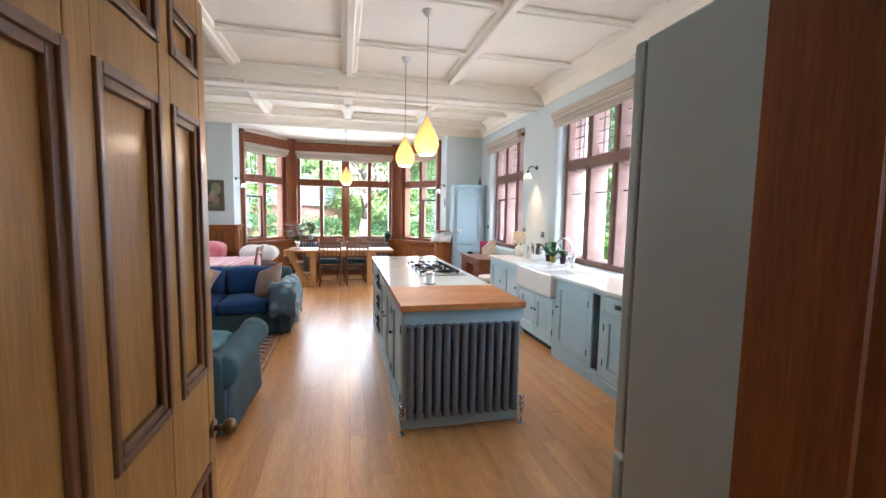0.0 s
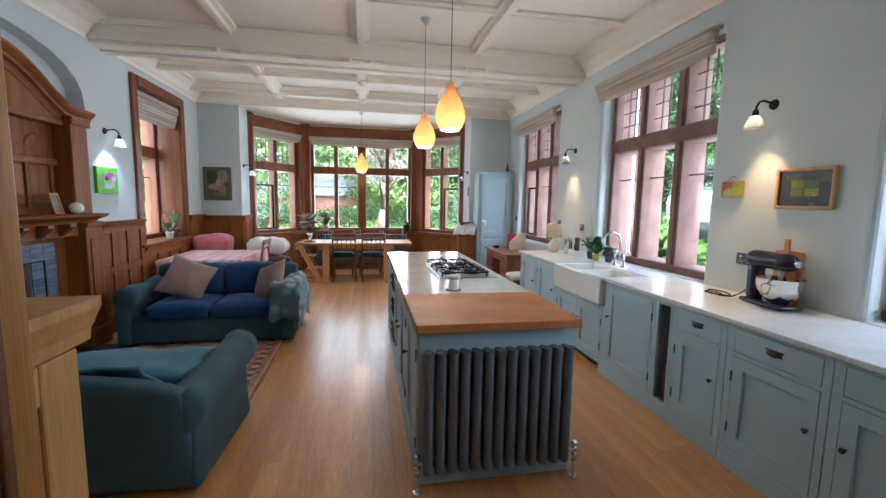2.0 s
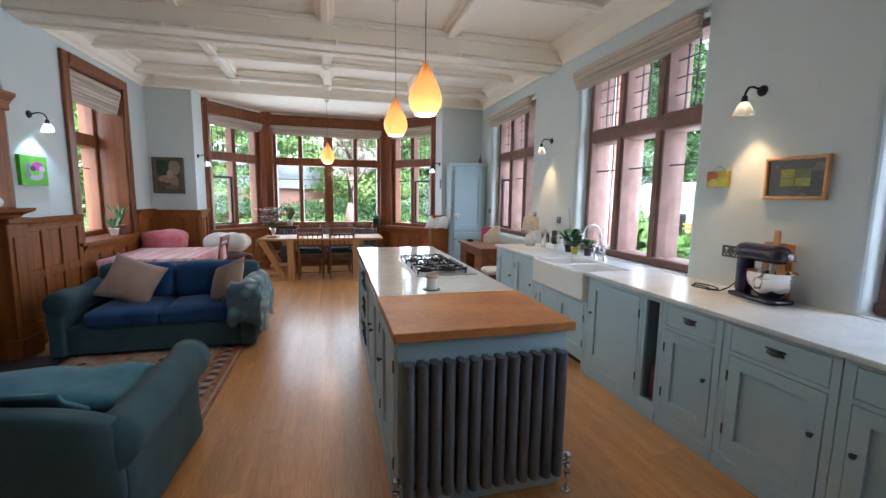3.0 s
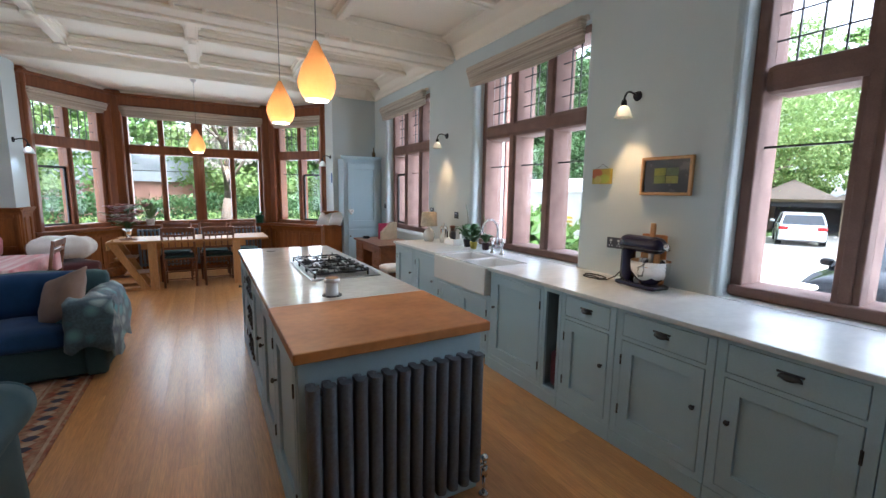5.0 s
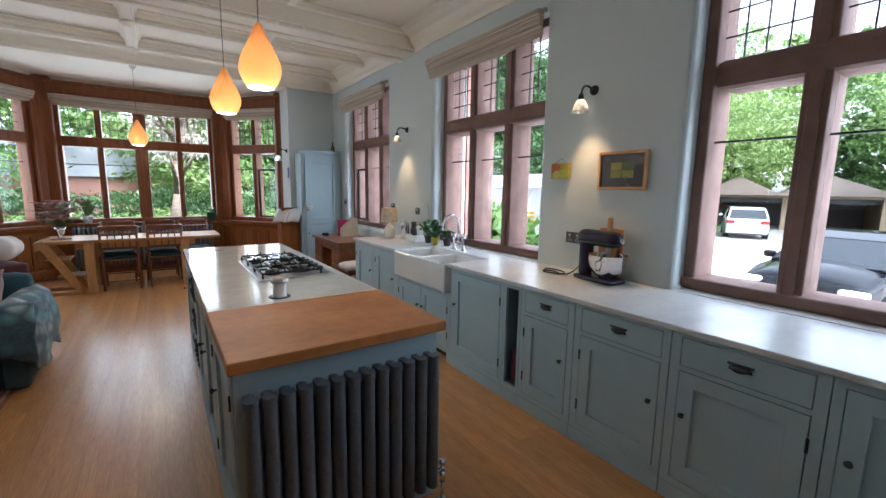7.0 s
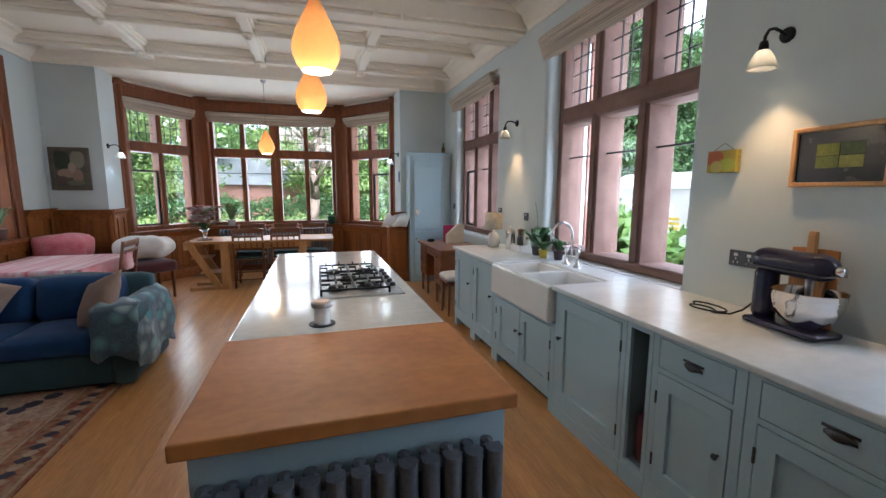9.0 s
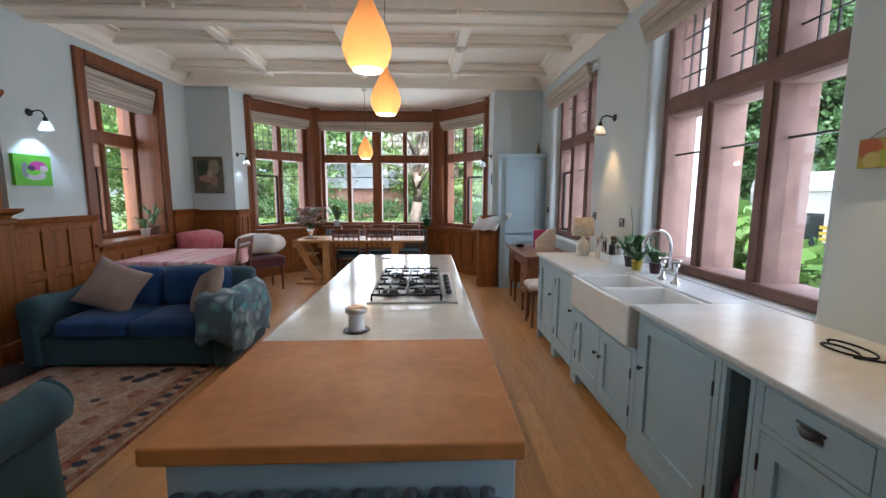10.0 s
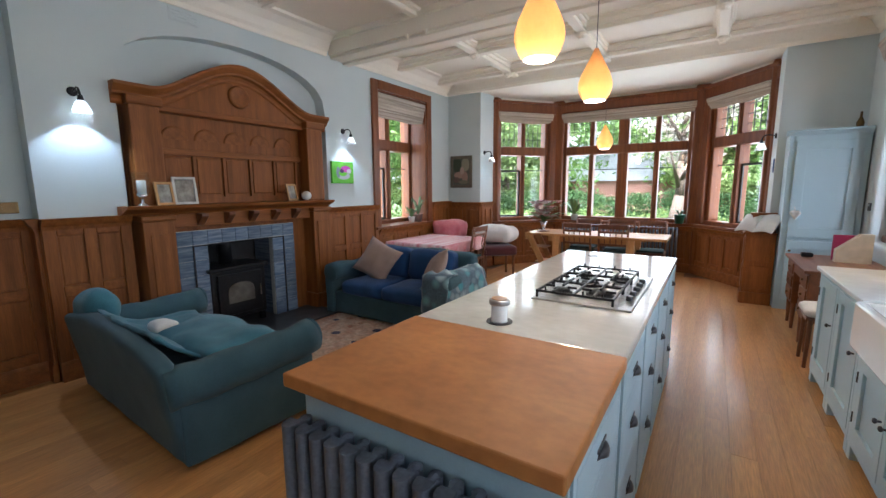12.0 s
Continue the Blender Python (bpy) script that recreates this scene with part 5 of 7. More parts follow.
for k in range(4):
    part("slat", box(XL + 0.008, XL + 0.016, 4.29, 4.53, 3.06 + 0.026 * k, 3.075 + 0.026 * k), WALL, vent)
sw = thing("light_switch", "brass light switch above the wainscot", "switch")
part("plate", box(-2.749, -2.740, 3.0, 3.15, 1.345, 1.43), BRASS, sw, bevel=0.003)
part("toggle", box(-2.74, -2.73, 3.06, 3.075, 1.375, 1.40), BRASS, sw)


# ---------- pictures ----------
def canvas_mat(name, ground, blobs):
    """Paint laid in soft rounded patches on a ground colour."""
    m = surface(name, ground, 0.6, 0, tuple(c * 0.7 for c in ground), 9, bump=0.3, bump_scale=60, amount=0.3)
    n, l = m.node_tree.nodes, m.node_tree.links
    b = n["Principled BSDF"]
    src = b.inputs["Base Color"].links[0].from_socket
    co = n.new("ShaderNodeTexCoord")
    for (u, v, ru, rv), colour in blobs:
        mp = n.new("ShaderNodeMapping")
        mp.inputs["Location"].default_value = (0, -u / ru, -v / rv)
        mp.inputs["Scale"].default_value = (0, 1 / ru, 1 / rv)
        l.new(co.outputs["Object"], mp.inputs["Vector"])
        g = n.new("ShaderNodeTexGradient")
        g.gradient_type = 'SPHERICAL'
        l.new(mp.outputs[0], g.inputs["Vector"])
        k = n.new("ShaderNodeMapRange")
        k.inputs["From Min"].default_value, k.inputs["From Max"].default_value = 0.05, 0.2
        l.new(g.outputs[1], k.inputs["Value"])
        mix = n.new("ShaderNodeMix")
        mix.data_type = 'RGBA'
        mix.inputs["B"].default_value = (*colour, 1)
        l.new(k.outputs[0], mix.inputs["Factor"])
        l.new(src, mix.inputs["A"])
        src = mix.outputs["Result"]
    l.new(src, b.inputs["Base Color"])
    return m


GREENART = canvas_mat("green_canvas", (0.16, 0.55, 0.03), [((0.01, -0.045, 0.13, 0.055), (0.46, 0.45, 0.50)), ((-0.085, 0.0, 0.04, 0.085), (0.20, 0.22, 0.26)), ((0.0, -0.005, 0.085, 0.05), (0.16, 0.55, 0.03)), ((0.05, 0.045, 0.105, 0.05), (0.46, 0.05, 0.33)), ((0.11, 0.02, 0.05, 0.035), (0.50, 0.44, 0.52)), ((-0.02, 0.02, 0.045, 0.03), (0.07, 0.02, 0.10))])
solo("green_painting", box(XL + 0.001, XL + 0.035, -0.19, 0.19, -0.145, 0.145), GREENART, "bright green unframed canvas with a curled petal shape", "painting", at=(0, 6.305, 1.73))
PORTRAIT = canvas_mat("muted_painting", (0.09, 0.10, 0.075), [((0.09, 0.13, 0.10, 0.14), (0.26, 0.25, 0.18)), ((-0.09, 0.12, 0.11, 0.15), (0.035, 0.055, 0.03)), ((-0.04, -0.06, 0.13, 0.07), (0.34, 0.22, 0.17)), ((0.08, -0.10, 0.07, 0.12), (0.30, 0.19, 0.15)), ((0.02, 0.02, 0.05, 0.08), (0.40, 0.30, 0.24)), ((-0.10, -0.15, 0.08, 0.06), (0.12, 0.08, 0.06)), ((0.05, -0.19, 0.12, 0.04), (0.16, 0.15, 0.10))])


def framed(name, m, w, h, fw, frame_mat, art, mat_inset, label, category="painting"):
    ob = new(name)
    ob.matrix_basis = m
    tagged(ob, label, category)
    part("frame", slab(rect(-w / 2, w / 2, -h / 2, h / 2), [rect(-w / 2 + fw, w / 2 - fw, -h / 2 + fw, h / 2 - fw)], 0.03, lambda u, v, q: (q, u, v)), frame_mat, ob, bevel=0.006)
    part("canvas", box(0.001, 0.014, -w / 2 + fw - 0.005, w / 2 - fw + 0.005, -h / 2 + fw - 0.005, h / 2 - fw + 0.005), art, ob)
    return ob


framed("framed_painting", pose(-2.315, YF, 1.81, 0, 0, -90), 0.46, 0.585, 0.055, surface("dull_gilt", (0.10, 0.085, 0.06), 0.5, 0.3, (0.16, 0.13, 0.09), 20, bump=0.3), PORTRAIT, 0, "muted framed painting on the bay pier")
ARTDARK = surface("dark_print", (0.03, 0.03, 0.03), 0.25, 0, (0.022, 0.022, 0.024), 10, bump=0, amount=0.2)
gp = framed("framed_print", pose(XR, 3.24, 1.68, 0, 0, 180), 0.375, 0.27, 0.022, PINEZ, ARTDARK, 0, "oak-framed dark print with a chequer of greens", "print")
cols = ((0.25, 0.28, 0.03), (0.12, 0.16, 0.05), (0.16, 0.20, 0.03), (0.30, 0.30, 0.05))
for k, (u, v) in enumerate(((-0.045, 0.03), (0.045, 0.03), (-0.045, -0.025), (0.045, -0.025))):
    part("patch", box(0.0145, 0.016, u - 0.043, u + 0.043, v - 0.026, v + 0.026), surface("green_patch", cols[k], 0.5, 0, None, 30, bump=0.1), gp)
YART = canvas_mat("yellow_canvas", (0.40, 0.33, 0.03), [((0.04, 0.02, 0.06, 0.05), (0.38, 0.10, 0.02)), ((-0.03, -0.02, 0.06, 0.04), (0.30, 0.36, 0.04)), ((0.03, -0.03, 0.04, 0.04), (0.45, 0.40, 0.10))])
ypic = thing("small_canvas", "small yellow painted canvas hung by a string", "painting", (XR - 0.02, 3.78, 1.69))
part("canvas", box(-0.012, 0.018, -0.085, 0.085, -0.06, 0.06), YART, ypic)
part("string", path_tube([(0.0, -0.06, 0.06), (0.005, 0.0, 0.10), (0.0, 0.06, 0.06)], 0.0015), IRON, ypic)


# ---------- sofas ----------
def sofa(name, W, D, arm_h, back_h, seat_m, arm_m, label, at, turn, seats=2):
    """Roll-arm sofa; u across, front at -D/2."""
    ob = thing(name, label, "sofa", at, turn)
    aw = 0.23
    part("base", soft_box(-W / 2 + 0.05, W / 2 - 0.05, -D / 2 + 0.03, D / 2 - 0.02, 0.03, 0.30, 0.03, 8), arm_m, ob, smooth=True)
    for s in (-1, 1):
        bm = soft_box(s * (W / 2 - 0.05) - 0.085, s * (W / 2 - 0.05) + 0.055, -D / 2, D / 2 - 0.03, 0.03, arm_h - 0.08, 0.03, 12, wob=0.010)
        cx = s * (W / 2 - 0.06)
        pts = [(cx, -D / 2 + 0.012 + (D - 0.08) * k / 10, arm_h - 0.105 + 0.015 * math.sin(k * 0.9)) for k in range(11)]
        path_tube(pts, 0.112, bm, 18)
        ball(pts[0], 0.112, bm, 18, (1, 0.25, 1))
        part("arm", bm, arm_m, ob, smooth=True)
    back = soft_box(-W / 2 + 0.06, W / 2 - 0.06, D / 2 - 0.20, D / 2, 0.03, back_h, 0.07, 14, wob=0.018)
    part("backrest", back, arm_m, ob, smooth=True)
    iw = (W - 2 * aw) / seats
    for k in range(seats):
        x0 = -W / 2 + aw + iw * k
        part("seat_cushion", soft_box(x0 + 0.004, x0 + iw - 0.004, -D / 2 - 0.01, D / 2 - 0.20, 0.28, 0.44, 0.055, 12, 0.025, 0.008, k + 1), seat_m, ob, smooth=True)
        part("back_cushion", soft_box(x0 + 0.004, x0 + iw - 0.004, D / 2 - 0.40, D / 2 - 0.12, 0.42, back_h + 0.02, 0.09, 12, 0.0, 0.014, k + 5, turn=Matrix.Rotation(radians(-10), 3, 'X')), seat_m, ob, smooth=True)
    for sx in (-1, 1):
        for sy in (-1, 1):
            part("foot", tube((sx * (W / 2 - 0.12), sy * (D / 2 - 0.1), 0.0), (sx * (W / 2 - 0.12), sy * (D / 2 - 0.1), 0.04), 0.025), DARKWOOD, ob)
    return ob


def cushion(at, size, rx, ry, rz, label, m):
    bm = bmesh.new()
    bmesh.ops.create_cube(bm, size=2)
    bmesh.ops.subdivide_edges(bm, edges=list(bm.edges), cuts=11, use_grid_fill=True)
    for v in bm.verts:
        p = v.co.copy()
        k = max(0.0, (1 - abs(p.x) ** 2.6) * (1 - abs(p.y) ** 2.6))
        pull = 1 - 0.09 * (1 - p.x * p.x) * abs(p.y) ** 4 - 0.09 * (1 - p.y * p.y) * abs(p.x) ** 4
        w = noise.noise(p * 2.3 + Vector(at)) * 0.05
        v.co = Vector((p.x * size / 2 * pull, p.y * size / 2 * pull, p.z * (0.006 + size * (0.17 + w) * k ** 0.55)))
    ob = solo("scatter_cushion", bm, m, label, "cushion", "scatter cushions", smooth=True)
    ob.matrix_basis = pose(*at, rx, ry, rz)
    return ob


sofa("blue_sofa", 1.68, 0.88, 0.62, 0.78, NAVY, TEAL, "dark teal roll-arm sofa with navy velvet cushions", (-1.34, 6.04, 0), 0)
cushion((-1.66, 5.94, 0.66), 0.46, 62, 24, 8, "mauve linen cushion tilted on the blue sofa", CUSHION)
cushion((-0.79, 5.88, 0.63), 0.44, 62, -20, -38, "mauve linen cushion against the sofa arm", CUSHION)
TURQ = surface("patterned_throw", (0.10, 0.18, 0.24), 0.9, 0, (0.06, 0.10, 0.15), 9, fine=60, amount=0.6, bump=0.5, bump_scale=40, sheen=0.3)
tn, tl = TURQ.node_tree.nodes, TURQ.node_tree.links
tb = tn["Principled BSDF"]
plain = tb.inputs["Base Color"].links[0].from_socket
spots = tn.new("ShaderNodeTexVoronoi")
spots.inputs["Scale"].default_value = 8.5
tco = tn.new("ShaderNodeTexCoord")
tl.new(tco.outputs["Object"], spots.inputs["Vector"])
edge = tn.new("ShaderNodeMapRange")
edge.inputs["From Min"].default_value, edge.inputs["From Max"].default_value = 0.60, 0.26
tl.new(spots.outputs["Distance"], edge.inputs["Value"])
tint = tn.new("ShaderNodeMix")
tint.data_type = 'RGBA'
tint.inputs["A"].default_value, tint.inputs["B"].default_value = (0.03, 0.28, 0.36, 1), (0.48, 0.56, 0.58, 1)
sep = tn.new("ShaderNodeSeparateColor")
tl.new(spots.outputs["Color"], sep.inputs[0])
tl.new(sep.outputs[0], tint.inputs["Factor"])
lay = tn.new("ShaderNodeMix")
lay.data_type = 'RGBA'
tl.new(edge.outputs[0], lay.inputs["Factor"])
tl.new(plain, lay.inputs["A"])
tl.new(tint.outputs["Result"], lay.inputs["B"])
tl.new(lay.outputs["Result"], tb.inputs["Base Color"])
arm_prof = [(-0.20, 0.47), (-0.15, 0.53), (-0.12, 0.60), (-0.06, 0.64), (0.02, 0.645), (0.09, 0.60), (0.125, 0.52), (0.13, 0.42), (0.14, 0.32), (0.145, 0.22), (0.15, 0.15)]
th = solo("sofa_throw", drape(arm_prof, (-0.565, 5.58, 0.0), (0.0, 0.80, 0.0), 22, 0.035, 2.0, 0.03), TURQ, "turquoise patterned throw hanging over the sofa arm", "throw", smooth=True)
thicken(th, 0.012)
fall = part("front_fall", drape([(-0.16, 0.655), (-0.06, 0.66), (0.03, 0.645), (0.055, 0.58), (0.06, 0.50), (0.065, 0.42), (0.07, 0.33), (0.075, 0.26)], (-0.73, 5.60, 0.0), (0.31, 0.0, 0.0), 12, 0.03, 3.0, 0.03), TURQ, th, smooth=True)
thicken(fall, 0.012)


def slump_sofa(W, D, label, at, turn):
    """Low worn sofa: a thin back that leans out under a bowed top line, and fat rolled arms rising to the front."""
    ob = thing("teal_sofa", label, "sofa", at, turn)
    part("base", soft_box(-W / 2 + 0.06, W / 2 - 0.06, -D / 2 + 0.04, D / 2 - 0.03, 0.03, 0.30, 0.03, 8), TEAL, ob, smooth=True)
    back = soft_box(-W / 2 + 0.02, W / 2 - 0.02, D / 2 - 0.12, D / 2, 0.03, 0.70, 0.045, 18, wob=0.008)
    for v in back.verts:
        f = max(0.0, v.co.z / 0.70)
        v.co.z = 0.03 + (v.co.z - 0.03) * (1.0 - 0.15 * min(1.0, abs(v.co.x) / (W / 2)) ** 2.4)
        v.co.y += 0.09 * f ** 1.3
    part("backrest", back, TEAL, ob, smooth=True)
    for s in (-1, 1):
        cx = s * (W / 2 - 0.075)
        side = soft_box(cx - 0.06, cx + 0.06, -D / 2 + 0.02, D / 2 - 0.01, 0.03, 0.50, 0.025, 12, wob=0.006)
        for v in side.verts:
            v.co.x += s * 0.05 * max(0.0, 0.5 - v.co.z)
        part("arm_panel", side, TEAL, ob, smooth=True)
        pts = [(cx + s * 0.015, D / 2 + 0.04 - (D + 0.05) * k / 12, 0.475 + 0.035 * (k / 12) ** 2 + 0.006 * math.sin(1.7 * k)) for k in range(13)]
        roll = path_tube(pts, 0.115, None, 20)
        ball(pts[-1], 0.115, roll, 20, (1, 0.3, 1))
        for v in roll.verts:
            v.co += noise.noise_vector(v.co * 6) * 0.008
        part("arm_roll", roll, TEAL, ob, smooth=True)
    iw = (W - 0.36) / 2
    for k in range(2):
        x0 = -W / 2 + 0.18 + iw * k
        part("seat_cushion", soft_box(x0 + 0.003, x0 + iw - 0.003, -D / 2 - 0.01, D / 2 - 0.14, 0.28, 0.43, 0.055, 12, 0.03, 0.010, k + 2), TEAL, ob, smooth=True)
    for sx in (-1, 1):
        for sy in (-1, 1):
            part("foot", tube((sx * (W / 2 - 0.12), sy * (D / 2 - 0.1), 0.0), (sx * (W / 2 - 0.12), sy * (D / 2 - 0.1), 0.04), 0.025), DARKWOOD, ob)
    return ob


slump_sofa(1.74, 0.86, "worn teal roll-arm sofa with a blanket over its seat", (-1.43, 3.665, 0), 177)
tp = [(-0.40, 0.40), (-0.39, 0.46), (-0.28, 0.475), (-0.12, 0.475), (0.02, 0.48), (0.12, 0.52), (0.20, 0.58), (0.27, 0.64), (0.315, 0.685), (0.345, 0.70)]
tt = solo("teal_throw", drape(tp, (-2.10, 3.62, 0.0), (1.28, -0.05, 0.0), 26, 0.035, 5.0, 0.0), TEALTHROW, "rumpled bright teal blanket thrown over the sofa", "throw", smooth=True)
thicken(tt, 0.018)
solo("folded_throw", soft_box(-1.50, -0.72, 3.44, 3.92, 0.47, 0.57, 0.05, 14, 0.03, 0.035, 8.0), TEALTHROW, "crumpled end of a teal blanket on the sofa seat", "throw", smooth=True)
solo("scatter_cushion", soft_box(-2.20, -1.80, 3.22, 3.42, 0.56, 0.80, 0.10, 12, 0.02, 0.02, 4.0), TEALTHROW, "plump teal cushion on the sofa back", "cushion", "scatter cushions", smooth=True)
solo("white_cloth", soft_box(-1.60, -1.42, 3.46, 3.60, 0.545, 0.60, 0.025, 8, 0.02, 0.03, 3), WHITEFAB, "crumpled white cloth on the teal blanket", "cloth", smooth=True)

# rug
RUG = surface("red_rug", (0.44, 0.24, 0.155), 0.95, 0, (0.56, 0.44, 0.33), 7, (1, 1, 1), 34, 0.8, 0.5, bump_scale=300)
RUGB = surface("rug_border", (0.30, 0.07, 0.04), 0.95, 0, (0.42, 0.30, 0.20), 16, (1, 1, 1), 40, 0.8, 0.5, bump_scale=300)
rug = thing("persian_rug", "faded red patterned wool rug with a border", "rug")
part("field", box(-2.0, -0.86, 3.98, 6.20, 0.001, 0.012), RUG, rug)
part("border", slab(rect(-2.26, -0.60, 3.74, 6.46), [rect(-2.0, -0.86, 3.98, 6.20)], 0.011, lambda u, v, w: (u, v, w + 0.001)), RUGB, rug)
PALE = surface("rug_cream", (0.55, 0.43, 0.32), 0.95, 0, (0.40, 0.26, 0.18), 20, bump=0.4, bump_scale=300)
NAVYW = surface("rug_navy", (0.06, 0.06, 0.10), 0.95, 0, None, 20, bump=0.4, bump_scale=300)
for (a, b, c, d) in ((-2.24, -0.62, 3.77, 3.79), (-2.24, -0.62, 6.41, 6.43), (-2.24, -2.22, 3.79, 6.41), (-0.64, -0.62, 3.79, 6.41), (-2.03, -0.83, 3.95, 3.97), (-2.03, -2.01, 3.97, 6.2), (-0.85, -0.83, 3.97, 6.2)):
    part("stripe", box(a, b, c, d, 0.012, 0.0135), PALE, rug)
rr = random.Random(5)
for k in range(60):
    x, y = rr.uniform(-1.9, -0.95), rr.uniform(4.1, 6.1)
    part("flower", lathe([(0, 0.0015), (rr.uniform(0.025, 0.06), 0.0012)], at=(x, y, 0.0125), n=7), (PALE, NAVYW, RUGB)[k % 3], rug)
for k in range(34):
    y = 4.0 + 0.066 * k
    for x in (-0.73, -2.13):
        part("motif", lathe([(0, 0.0015), (0.045, 0.0012)], at=(x, y, 0.0125), n=4), (PALE, NAVYW)[k % 2], rug)


# ---------- doorway ----------
door = thing("panelled_door", "tall oak door with moulded panels, standing open", "door", (-0.295, 0.74, 0.0), 90.0)
DH, DT = 2.20, 0.05
zr = [(0.02, 0.24), (0.72, 1.03), (1.83, 1.955), (2.10, 2.20)]
us = [(0.0, 0.07), (0.35, 0.425), (0.705, 0.77), (0.99, 1.05)]
fr = bmesh.new()
for a, b in us:
    box(a, b, -DT / 2, DT / 2, 0.01, DH, fr)
part("stile", fr, DOORWOOD, door, bevel=0.004)
rl = bmesh.new()
pan = []
for (a0, a1), (b0, b1) in zip(us, us[1:]):
    for z0, z1 in zr:
        box(a1, b0, -DT / 2 + 0.001, DT / 2 - 0.001, z0, z1, rl)
    for (z0, z1), (z2, z3) in zip(zr, zr[1:]):
        pan.append((a1, b0, z1, z2))
part("rail", rl, DOORWOOD, door, bevel=0.004)
for a, b, z0, z1 in pan:
    p = part("panel", box(a, b, -0.008, 0.008, z0, z1), DOORWOOD, door)
    mo = bmesh.new()
    for s in (-1, 1):
        w0, w1 = (0.008, 0.032) if s > 0 else (-0.032, -0.008)
        for k, e in ((0, 0.022), (1, 0.042)):
            d = 0.009 * k
            box(a, a + e, w0 + (d if s < 0 else 0), w1 - (d if s > 0 else 0), z0, z1, mo)
            box(b - e, b, w0 + (d if s < 0 else 0), w1 - (d if s > 0 else 0), z0, z1, mo)
            box(a + e, b - e, w0 + (d if s < 0 else 0), w1 - (d if s > 0 else 0), z0, z0 + e, mo)
            box(a + e, b - e, w0 + (d if s < 0 else 0), w1 - (d if s > 0 else 0), z1 - e, z1, mo)
    part("moulding", mo, DOORDARK, p, "dark moulded bead", bevel=0.004)
for s in (-1, 1):
    kn = tube((1.018, s * 0.025, 0.82), (1.018, s * 0.032, 0.82), 0.03, n=18)
    tube((1.018, s * 0.03, 0.82), (1.018, s * 0.06, 0.82), 0.010, bm=kn, n=12)
    ball((1.018, s * 0.078, 0.82), 0.028, kn, 16, (1, 0.85, 1))
    part("door_knob", kn, BRASS, door, "aged brass knob", smooth=True)
lin = thing("door_lining", "dark oak lining of the doorway", "door frame", kind="structure")
part("jamb", box(DOOR[0] - 0.0, DOOR[0] + 0.02, 0.40, 0.87, 0, DOOR[2]), CASING, lin)
part("jamb", box(DOOR[1] - 0.02, DOOR[1], 0.40, 0.895, 0, DOOR[2]), PANEL, lin)
part("jamb_moulding", box(DOOR[1] - 0.045, DOOR[1] - 0.02, 0.62, 0.70, 0, DOOR[2] - 0.02), PANEL, lin, bevel=0.012)
part("jamb_moulding", box(DOOR[1] - 0.035, DOOR[1] - 0.02, 0.42, 0.52, 0, DOOR[2] - 0.02), PANEL, lin, bevel=0.012)
part("head", box(DOOR[0], DOOR[1], 0.40, 0.895, DOOR[2] - 0.02, DOOR[2]), CASING, lin)
part("casing", box(DOOR[0] - 0.14, DOOR[0], YD, YD + 0.03, 0, DOOR[2] + 0.14), CASING, lin, bevel=0.008)
part("casing", box(DOOR[0], DOOR[1], YD, YD + 0.03, DOOR[2], DOOR[2] + 0.14), CASING, lin, bevel=0.008)

# oak cabinet behind the door
cabt = thing("oak_sideboard", "pale oak panelled cabinet behind the door", "cabinet", (0.06, -0.12, 0.0))
part("carcass", box(-1.45, -0.475, 1.22, 2.22, 0.0, 1.20), PALEOAK, cabt)
part("top", sweep([(0, 0), (0.022, 0.0), (0.026, 0.03), (0.034, 0.045), (0.044, 0.07), (0.052, 0.085), (0.052, 0.11), (0, 0.11)], (-0.475, 1.18, 1.195), (-0.475, 2.265, 1.195), (1, 0, 0)), PALEOAK, cabt)
part("top_board", box(-1.5, -0.475, 1.18, 2.265, 1.195, 1.305), PALEOAK, cabt, bevel=0.004)
for y0, y1 in ((1.22, 1.30), (1.66, 1.76), (2.10, 2.22)):
    part("stile", box(-0.475, -0.455, y0, y1, 0.0, 1.19), PALEOAK, cabt, bevel=0.006)
for z0, z1 in ((0.0, 0.16), (0.52, 0.60), (1.10, 1.19)):
    part("rail", box(-0.475, -0.456, 1.30, 1.66, z0, z1), PALEOAK, cabt, bevel=0.005)
    part("rail", box(-0.475, -0.456, 1.76, 2.10, z0, z1), PALEOAK, cabt, bevel=0.005)
for y0, y1 in ((1.32, 1.64), (1.78, 2.08)):
    for z0, z1 in ((0.18, 0.50), (0.62, 1.08)):
        part("panel", box(-0.475, -0.466, y0 + 0.03, y1 - 0.03, z0 + 0.03, z1 - 0.03), PALEOAK, cabt, bevel=0.005)


# ---------- bay and dining end ----------
tab = thing("dining_table", "long pine dining table with square legs", "table")
TX0, TX1, TY0, TY1 = -0.96, 1.16, 8.95, 9.72
for k in range(5):
    w = (TY1 - TY0) / 5
    part("top_board", box(TX0, TX1, TY0 + w * k + 0.0006, TY0 + w * (k + 1) - 0.0006, 0.715, 0.755), PINE, tab, bevel=0.003)
part("apron", box(TX0 + 0.35, TX1 - 0.35, TY0 + 0.07, TY0 + 0.095, 0.62, 0.715), PINE, tab)
part("apron", box(TX0 + 0.35, TX1 - 0.35, TY1 - 0.095, TY1 - 0.07, 0.62, 0.715), PINE, tab)
for x in (-0.47, 0.67):
    for y in (TY0 + 0.03, TY1 - 0.13):
        part("leg", box(x - 0.055, x + 0.055, y, y + 0.10, 0, 0.715), PINEZ, tab, bevel=0.004)


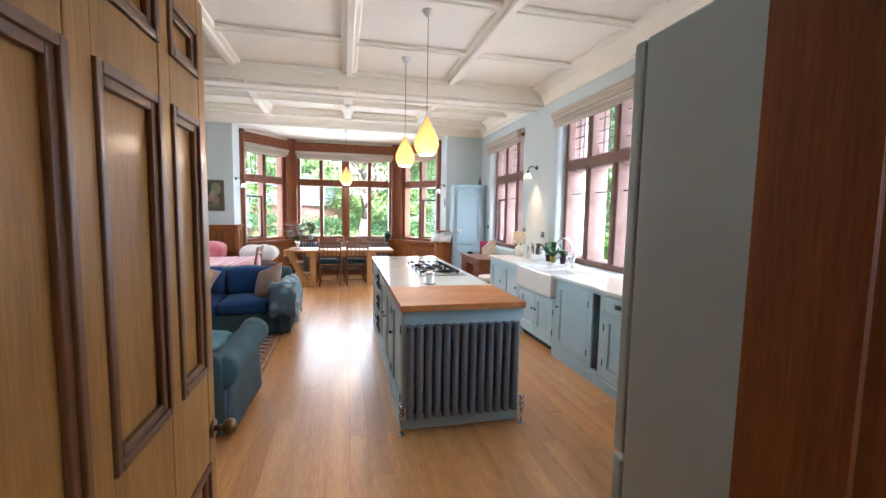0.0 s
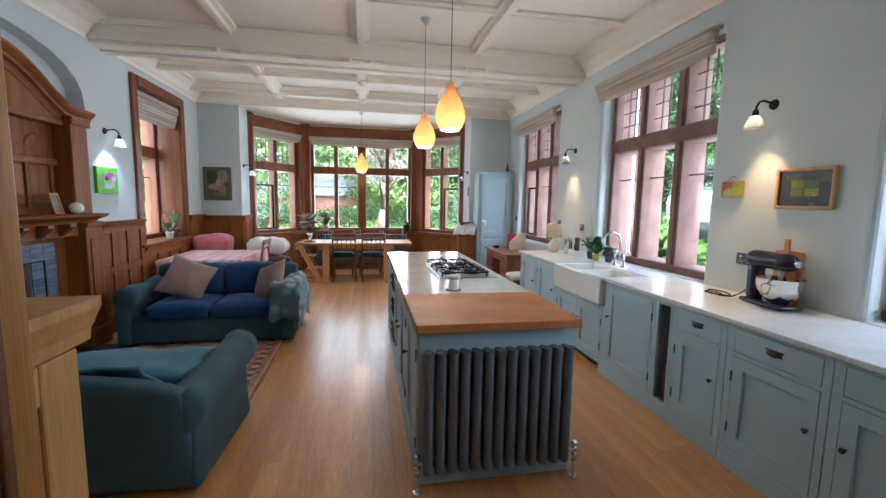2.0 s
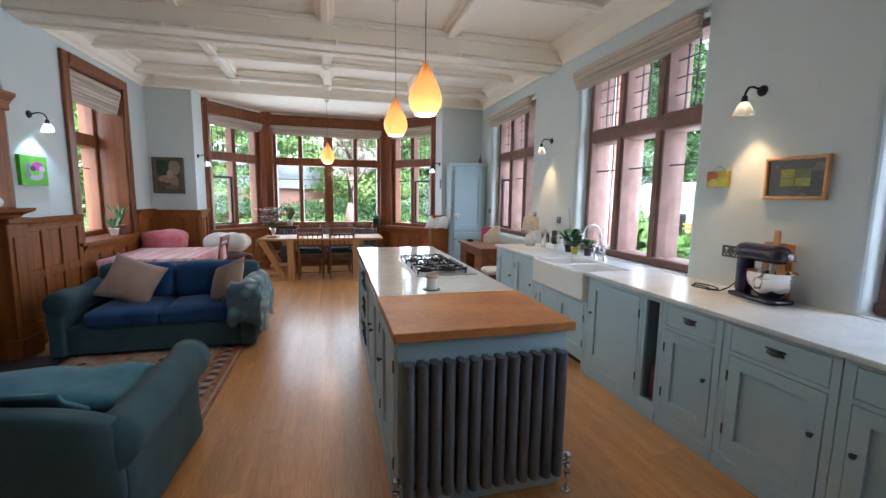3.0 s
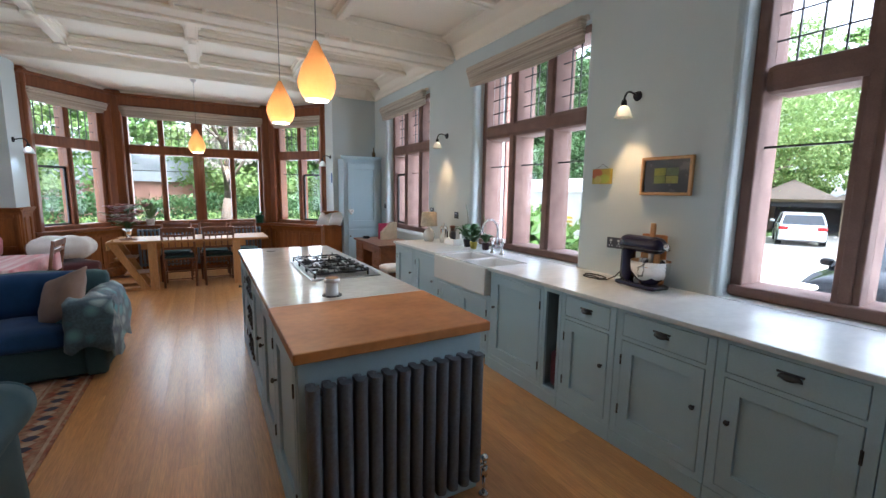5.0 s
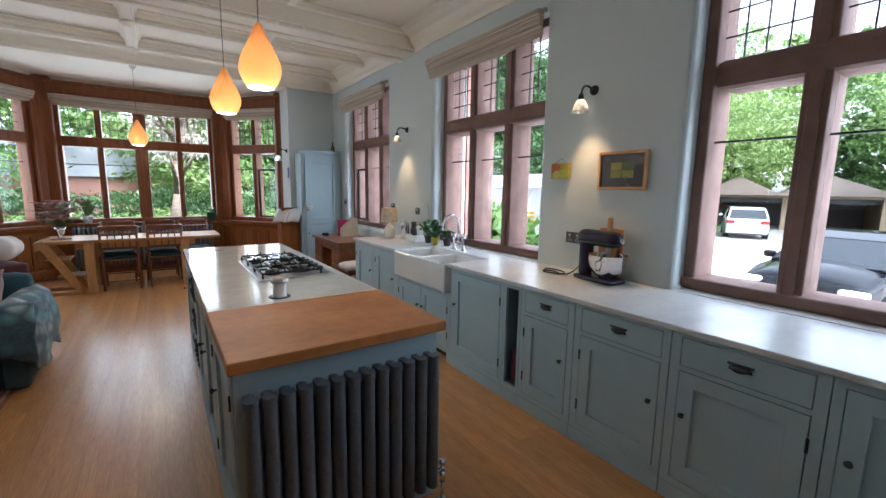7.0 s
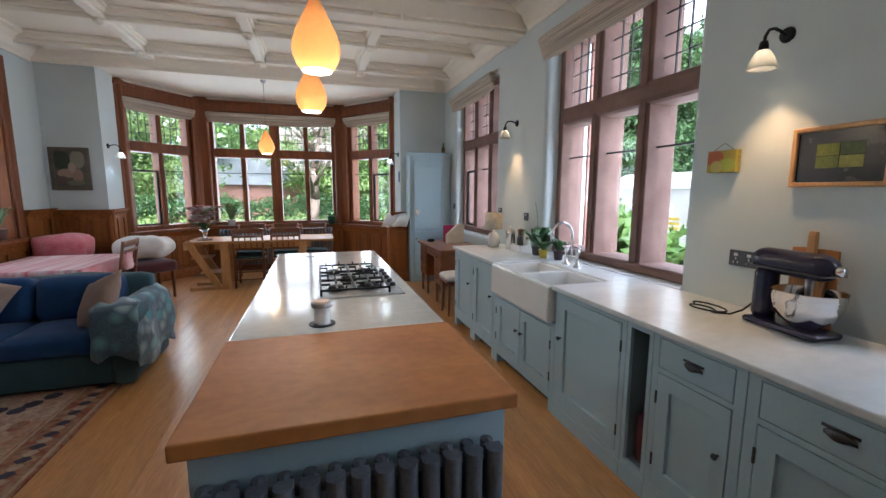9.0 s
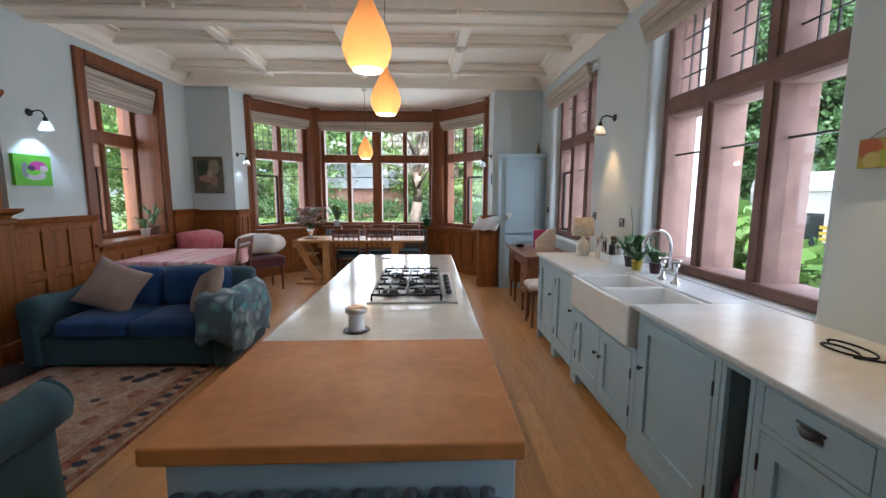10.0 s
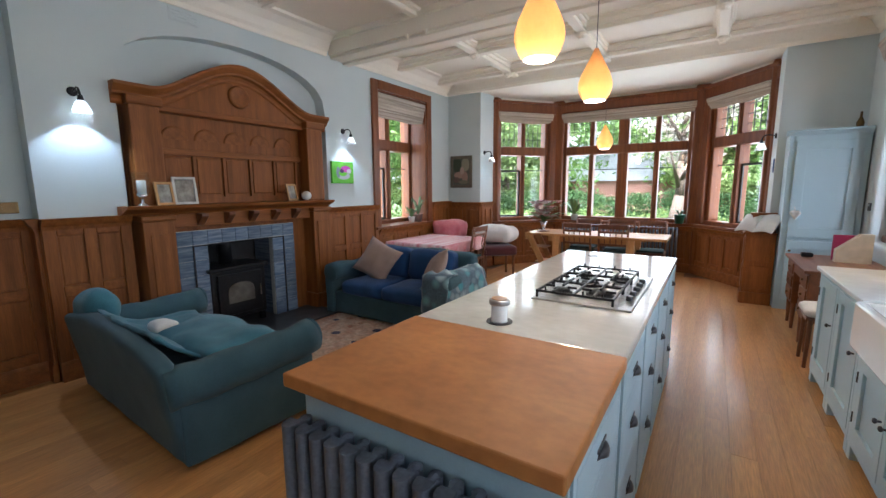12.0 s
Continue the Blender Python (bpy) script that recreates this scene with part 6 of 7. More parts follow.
def dining_chair(at, turn, label):
    """Ladder chair: back faces -y in its own axes, spindles between two rails."""
    ob = thing("dining_chair", label, "chair", at, turn, "chairs round the table")
    w, d = 0.42, 0.40
    for s in (-1, 1):
        part("back_leg", path_tube([(s * w / 2, 0, 0.0), (s * w / 2, 0.015, 0.44), (s * w / 2, -0.02, 0.70), (s * w / 2, -0.06, 0.94)], 0.017, n=8), DARKWOOD, ob, smooth=True)
        part("front_leg", tube((s * w / 2, d, 0.0), (s * w / 2, d, 0.43), 0.015, 0.018), DARKWOOD, ob, smooth=True)
        part("side_stretcher", tube((s * w / 2, 0.01, 0.20), (s * w / 2, d, 0.20), 0.009), DARKWOOD, ob)
    for z in (0.13, 0.25):
        part("back_stretcher", tube((-w / 2, 0.005, z), (w / 2, 0.005, z), 0.009), DARKWOOD, ob)
    part("front_stretcher", tube((-w / 2, d, 0.22), (w / 2, d, 0.22), 0.009), DARKWOOD, ob)
    part("seat", soft_box(-w / 2 - 0.01, w / 2 + 0.01, -0.005, d + 0.02, 0.425, 0.455, 0.012, 6), DARKWOOD, ob)
    part("seat_pad", soft_box(-w / 2 + 0.01, w / 2 - 0.01, 0.03, d + 0.01, 0.455, 0.49, 0.015, 8, 0.012), NAVYPAD, ob, "dark green seat pad", smooth=True)
    part("top_rail", box(-w / 2, w / 2, -0.072, -0.048, 0.87, 0.94), DARKWOOD, ob, bevel=0.006)
    part("mid_rail", box(-w / 2, w / 2, -0.055, -0.035, 0.80, 0.835), DARKWOOD, ob, bevel=0.004)
    part("low_rail", box(-w / 2, w / 2, -0.015, 0.005, 0.60, 0.635), DARKWOOD, ob, bevel=0.004)
    for k in range(4):
        x = -w / 2 + w * (k + 1) / 5
        part("spindle", tube((x, -0.005, 0.63), (x, -0.045, 0.805), 0.008), DARKWOOD, ob)
    return ob


NAVYPAD = surface("green_seat_pad", (0.02, 0.055, 0.05), 0.9, 0, None, 20, bump=0.3)
first = dining_chair((-0.13, 9.02, 0), 0, "dark wooden spindle-back dining chair with a green pad")
copy_thing(first, pose(0.42, 9.02, 0, 0, 0, 2))
for x in (-0.2, 0.36, 0.85):
    copy_thing(first, pose(x, 9.98, 0, 0, 0, 180 + 4 * x))

hc = thing("high_chair", "slanted pine high chair drawn up at the table end", "high chair", (-0.74, 9.02, 0), 0)
for y in (-0.02, 0.38):
    part("side", slab([(-0.28, 0.74), (-0.19, 0.78), (0.20, 0.04), (0.10, 0.04)], [], 0.03, lambda u, v, w, y=y: (u, y + w, v)), PINEZ, hc, bevel=0.005)
    part("runner", box(-0.24, 0.26, y, y + 0.03, 0.0, 0.05), PINEZ, hc, bevel=0.006)
part("seat_board", box(-0.20, 0.06, 0.01, 0.38, 0.48, 0.50), PINE, hc, bevel=0.004)
part("foot_board", box(-0.10, 0.22, 0.01, 0.38, 0.24, 0.26), PINE, hc, bevel=0.004)
part("back_board", box(-0.29, -0.265, 0.01, 0.38, 0.62, 0.74), PINEZ, hc, bevel=0.004)

vase = thing("flower_vase", "silvery vase of mixed garden flowers on a dark mat", "vase", (-0.78, 9.25, 0.755))
part("mat", lathe([(0, 0), (0.11, 0), (0.11, 0.012), (0, 0.012)]), DARKWOOD, vase)
part("vase_body", lathe([(0, 0.012), (0.05, 0.012), (0.03, 0.04), (0.045, 0.11), (0.065, 0.17), (0.055, 0.17), (0, 0.12)]), CHROME, vase, smooth=True)
rg = random.Random(11)
PINKF = surface("dusky_petal", (0.40, 0.18, 0.20), 0.8, 0, (0.55, 0.34, 0.33), 25, bump=0.3)
for k in range(56):
    a, r, h = rg.uniform(0, 6.28), rg.uniform(0.03, 0.24), rg.uniform(0.22, 0.50)
    p = (r * math.cos(a), r * math.sin(a), h)
    part("stem", path_tube([(0, 0, 0.15), (p[0] * 0.4, p[1] * 0.4, 0.15 + (h - 0.15) * 0.7), p], 0.0025, n=5), LEAFDARK, vase)
    if k % 2:
        bm = bmesh.new()
        for q in range(6):
            strap_leaf(p, q * 1.05 + k, 0.115, 0.075, 0.04, bm)
        part("flower", bm, PINKF if k % 3 else WHITEFAB, vase)
    else:
        part("leaf", strap_leaf(p, a, 0.20, 0.07, 0.03, bmesh.new()), LEAFPALE, vase)

br = thing("bay_radiator", "long low dark column radiator under the bay window", "radiator")
for k in range(34):
    x = -0.80 + 0.06 * k
    part("column", soft_box(x - 0.019, x + 0.019, 10.44, 10.56, 0.12, 0.81, 0.018, 3), RADIRON, br, smooth=True)
part("top_pipe", tube((-0.82, 10.50, 0.78), (1.2, 10.50, 0.78), 0.02), RADIRON, br)
part("low_pipe", tube((-0.82, 10.50, 0.16), (1.2, 10.50, 0.16), 0.02), RADIRON, br)
for x in (-0.81, 1.19):
    part("foot", box(x - 0.02, x + 0.02, 10.46, 10.54, 0, 0.14), RADIRON, br)
GREENPOT = surface("green_glaze", (0.02, 0.10, 0.05), 0.3, 0, None, 15, bump=0, amount=0.1)
potted("pot_plant", "small plant in a dark green pot on the bay sill", (1.20, 10.60, 0.868), 0.085, 0.16, GREENPOT, 6, 0.14, 0.04, 0.12, LEAFDARK)
potted("pot_plant", "bright broad-leaved plant on the bay sill", (-0.62, 10.58, 0.868), 0.07, 0.12, CERAMIC, 11, 0.30, 0.10, 0.26, LEAFPALE)

# boxed pier beside the cupboard, with a sloping rest for the open book
pier = thing("pier_cabinet", "oak boxed pier with a moulded top beside the cupboard", "panelling", kind="structure")
part("box", box(2.06, 2.37, 8.80, 9.048, 0.0, 0.90), PANEL, pier, bevel=0.006)
part("cap", box(2.03, 2.375, 8.77, 9.048, 0.90, 0.93), PANELH, pier, bevel=0.012)
part("upstand", box(2.12, 2.37, 8.96, 9.048, 0.93, 1.14), PANEL, pier, bevel=0.006)
part("upstand_cap", box(2.10, 2.375, 8.94, 9.048, 1.14, 1.17), PANELH, pier, bevel=0.008)
part("plinth", box(2.04, 2.372, 8.78, 9.048, 0.0, 0.15), PANEL, pier, bevel=0.008)
for z0, z1 in ((0.20, 0.50), (0.56, 0.86)):
    part("panel", box(2.048, 2.06, 8.84, 9.01, z0, z1), PANEL, pier, bevel=0.006)
    part("panel", box(2.10, 2.33, 8.788, 8.80, z0, z1), PANEL, pier, bevel=0.006)
bk = thing("open_book", "open music book propped on a sloping stand", "book", (2.19, 8.86, 0.84), -32)
PAPER = surface("printed_page", (0.72, 0.71, 0.68), 0.7, 0, (0.62, 0.61, 0.60), 30, (1, 1, 8), bump=0.05, amount=0.25)
for s in (-1, 1):
    pg = bmesh.new()
    rows = []
    for k in range(6):
        f = k / 5
        rows.append([pg.verts.new((s * 0.215 * f, -0.14 + 0.016 * math.sin(math.pi * f), 0.10 + 0.02 * math.sin(math.pi * f))), pg.verts.new((s * 0.215 * f, 0.10 + 0.016 * math.sin(math.pi * f), 0.30 + 0.02 * math.sin(math.pi * f)))])
    for p, q in zip(rows, rows[1:]):
        pg.faces.new((p[0], p[1], q[1], q[0]))
    thicken(part("page", pg, PAPER, bk, smooth=True), 0.012)
part("stand", slab([(-0.12, 0.09), (0.06, 0.09), (0.06, 0.235), (-0.12, 0.092)], [], 0.2, lambda u, v, w: (-0.1 + w, u + 0.005, v)), PANEL, bk)
solo("hanging_ornament", soft_box(2.285, 2.299, 9.10, 9.16, 1.68, 1.86, 0.01, 4), NAVY, "small blue ornament hanging on the pier", "ornament")

# desk
dk = thing("kneehole_desk", "dark wooden pedestal desk against the window wall", "desk")
part("top", box(2.40, 3.06, 7.03, 8.22, 0.735, 0.765), DARKDESK := wood("desk_wood", (0.24, 0.083, 0.026), (0.15, 0.05, 0.015), "y", 0.4, 0.2), dk, bevel=0.006)
for y0, y1 in ((7.06, 7.42), (7.84, 8.19)):
    pd = part("pedestal", box(2.44, 3.04, y0, y1, 0.28, 0.735), DARKDESK, dk, bevel=0.004)
    for k in range(3):
        d = part("drawer", box(2.428, 2.44, y0 + 0.02, y1 - 0.02, 0.31 + 0.14 * k, 0.43 + 0.14 * k), DARKDESK, pd, bevel=0.004)
        part("drawer_knob", ball((2.42, (y0 + y1) / 2, 0.37 + 0.14 * k), 0.012), BRASS, d, smooth=True)
    for x in (2.47, 3.01):
        for y in (y0 + 0.03, y1 - 0.03):
            part("leg", tube((x, y, 0.0), (x, y, 0.29), 0.014, 0.024), DARKDESK, dk)
part("centre_drawer", box(2.44, 3.04, 7.42, 7.84, 0.62, 0.735), DARKDESK, dk, bevel=0.004)
st = thing("desk_stool", "small wooden stool with a white cushion by the desk", "stool", (2.55, 6.80, 0))
for sx in (-1, 1):
    for sy in (-1, 1):
        part("leg", tube((sx * 0.14, sy * 0.14, 0), (sx * 0.13, sy * 0.13, 0.42), 0.014, 0.018), DARKWOOD, st)
part("seat", soft_box(-0.17, 0.17, -0.17, 0.17, 0.41, 0.44, 0.01, 4), DARKWOOD, st)
part("cushion", soft_box(-0.18, 0.18, -0.18, 0.18, 0.44, 0.51, 0.035, 8, 0.02, 0.006), WHITEFAB, st, "white cushion", smooth=True)
CREAM = surface("cream_card", (0.66, 0.55, 0.38), 0.7, 0, None, 10, bump=0.1, amount=0.1)
mf = thing("magazine_file", "cream card magazine file on the desk", "file", (2.85, 7.72, 0.765))
part("file_box", slab([(-0.13, 0), (0.13, 0), (0.13, 0.28), (0.04, 0.28), (-0.13, 0.12)], [], 0.09, lambda u, v, w: (u, w, v)), CREAM, mf)
RED = surface("magenta_cover", (0.42, 0.02, 0.10), 0.5, 0, None, 10, bump=0.05)
solo("red_folder", box(2.72, 2.90, 7.88, 7.91, 0.765, 1.02), RED, "magenta folder standing on the desk", "folder", bevel=0.003)
ph = thing("desk_phone", "small black object on the desk top", "phone", (2.55, 8.0, 0.765))
part("body", soft_box(-0.05, 0.05, -0.04, 0.04, 0, 0.045, 0.015, 5), IRON, ph, smooth=True)

# cloth-covered table and chairs by the left window
PINKC = surface("pink_cloth", (0.60, 0.075, 0.12), 0.9, 0, (0.86, 0.74, 0.73), 2.2, (8, 0.3, 1), 60, 0.35, 0.3, bump_scale=200, sheen=0.2)
ct = thing("side_table", "low table by the window under a striped cloth", "table")
for x in (-2.38, -1.50):
    for y in (7.15, 8.15):
        part("leg", box(x - 0.03, x + 0.03, y - 0.03, y + 0.03, 0, 0.70), DARKWOOD, ct)
part("top", box(-2.46, -1.42, 7.06, 8.24, 0.68, 0.71), DARKWOOD, ct)
cloth = bmesh.new()
NU, NV = 36, 40
grid = []
for i in range(NU + 1):
    row = []
    for j in range(NV + 1):
        u, v = -1.18 + 2.36 * i / NU, -1.18 + 2.36 * j / NV
        x, y = max(-1, min(1, u)) * 0.53, max(-1, min(1, v)) * 0.60
        drop = max(abs(u) - 1, 0) * 0.9 + max(abs(v) - 1, 0) * 0.9
        z = 0.716 - drop + 0.004 * noise.noise(Vector((u * 4, v * 4, 1)))
        k = 0.02 * math.sin(14 * (u + v)) * min(1, drop * 8)
        row.append(cloth.verts.new((-1.94 + x * (1 + 0.02 * (drop > 0)) + (k if abs(u) > 1 else 0), 7.65 + y * (1 + 0.02 * (drop > 0)) + (k if abs(v) > 1 else 0), z)))
    grid.append(row)
for i in range(NU):
    for j in range(NV):
        cloth.faces.new((grid[i][j], grid[i + 1][j], grid[i + 1][j + 1], grid[i][j + 1]))
thicken(solo("tablecloth", cloth, PINKC, "pink and white striped cloth over the side table", "tablecloth", smooth=True), 0.004)
pb = solo("floor_cushion", soft_box(-2.54, -1.98, 8.34, 8.72, 0.62, 0.93, 0.09, 10, 0.03, 0.03, 4), surface("deep_pink_cloth", (0.50, 0.09, 0.12), 0.9, 0, (0.60, 0.22, 0.24), 6, bump=0.4, sheen=0.3), "deep pink padded cushion on a chest by the window", "cushion", smooth=True)
ch = thing("blanket_chest", "dark wooden chest below the far window", "chest")
part("body", box(-2.52, -1.80, 8.36, 8.90, 0.0, 0.58), DARKWOOD, ch, bevel=0.006)
part("lid", box(-2.54, -1.78, 8.34, 8.92, 0.58, 0.63), DARKWOOD, ch, bevel=0.008)
copy_thing(first, pose(-1.28, 7.75, 0, 0, 0, 90))["label"] = "dark wooden chair with a red cloth over its back"
solo("red_cloth", soft_box(-1.275, -1.225, 7.60, 7.80, 0.60, 0.80, 0.02, 8, 0.0, 0.012, 7), PINKC, "red striped cloth hanging over a chair back", "cloth", smooth=True)
ac = thing("fleece_chair", "dark red upholstered chair by the bay", "chair", (-1.42, 8.72, 0), 40)
for sx in (-1, 1):
    for sy in (-1, 1):
        part("leg", tube((sx * 0.24, sy * 0.22, 0), (sx * 0.24, sy * 0.22, 0.40), 0.018, 0.024), DARKWOOD, ac)
part("seat", soft_box(-0.30, 0.30, -0.28, 0.28, 0.38, 0.54, 0.05, 8, 0.02), surface("dark_red_velvet", (0.09, 0.015, 0.02), 0.9, 0, None, 10, bump=0.3, sheen=0.4), ac, smooth=True)
part("backrest", soft_box(-0.28, 0.28, 0.20, 0.30, 0.50, 0.80, 0.05, 8), DARKWOOD, ac, smooth=True)
solo("white_fleece", soft_box(-1.74, -1.10, 8.44, 8.98, 0.60, 0.85, 0.11, 12, 0.04, 0.03, 9), WHITEFAB, "fluffy white fleece heaped over a chair", "fleece", smooth=True)
potted("pot_plant", "spiky pale plant in a terracotta pot on the window board", (-2.68, 8.16, 0.934), 0.075, 0.13, STONE, 9, 0.20, 0.035, 0.28, LEAFPALE, 0.0)
potted("pot_plant", "trailing plant in a white pot on the window board", (-2.66, 7.94, 0.934), 0.06, 0.10, CERAMIC, 9, 0.16, 0.05, 0.14, LEAFPALE, 0.0)


# ---------- garden and drive ----------
GZ = -0.60
GRASS = surface("lawn", (0.07, 0.13, 0.025), 0.95, 0, (0.10, 0.16, 0.04), 0.6, fine=30, amount=0.6, bump=0.6)
GRAVEL = surface("pale_gravel", (0.34, 0.32, 0.285), 0.95, 0, (0.28, 0.26, 0.23), 0.5, fine=45, amount=0.5, bump=0.8)
BARK = surface("bark", (0.16, 0.12, 0.085), 0.9, 0, (0.09, 0.065, 0.045), 6, (1, 1, 0.2), 40, 0.6, 0.9)
BRICK = surface("outer_sandstone", (0.33, 0.17, 0.13), 0.9, 0, (0.26, 0.13, 0.10), 3, fine=60, amount=0.4, bump=0.4)


def leaf_material(name, colour, second):
    m = bpy.data.materials.new(name)
    m.use_nodes = True
    n, l = m.node_tree.nodes, m.node_tree.links
    b = n["Principled BSDF"]
    geo = n.new("ShaderNodeNewGeometry")
    mix = n.new("ShaderNodeMix")
    mix.data_type = 'RGBA'
    mix.inputs["A"].default_value, mix.inputs["B"].default_value = (*colour, 1), (*second, 1)
    l.new(geo.outputs["Random Per Island"], mix.inputs["Factor"])
    l.new(mix.outputs["Result"], b.inputs["Base Color"])
    b.inputs["Roughness"].default_value = 0.55
    back = n.new("ShaderNodeBsdfTranslucent")
    l.new(mix.outputs["Result"], back.inputs["Color"])
    add = n.new("ShaderNodeMixShader")
    add.inputs[0].default_value = 0.4
    l.new(b.outputs[0], add.inputs[1])
    l.new(back.outputs[0], add.inputs[2])
    l.new(add.outputs[0], n["Material Output"].inputs[0])
    return m


LEAF_A = leaf_material("leaf_bright", (0.15, 0.26, 0.06), (0.075, 0.15, 0.03))
LEAF_B = leaf_material("leaf_dark", (0.035, 0.08, 0.022), (0.06, 0.12, 0.032))
LEAF_C = leaf_material("leaf_yellow", (0.24, 0.32, 0.10), (0.12, 0.20, 0.05))


def leaf_mesh(name, centres, spread, per, size, material, seed):
    """Many small pointed leaves scattered in clumps round the centres."""
    rng = np.random.default_rng(seed)
    c = np.repeat(np.array(centres, dtype=float), per, axis=0)
    c = c + rng.normal(0, 1, c.shape) * np.array(spread)
    n = len(c)
    a = rng.normal(0, 1, (n, 3))
    a /= np.linalg.norm(a, axis=1, keepdims=True)
    b = np.cross(a, rng.normal(0, 1, (n, 3)))
    b /= np.linalg.norm(b, axis=1, keepdims=True) + 1e-9
    s = size * rng.uniform(0.6, 1.4, (n, 1))
    v = np.stack([c - a * s, c + b * s * 0.45, c + a * s, c - b * s * 0.45], axis=1).reshape(-1, 3)
    f = np.arange(4 * n).reshape(-1, 4)
    me = bpy.data.meshes.new(name)
    me.from_pydata(v.tolist(), [], f.tolist())
    me.materials.append(material)
    return new(name, me)


def tree(at, height, radius, material, label, clumps=150, per=40, leaf=0.13, low=0.25, seed=1):
    rng = random.Random(seed)
    ob = thing("tree", label, "tree", at, group="garden trees")
    tr = bmesh.new()
    top = height * 0.72
    bend = [(rng.uniform(-0.15, 0.15) * k, rng.uniform(-0.15, 0.15) * k, top * k / 5) for k in range(6)]
    for k in range(5):
        tube(bend[k], bend[k + 1], 0.03 * height * (1 - k / 6) + 0.02, 0.03 * height * (1 - (k + 1) / 6) + 0.02, tr, 10)
    for k in range(9):
        a, z = rng.uniform(0, 6.28), height * rng.uniform(0.25, 0.68)
        d = radius * rng.uniform(0.45, 0.8)
        tube((0, 0, z), (d * math.cos(a), d * math.sin(a), z + height * rng.uniform(0.08, 0.2)), 0.010 * height, 0.015, tr, 7)
    part("trunk", tr, BARK, ob, smooth=True)
    cs = []
    while len(cs) < clumps:
        p = Vector((rng.uniform(-1, 1), rng.uniform(-1, 1), rng.uniform(-1, 1)))
        if 0.35 < p.length < 1.0 and noise.noise(p * 2.2 + Vector((seed, seed, 0))) > -0.18:
            cs.append((p.x * radius, p.y * radius, height * (low + (1 - low) * (p.z + 1) / 2)))
    crown = leaf_mesh("crown", cs, (radius * 0.13, radius * 0.13, radius * 0.045), per, leaf, material, seed)
    crown.parent = ob
    return ob


def hedge(x0, x1, y0, y1, z1, material, label, clumps=220, per=34, leaf=0.06, seed=3, name="hedge"):
    rng = random.Random(seed)
    cs = []
    for _ in range(clumps):
        x, y = rng.uniform(x0, x1), rng.uniform(y0, y1)
        h = (z1 - GZ) * (0.85 + 0.2 * noise.noise(Vector((x * 0.7, y * 0.7, seed))))
        cs.append((x, y, GZ + 0.05 + h * rng.random() ** 0.6))
    ob = leaf_mesh(name, cs, (0.16, 0.16, 0.10), per, leaf, material, seed)
    return tagged(ob, label, name, kind="stuff")


solo("ground", box(-400, 400, -400, 400, GZ - 0.5, GZ), GRASS, "mown lawn running out to the trees", "ground", kind="structure")
solo("drive", slab([(4.9, -30), (46, -30), (46, 12), (24, 12.4), (13, 11.5), (10, 12.5), (6.2, 11), (4.9, 7)], [], 0.006, lambda u, v, w: (u, v, GZ + w)), GRAVEL, "pale gravel drive beside the house", "drive", kind="structure")
# Its last hole continues the added, unseen hall opening.
solo("outer_wall_right", slab(rect(HALLY, 9.3, GZ, TOP + 0.6), [rect(a, b, 0.90, 3.01) for a, b in W_Y] + [rect(-2.0, -0.3, 0.8, 2.5)], 0.06, lambda u, v, w: (3.602 + w, u, v)), BRICK, "red sandstone outer wall", "wall", kind="structure")

T = [((-6.6, 20.5, GZ), 8, 2.8, LEAF_C, 1), ((2.4, 21.5, GZ), 8, 2.4, LEAF_C, 2), ((5.4, 22, GZ), 9, 3.2, LEAF_A, 3), ((8.6, 23, GZ), 11, 4.0, LEAF_A, 4), ((-8.5, 17, GZ), 9, 3.4, LEAF_C, 5),
     ((-8.0, 10.5, GZ), 8, 3.0, LEAF_A, 6), ((-9.5, 5.5, GZ), 8, 3.2, LEAF_B, 7), ((12.5, 15.5, GZ), 8, 3.0, LEAF_B, 8), ((16.5, 17.5, GZ), 9, 3.4, LEAF_A, 9), ((21.5, 15.5, GZ), 9, 3.6, LEAF_B, 10),
     ((27.0, 20.0, GZ), 12, 4.6, LEAF_A, 11), ((33.0, 15.0, GZ), 13, 5.0, LEAF_C, 12), ((42.0, 8.0, GZ), 14, 5.0, LEAF_A, 13), ((38.0, 0.0, GZ), 13, 5.0, LEAF_B, 14), ((13.0, 24.0, GZ), 12, 4.5, LEAF_C, 15),
     ((-13.0, 24.0, GZ), 13, 5.0, LEAF_A, 16), ((20.0, 25.0, GZ), 13, 5.0, LEAF_B, 17), ((-6.2, 25.0, GZ), 12, 4.2, LEAF_A, 18), ((1.6, 24.5, GZ), 12, 3.6, LEAF_C, 19), ((6.0, 26.0, GZ), 13, 4.6, LEAF_C, 20)]
names = {LEAF_A: "bright green leafy garden tree", LEAF_B: "dense dark green garden tree", LEAF_C: "pale yellow-green leafy garden tree"}
for at, h, r, lm, sd in T:
    tree(at, h, r, lm, names[lm], 170 if h < 12 else 200, 110, 0.085 if h < 12 else 0.12, 0.10, sd)
birch = tree((0.85, 15.6, GZ), 6.5, 1.7, LEAF_C, "pale-trunked young garden tree", 70, 70, 0.06, 0.42, 41)
birch.children[0].data.materials[0] = surface("pale_bark", (0.45, 0.40, 0.33), 0.85, 0, (0.30, 0.26, 0.21), 5, (1, 1, 0.4), 40, 0.5, 0.6)
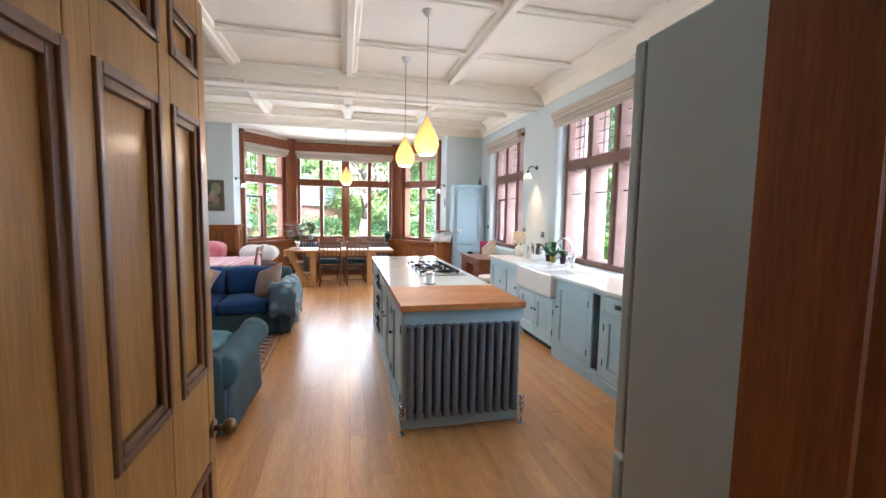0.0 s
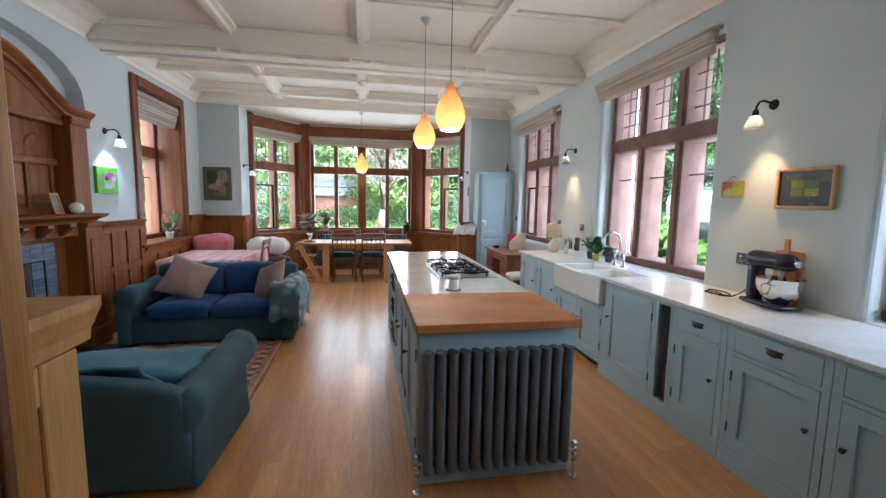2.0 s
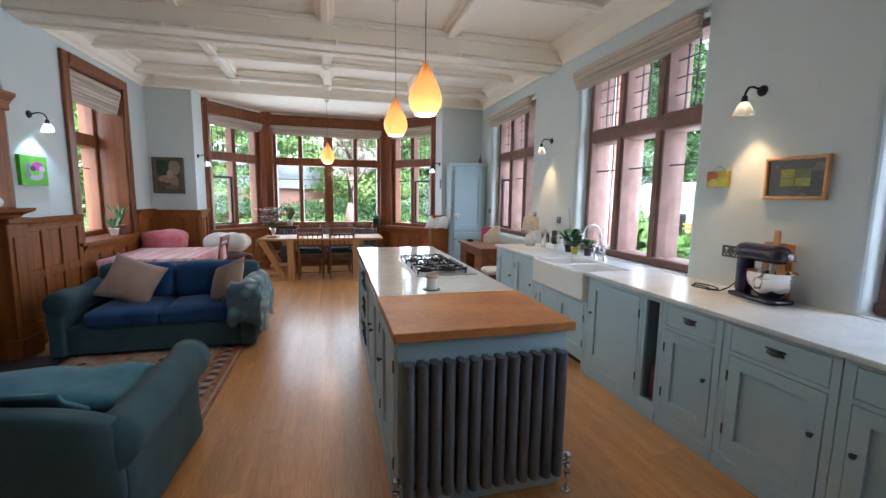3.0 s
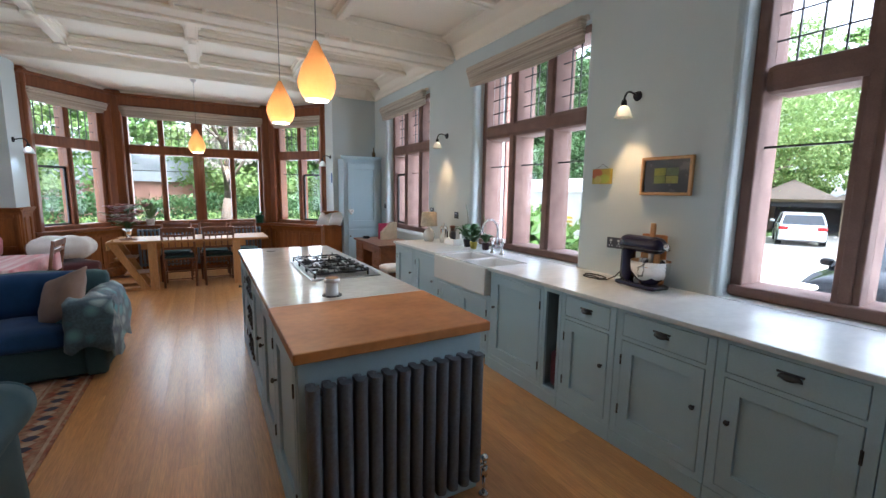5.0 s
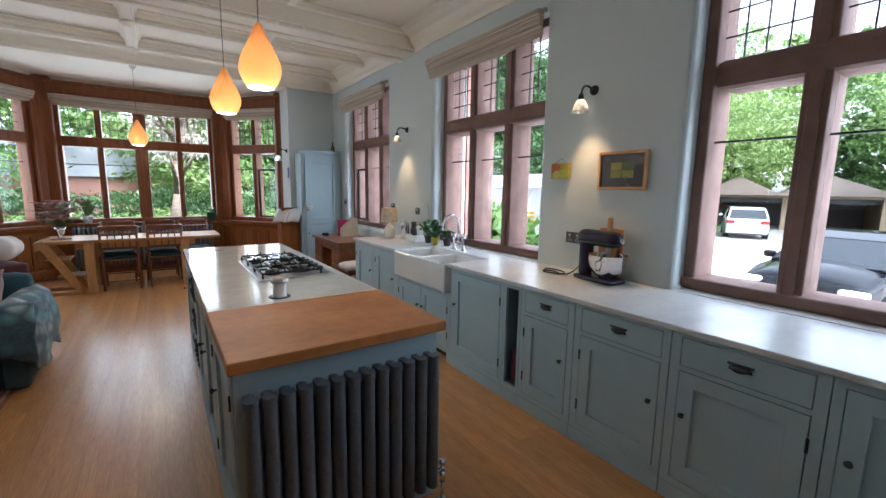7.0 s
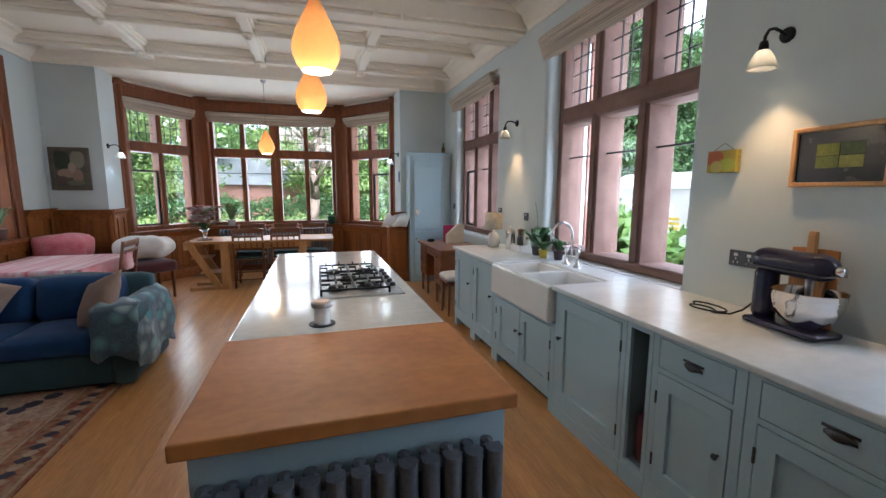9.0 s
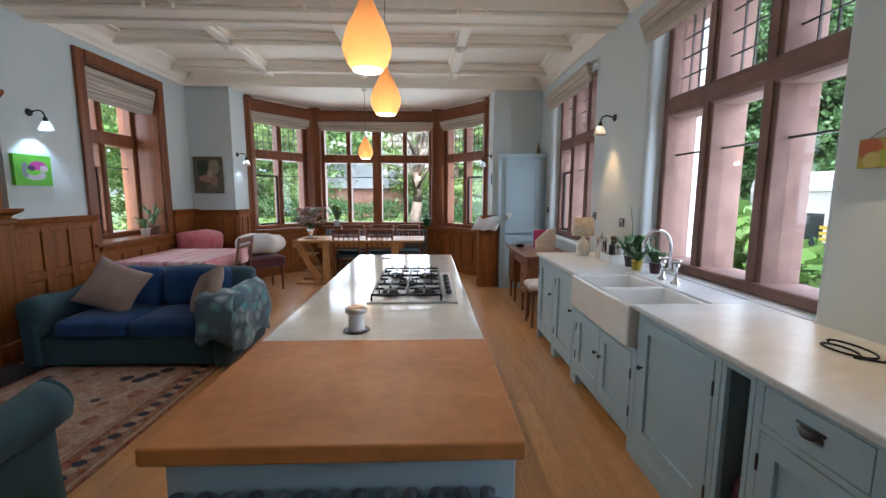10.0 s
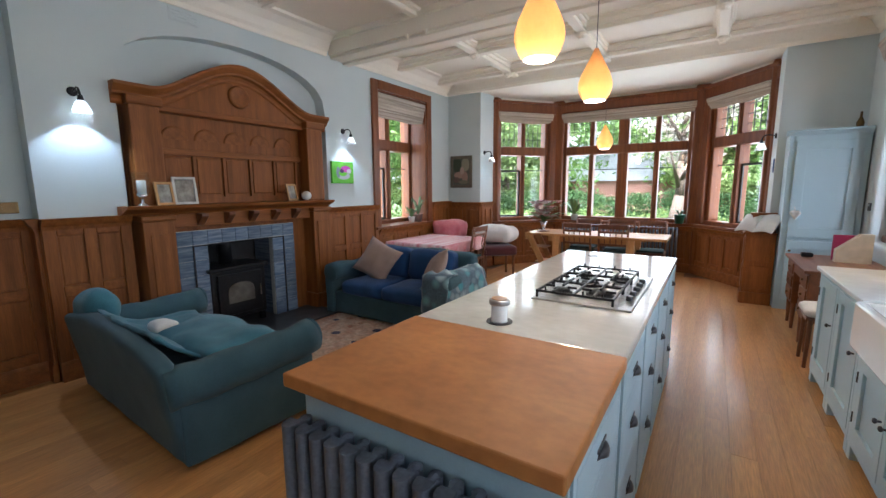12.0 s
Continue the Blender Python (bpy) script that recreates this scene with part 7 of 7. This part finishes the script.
# overhanging boughs near the drive
hedge(38.5, 41.5, -8, 26, 7.5, LEAF_A, "leafy trees behind the garage", 900, 110, 0.16, 34, "woodland")
tree((27.5, 0.6, GZ), 9.5, 6.2, LEAF_C, "pale wide-spreading tree over the drive", 260, 120, 0.09, 0.40, 35)
tree((26.0, 14.5, GZ), 8.5, 5.2, LEAF_C, "pale wide-spreading tree over the drive", 230, 110, 0.09, 0.40, 31)
hedge(-7, 8, 16.2, 17.2, 0.75, LEAF_C, "clipped pale garden hedge", 300, 90, 0.045, 21)
hedge(-7.5, 8.5, 18.2, 20.4, 1.45, LEAF_B, "dark shrubs behind the garden hedge", 380, 100, 0.06, 33, "shrub")
hedge(-6, 7, 13.2, 14.8, 0.45, LEAF_C, "bright leafy shrubs below the bay", 320, 80, 0.045, 22, "shrub")
hedge(-6.5, -4.6, 6.0, 12.0, 0.9, LEAF_C, "leafy shrubs outside the left window", 260, 90, 0.05, 23, "shrub")
hedge(4.1, 4.9, 4.5, 7.2, 1.38, LEAF_A, "broad-leaved shrub below the kitchen window", 130, 24, 0.11, 24, "shrub")
hedge(15.5, 17.5, 9.6, 11.4, 0.9, LEAF_A, "rounded bush beside the drive", 120, 90, 0.05, 25, "shrub")
hedge(8.0, 13.5, 11.4, 14.0, 7.5, LEAF_B, "tall dark evergreen behind the caravan", 620, 120, 0.07, 26, "shrub")
hedge(18.0, 24.5, 12.6, 14.6, 3.4, LEAF_B, "dark evergreen bank beside the garage", 300, 110, 0.07, 27, "shrub")
hedge(-30, 45, 31, 38, 15.0, LEAF_C, "pale green wood beyond the garden", 1500, 120, 0.22, 28, "woodland")
hedge(42, 52, -26, 34, 16.0, LEAF_A, "bright wood beyond the drive", 1400, 120, 0.22, 29, "woodland")
hedge(-22, -15, -10, 30, 11.0, LEAF_C, "pale green wood beyond the lawn", 900, 100, 0.22, 30, "woodland")

# white caravan by the kitchen window
van = thing("caravan", "white touring caravan parked by the house", "caravan", (8.4, 8.2, GZ), 91)
VANW = surface("caravan_panel", (0.60, 0.60, 0.585), 0.35, 0, (0.52, 0.525, 0.51), 1.5, bump=0.03, amount=0.06)
part("body", soft_box(-1.75, 1.75, -1.05, 1.05, 0.35, 2.50, 0.22, 12), VANW, van, smooth=True)
part("roof_rail", box(-1.6, 1.6, 1.02, 1.07, 2.18, 2.24), CERAMIC, van, bevel=0.01)
part("skirt", box(-1.7, 1.7, 1.0, 1.062, 0.38, 0.95), surface("grey_skirt", (0.30, 0.36, 0.36), 0.5, 0, None, 4, bump=0.02), van, bevel=0.01)
DARKGL = surface("tinted_glass", (0.03, 0.035, 0.04), 0.06, 0, (0.025, 0.03, 0.032), 5, bump=0, amount=0.1, rough_var=0.02)
for u in (-0.9, 0.55):
    w = part("window", soft_box(u - 0.48, u + 0.48, 1.03, 1.075, 1.22, 1.86, 0.06, 6), DARKGL, van, smooth=True)
    part("window_frame", slab(rect(u - 0.52, u + 0.52, 1.18, 1.90), [rect(u - 0.46, u + 0.46, 1.24, 1.84)], 0.02, lambda a, b, c: (a, 1.055 + c, b)), WHITEPL, w)
YST = surface("yellow_sticker", (0.60, 0.45, 0.04), 0.6, 0, None, 10, bump=0)
for k in range(3):
    part("sticker", box(-0.15, 0.15, 1.076, 1.079, 1.42 + 0.09 * k, 1.47 + 0.09 * k), YST, van)
for u in (-0.4, 0.35):
    part("wheel", tube((u, 0.85, 0.3), (u, 1.04, 0.3), 0.3, n=20), IRON, van)
part("jack", box(-0.05, 0.05, -0.1, 0.1, 0.0, 0.4), IRON, van)


# cars: front towards +x in their own axes
def car(name, at, turn, paint, label, hatch):
    ob = thing(name, label, "car", at, turn)
    low = [(-2.1, 0.30), (-2.13, 0.62), (-2.05, 0.95), (-1.2, 0.99), (0.75, 0.97), (1.55, 0.88), (2.02, 0.74), (2.12, 0.50), (2.08, 0.25), (1.75, 0.20), (-1.8, 0.20)]
    bm = slab(low, [], 1.74, lambda u, v, w: (u, w - 0.87, v))
    for v in bm.verts:
        v.co.y *= 1 - 0.10 * max(0, abs(v.co.x) - 1.3) ** 1.5
    b = part("body", bm, paint, ob)
    m = b.modifiers.new("round", 'BEVEL')
    m.width, m.segments, m.limit_method, m.angle_limit = 0.09, 5, 'ANGLE', radians(50)
    roof = [(-1.95 if hatch else -1.7, 0.94), (-1.62 if hatch else -1.15, 1.38), (-1.2 if hatch else -0.7, 1.47), (0.0, 1.46), (0.45, 1.36), (1.12, 0.94)]
    cb = slab(roof, [], 1.56, lambda u, v, w: (u, w - 0.78, v))
    for v in cb.verts:
        v.co.y *= 1 - 0.30 * max(0, (v.co.z - 0.94))
    c = part("cabin_glass", cb, DARKGL, ob, "tinted car windows")
    soften_edges(c, 0.05, 3)
    rf = [(x, z + 0.012) for x, z in roof[1:5]] + [(roof[4][0] - 0.03, roof[4][1] - 0.04), (roof[1][0] + 0.03, roof[1][1] - 0.04)]
    rb = slab(rf, [], 1.37, lambda u, v, w: (u, w - 0.685, v))
    soften_edges(part("roof", rb, paint, ob), 0.03, 3)
    for s in (-1, 1):
        for x0, x1 in ((roof[4], roof[5]), (roof[1], roof[0])):
            part("pillar", path_tube([(x0[0], s * 0.67, x0[1]), (x1[0], s * 0.775, x1[1])], 0.035, n=6), paint, ob)
        part("headlight", soft_box(1.86, 2.06, s * 0.66 - 0.17, s * 0.66 + 0.17, 0.60, 0.74, 0.05, 5), CERAMIC, ob, "clear headlight", smooth=True)
        part("tail_light", soft_box(-2.14, -1.98, s * 0.66 - 0.17, s * 0.66 + 0.17, 0.72, 0.88, 0.04, 5), TAIL, ob, "red tail light", smooth=True)
        part("mirror", soft_box(0.72, 0.86, s * 0.98 - 0.10, s * 0.98 + 0.10, 0.93, 1.06, 0.05, 4), paint, ob, smooth=True)
        for x in (-1.35, 1.33):
            w = part("wheel", tube((x, s * 0.66, 0.32), (x, s * 0.88, 0.32), 0.32, n=24), IRON, ob, "black tyre")
            part("rim", lathe([(0.22, 0), (0.21, 0.012), (0.06, 0.02), (0, 0.03)], n=16), STEEL, w).matrix_basis = pose(x, s * 0.88, 0.32, -90 * s, 0, 0)
    bn = soft_box(0.62, 2.04, -0.80, 0.80, 0.70, 1.03, 0.16, 18)
    for v in bn.verts:
        v.co.z -= 0.20 * max(0.0, (v.co.x - 0.9) / 1.1) ** 2 + 0.10 * (v.co.y / 0.8) ** 2
    part("bonnet", bn, paint, ob, smooth=True)
    part("scuttle", box(0.98, 1.14, -0.72, 0.72, 0.95, 0.99), IRON, ob, bevel=0.01)
    part("grille", box(2.06, 2.125, -0.45, 0.45, 0.42, 0.58), IRON, ob, bevel=0.02)
    part("badge", tube((2.12, 0, 0.66), (2.135, 0, 0.66), 0.05, n=16), CHROME, ob)
    part("number_plate", box(-2.15, -2.13, -0.26, 0.26, 0.62, 0.73), WHITEPL, ob)
    part("bumper", soft_box(-2.17, -2.02, -0.80, 0.80, 0.28, 0.50, 0.05, 6), paint if not hatch else WHITEPL, ob, smooth=True)
    return ob


TAIL = surface("red_lens", (0.35, 0.01, 0.01), 0.2, 0, None, 10, bump=0)
WHITECAR = surface("white_car_paint", (0.60, 0.61, 0.62), 0.2, 0, (0.57, 0.58, 0.59), 2, bump=0, amount=0.02, coat=0.8, rough_var=0.03)
BLACKCAR = surface("black_car_paint", (0.010, 0.011, 0.013), 0.10, 0, (0.009, 0.010, 0.011), 2, bump=0, amount=0.02, coat=0.0, rough_var=0.02)
BLACKCAR.node_tree.nodes["Principled BSDF"].inputs["Specular IOR Level"].default_value = 0.22
car("white_car", (25.0, 10.3, GZ), 24, WHITECAR, "white hatchback parked with its tail to the house", True)
car("black_car", (10.75, 3.4, GZ), 173, BLACKCAR, "black car parked nose towards the kitchen window", False)

# open-fronted garage
gar = thing("garage", "open timber garage with hipped tiled roofs", "garage", (31.5, 8.6, GZ), 22)
GTIM = wood("garage_timber", (0.22, 0.17, 0.11), (0.15, 0.11, 0.07), "z", 0.8, 0)
GROOF = surface("brown_roof_tiles", (0.10, 0.076, 0.056), 0.9, 0, (0.065, 0.05, 0.04), 4, (1, 1, 6), 40, 0.5, 0.6)
# Void-black back wall: the dark depth of the open bays put into colour.
part("back_wall", box(4.8, 5.0, -2.6, 6.0, 0, 1.9), DARKVOID, gar)
part("side_wall", box(0.2, 5.0, -2.7, -2.5, 0, 1.9), GTIM, gar)
part("side_wall", box(0.2, 5.0, 5.9, 6.1, 0, 1.9), GTIM, gar)
for y in (-2.3, 1.9, 5.9):
    part("post", box(0.0, 0.3, y - 0.15, y + 0.15, 0, 1.9), GTIM, gar, bevel=0.02)
part("beam", box(0.0, 0.3, -2.7, 6.1, 1.9, 2.1), GTIM, gar, bevel=0.02)
# Black bar added for the shade behind the front beam.
part("inner_shade", box(0.4, 0.5, -2.4, 5.7, 1.6, 1.9), DARKVOID, gar)
for y, hw in ((-0.3, 2.6), (4.2, 2.1)):
    rf = bmesh.new()
    base = [rf.verts.new(p) for p in ((-0.4, y - hw, 2.05), (5.4, y - hw, 2.05), (5.4, y + hw, 2.05), (-0.4, y + hw, 2.05))]
    apex = [rf.verts.new((2.0, y, 3.25)), rf.verts.new((3.0, y, 3.25))]
    for f in ((base[0], base[3], apex[0]), (base[0], apex[0], apex[1], base[1]), (base[1], apex[1], base[2]), (base[2], apex[1], apex[0], base[3]), (base[3], base[2], base[1], base[0])):
        rf.faces.new(f)
    part("roof", rf, GROOF, gar)
# low outbuilding seen through the bay
ob_ = thing("outbuilding", "low slate-roofed outbuilding beyond the hedge", "outbuilding", (-2.2, 27.0, GZ), 8)
# Slate made paler: sun and reflected sky are put into its colour.
SLATER = surface("slate_with_sky_sheen", (0.36, 0.37, 0.38), 0.6, 0, (0.27, 0.28, 0.29), 5, (1, 1, 8), 40, 0.5, 0.4)
part("wall", box(-4.2, 4.2, 0, 2.5, 0, 2.5), BRICK, ob_)
part("roof", slab([(-0.25, 2.45), (2.75, 2.45), (1.25, 4.3)], [], 9.0, lambda u, v, w: (w - 4.5, u, v)), SLATER, ob_)


# ---------- floorboards, one object each ----------
board_meshes = {}
bw = 0.128
br_ = random.Random(3)
x = -2.75
while x < XR - 0.01:
    y = HALLY + br_.uniform(-1.8, 0)
    end = 9.15 if x < -1.8 or x + bw > 2.25 else (10.75 if -1.0 < x < 1.3 else 10.2)
    while y < end:
        ln = br_.choice((2.2, 2.6, 3.0, 3.4))
        ya, yb = max(y, HALLY), min(y + ln, end)
        if yb - ya > 0.05:
            key = round(yb - ya, 2)
            if key not in board_meshes:
                bm = box(0.0004, bw - 0.0004, 0.0004, key - 0.0004, -0.018, 0.0)
                me = bpy.data.meshes.new("floorboard")
                bm.to_mesh(me)
                bm.free()
                me.materials.append(BOARD)
                board_meshes[key] = me
            o = new("floorboard", board_meshes[key])
            o.parent = floor
            o.matrix_basis = pose(x, ya, br_.uniform(-0.0006, 0.0))
        y += ln
    x += bw
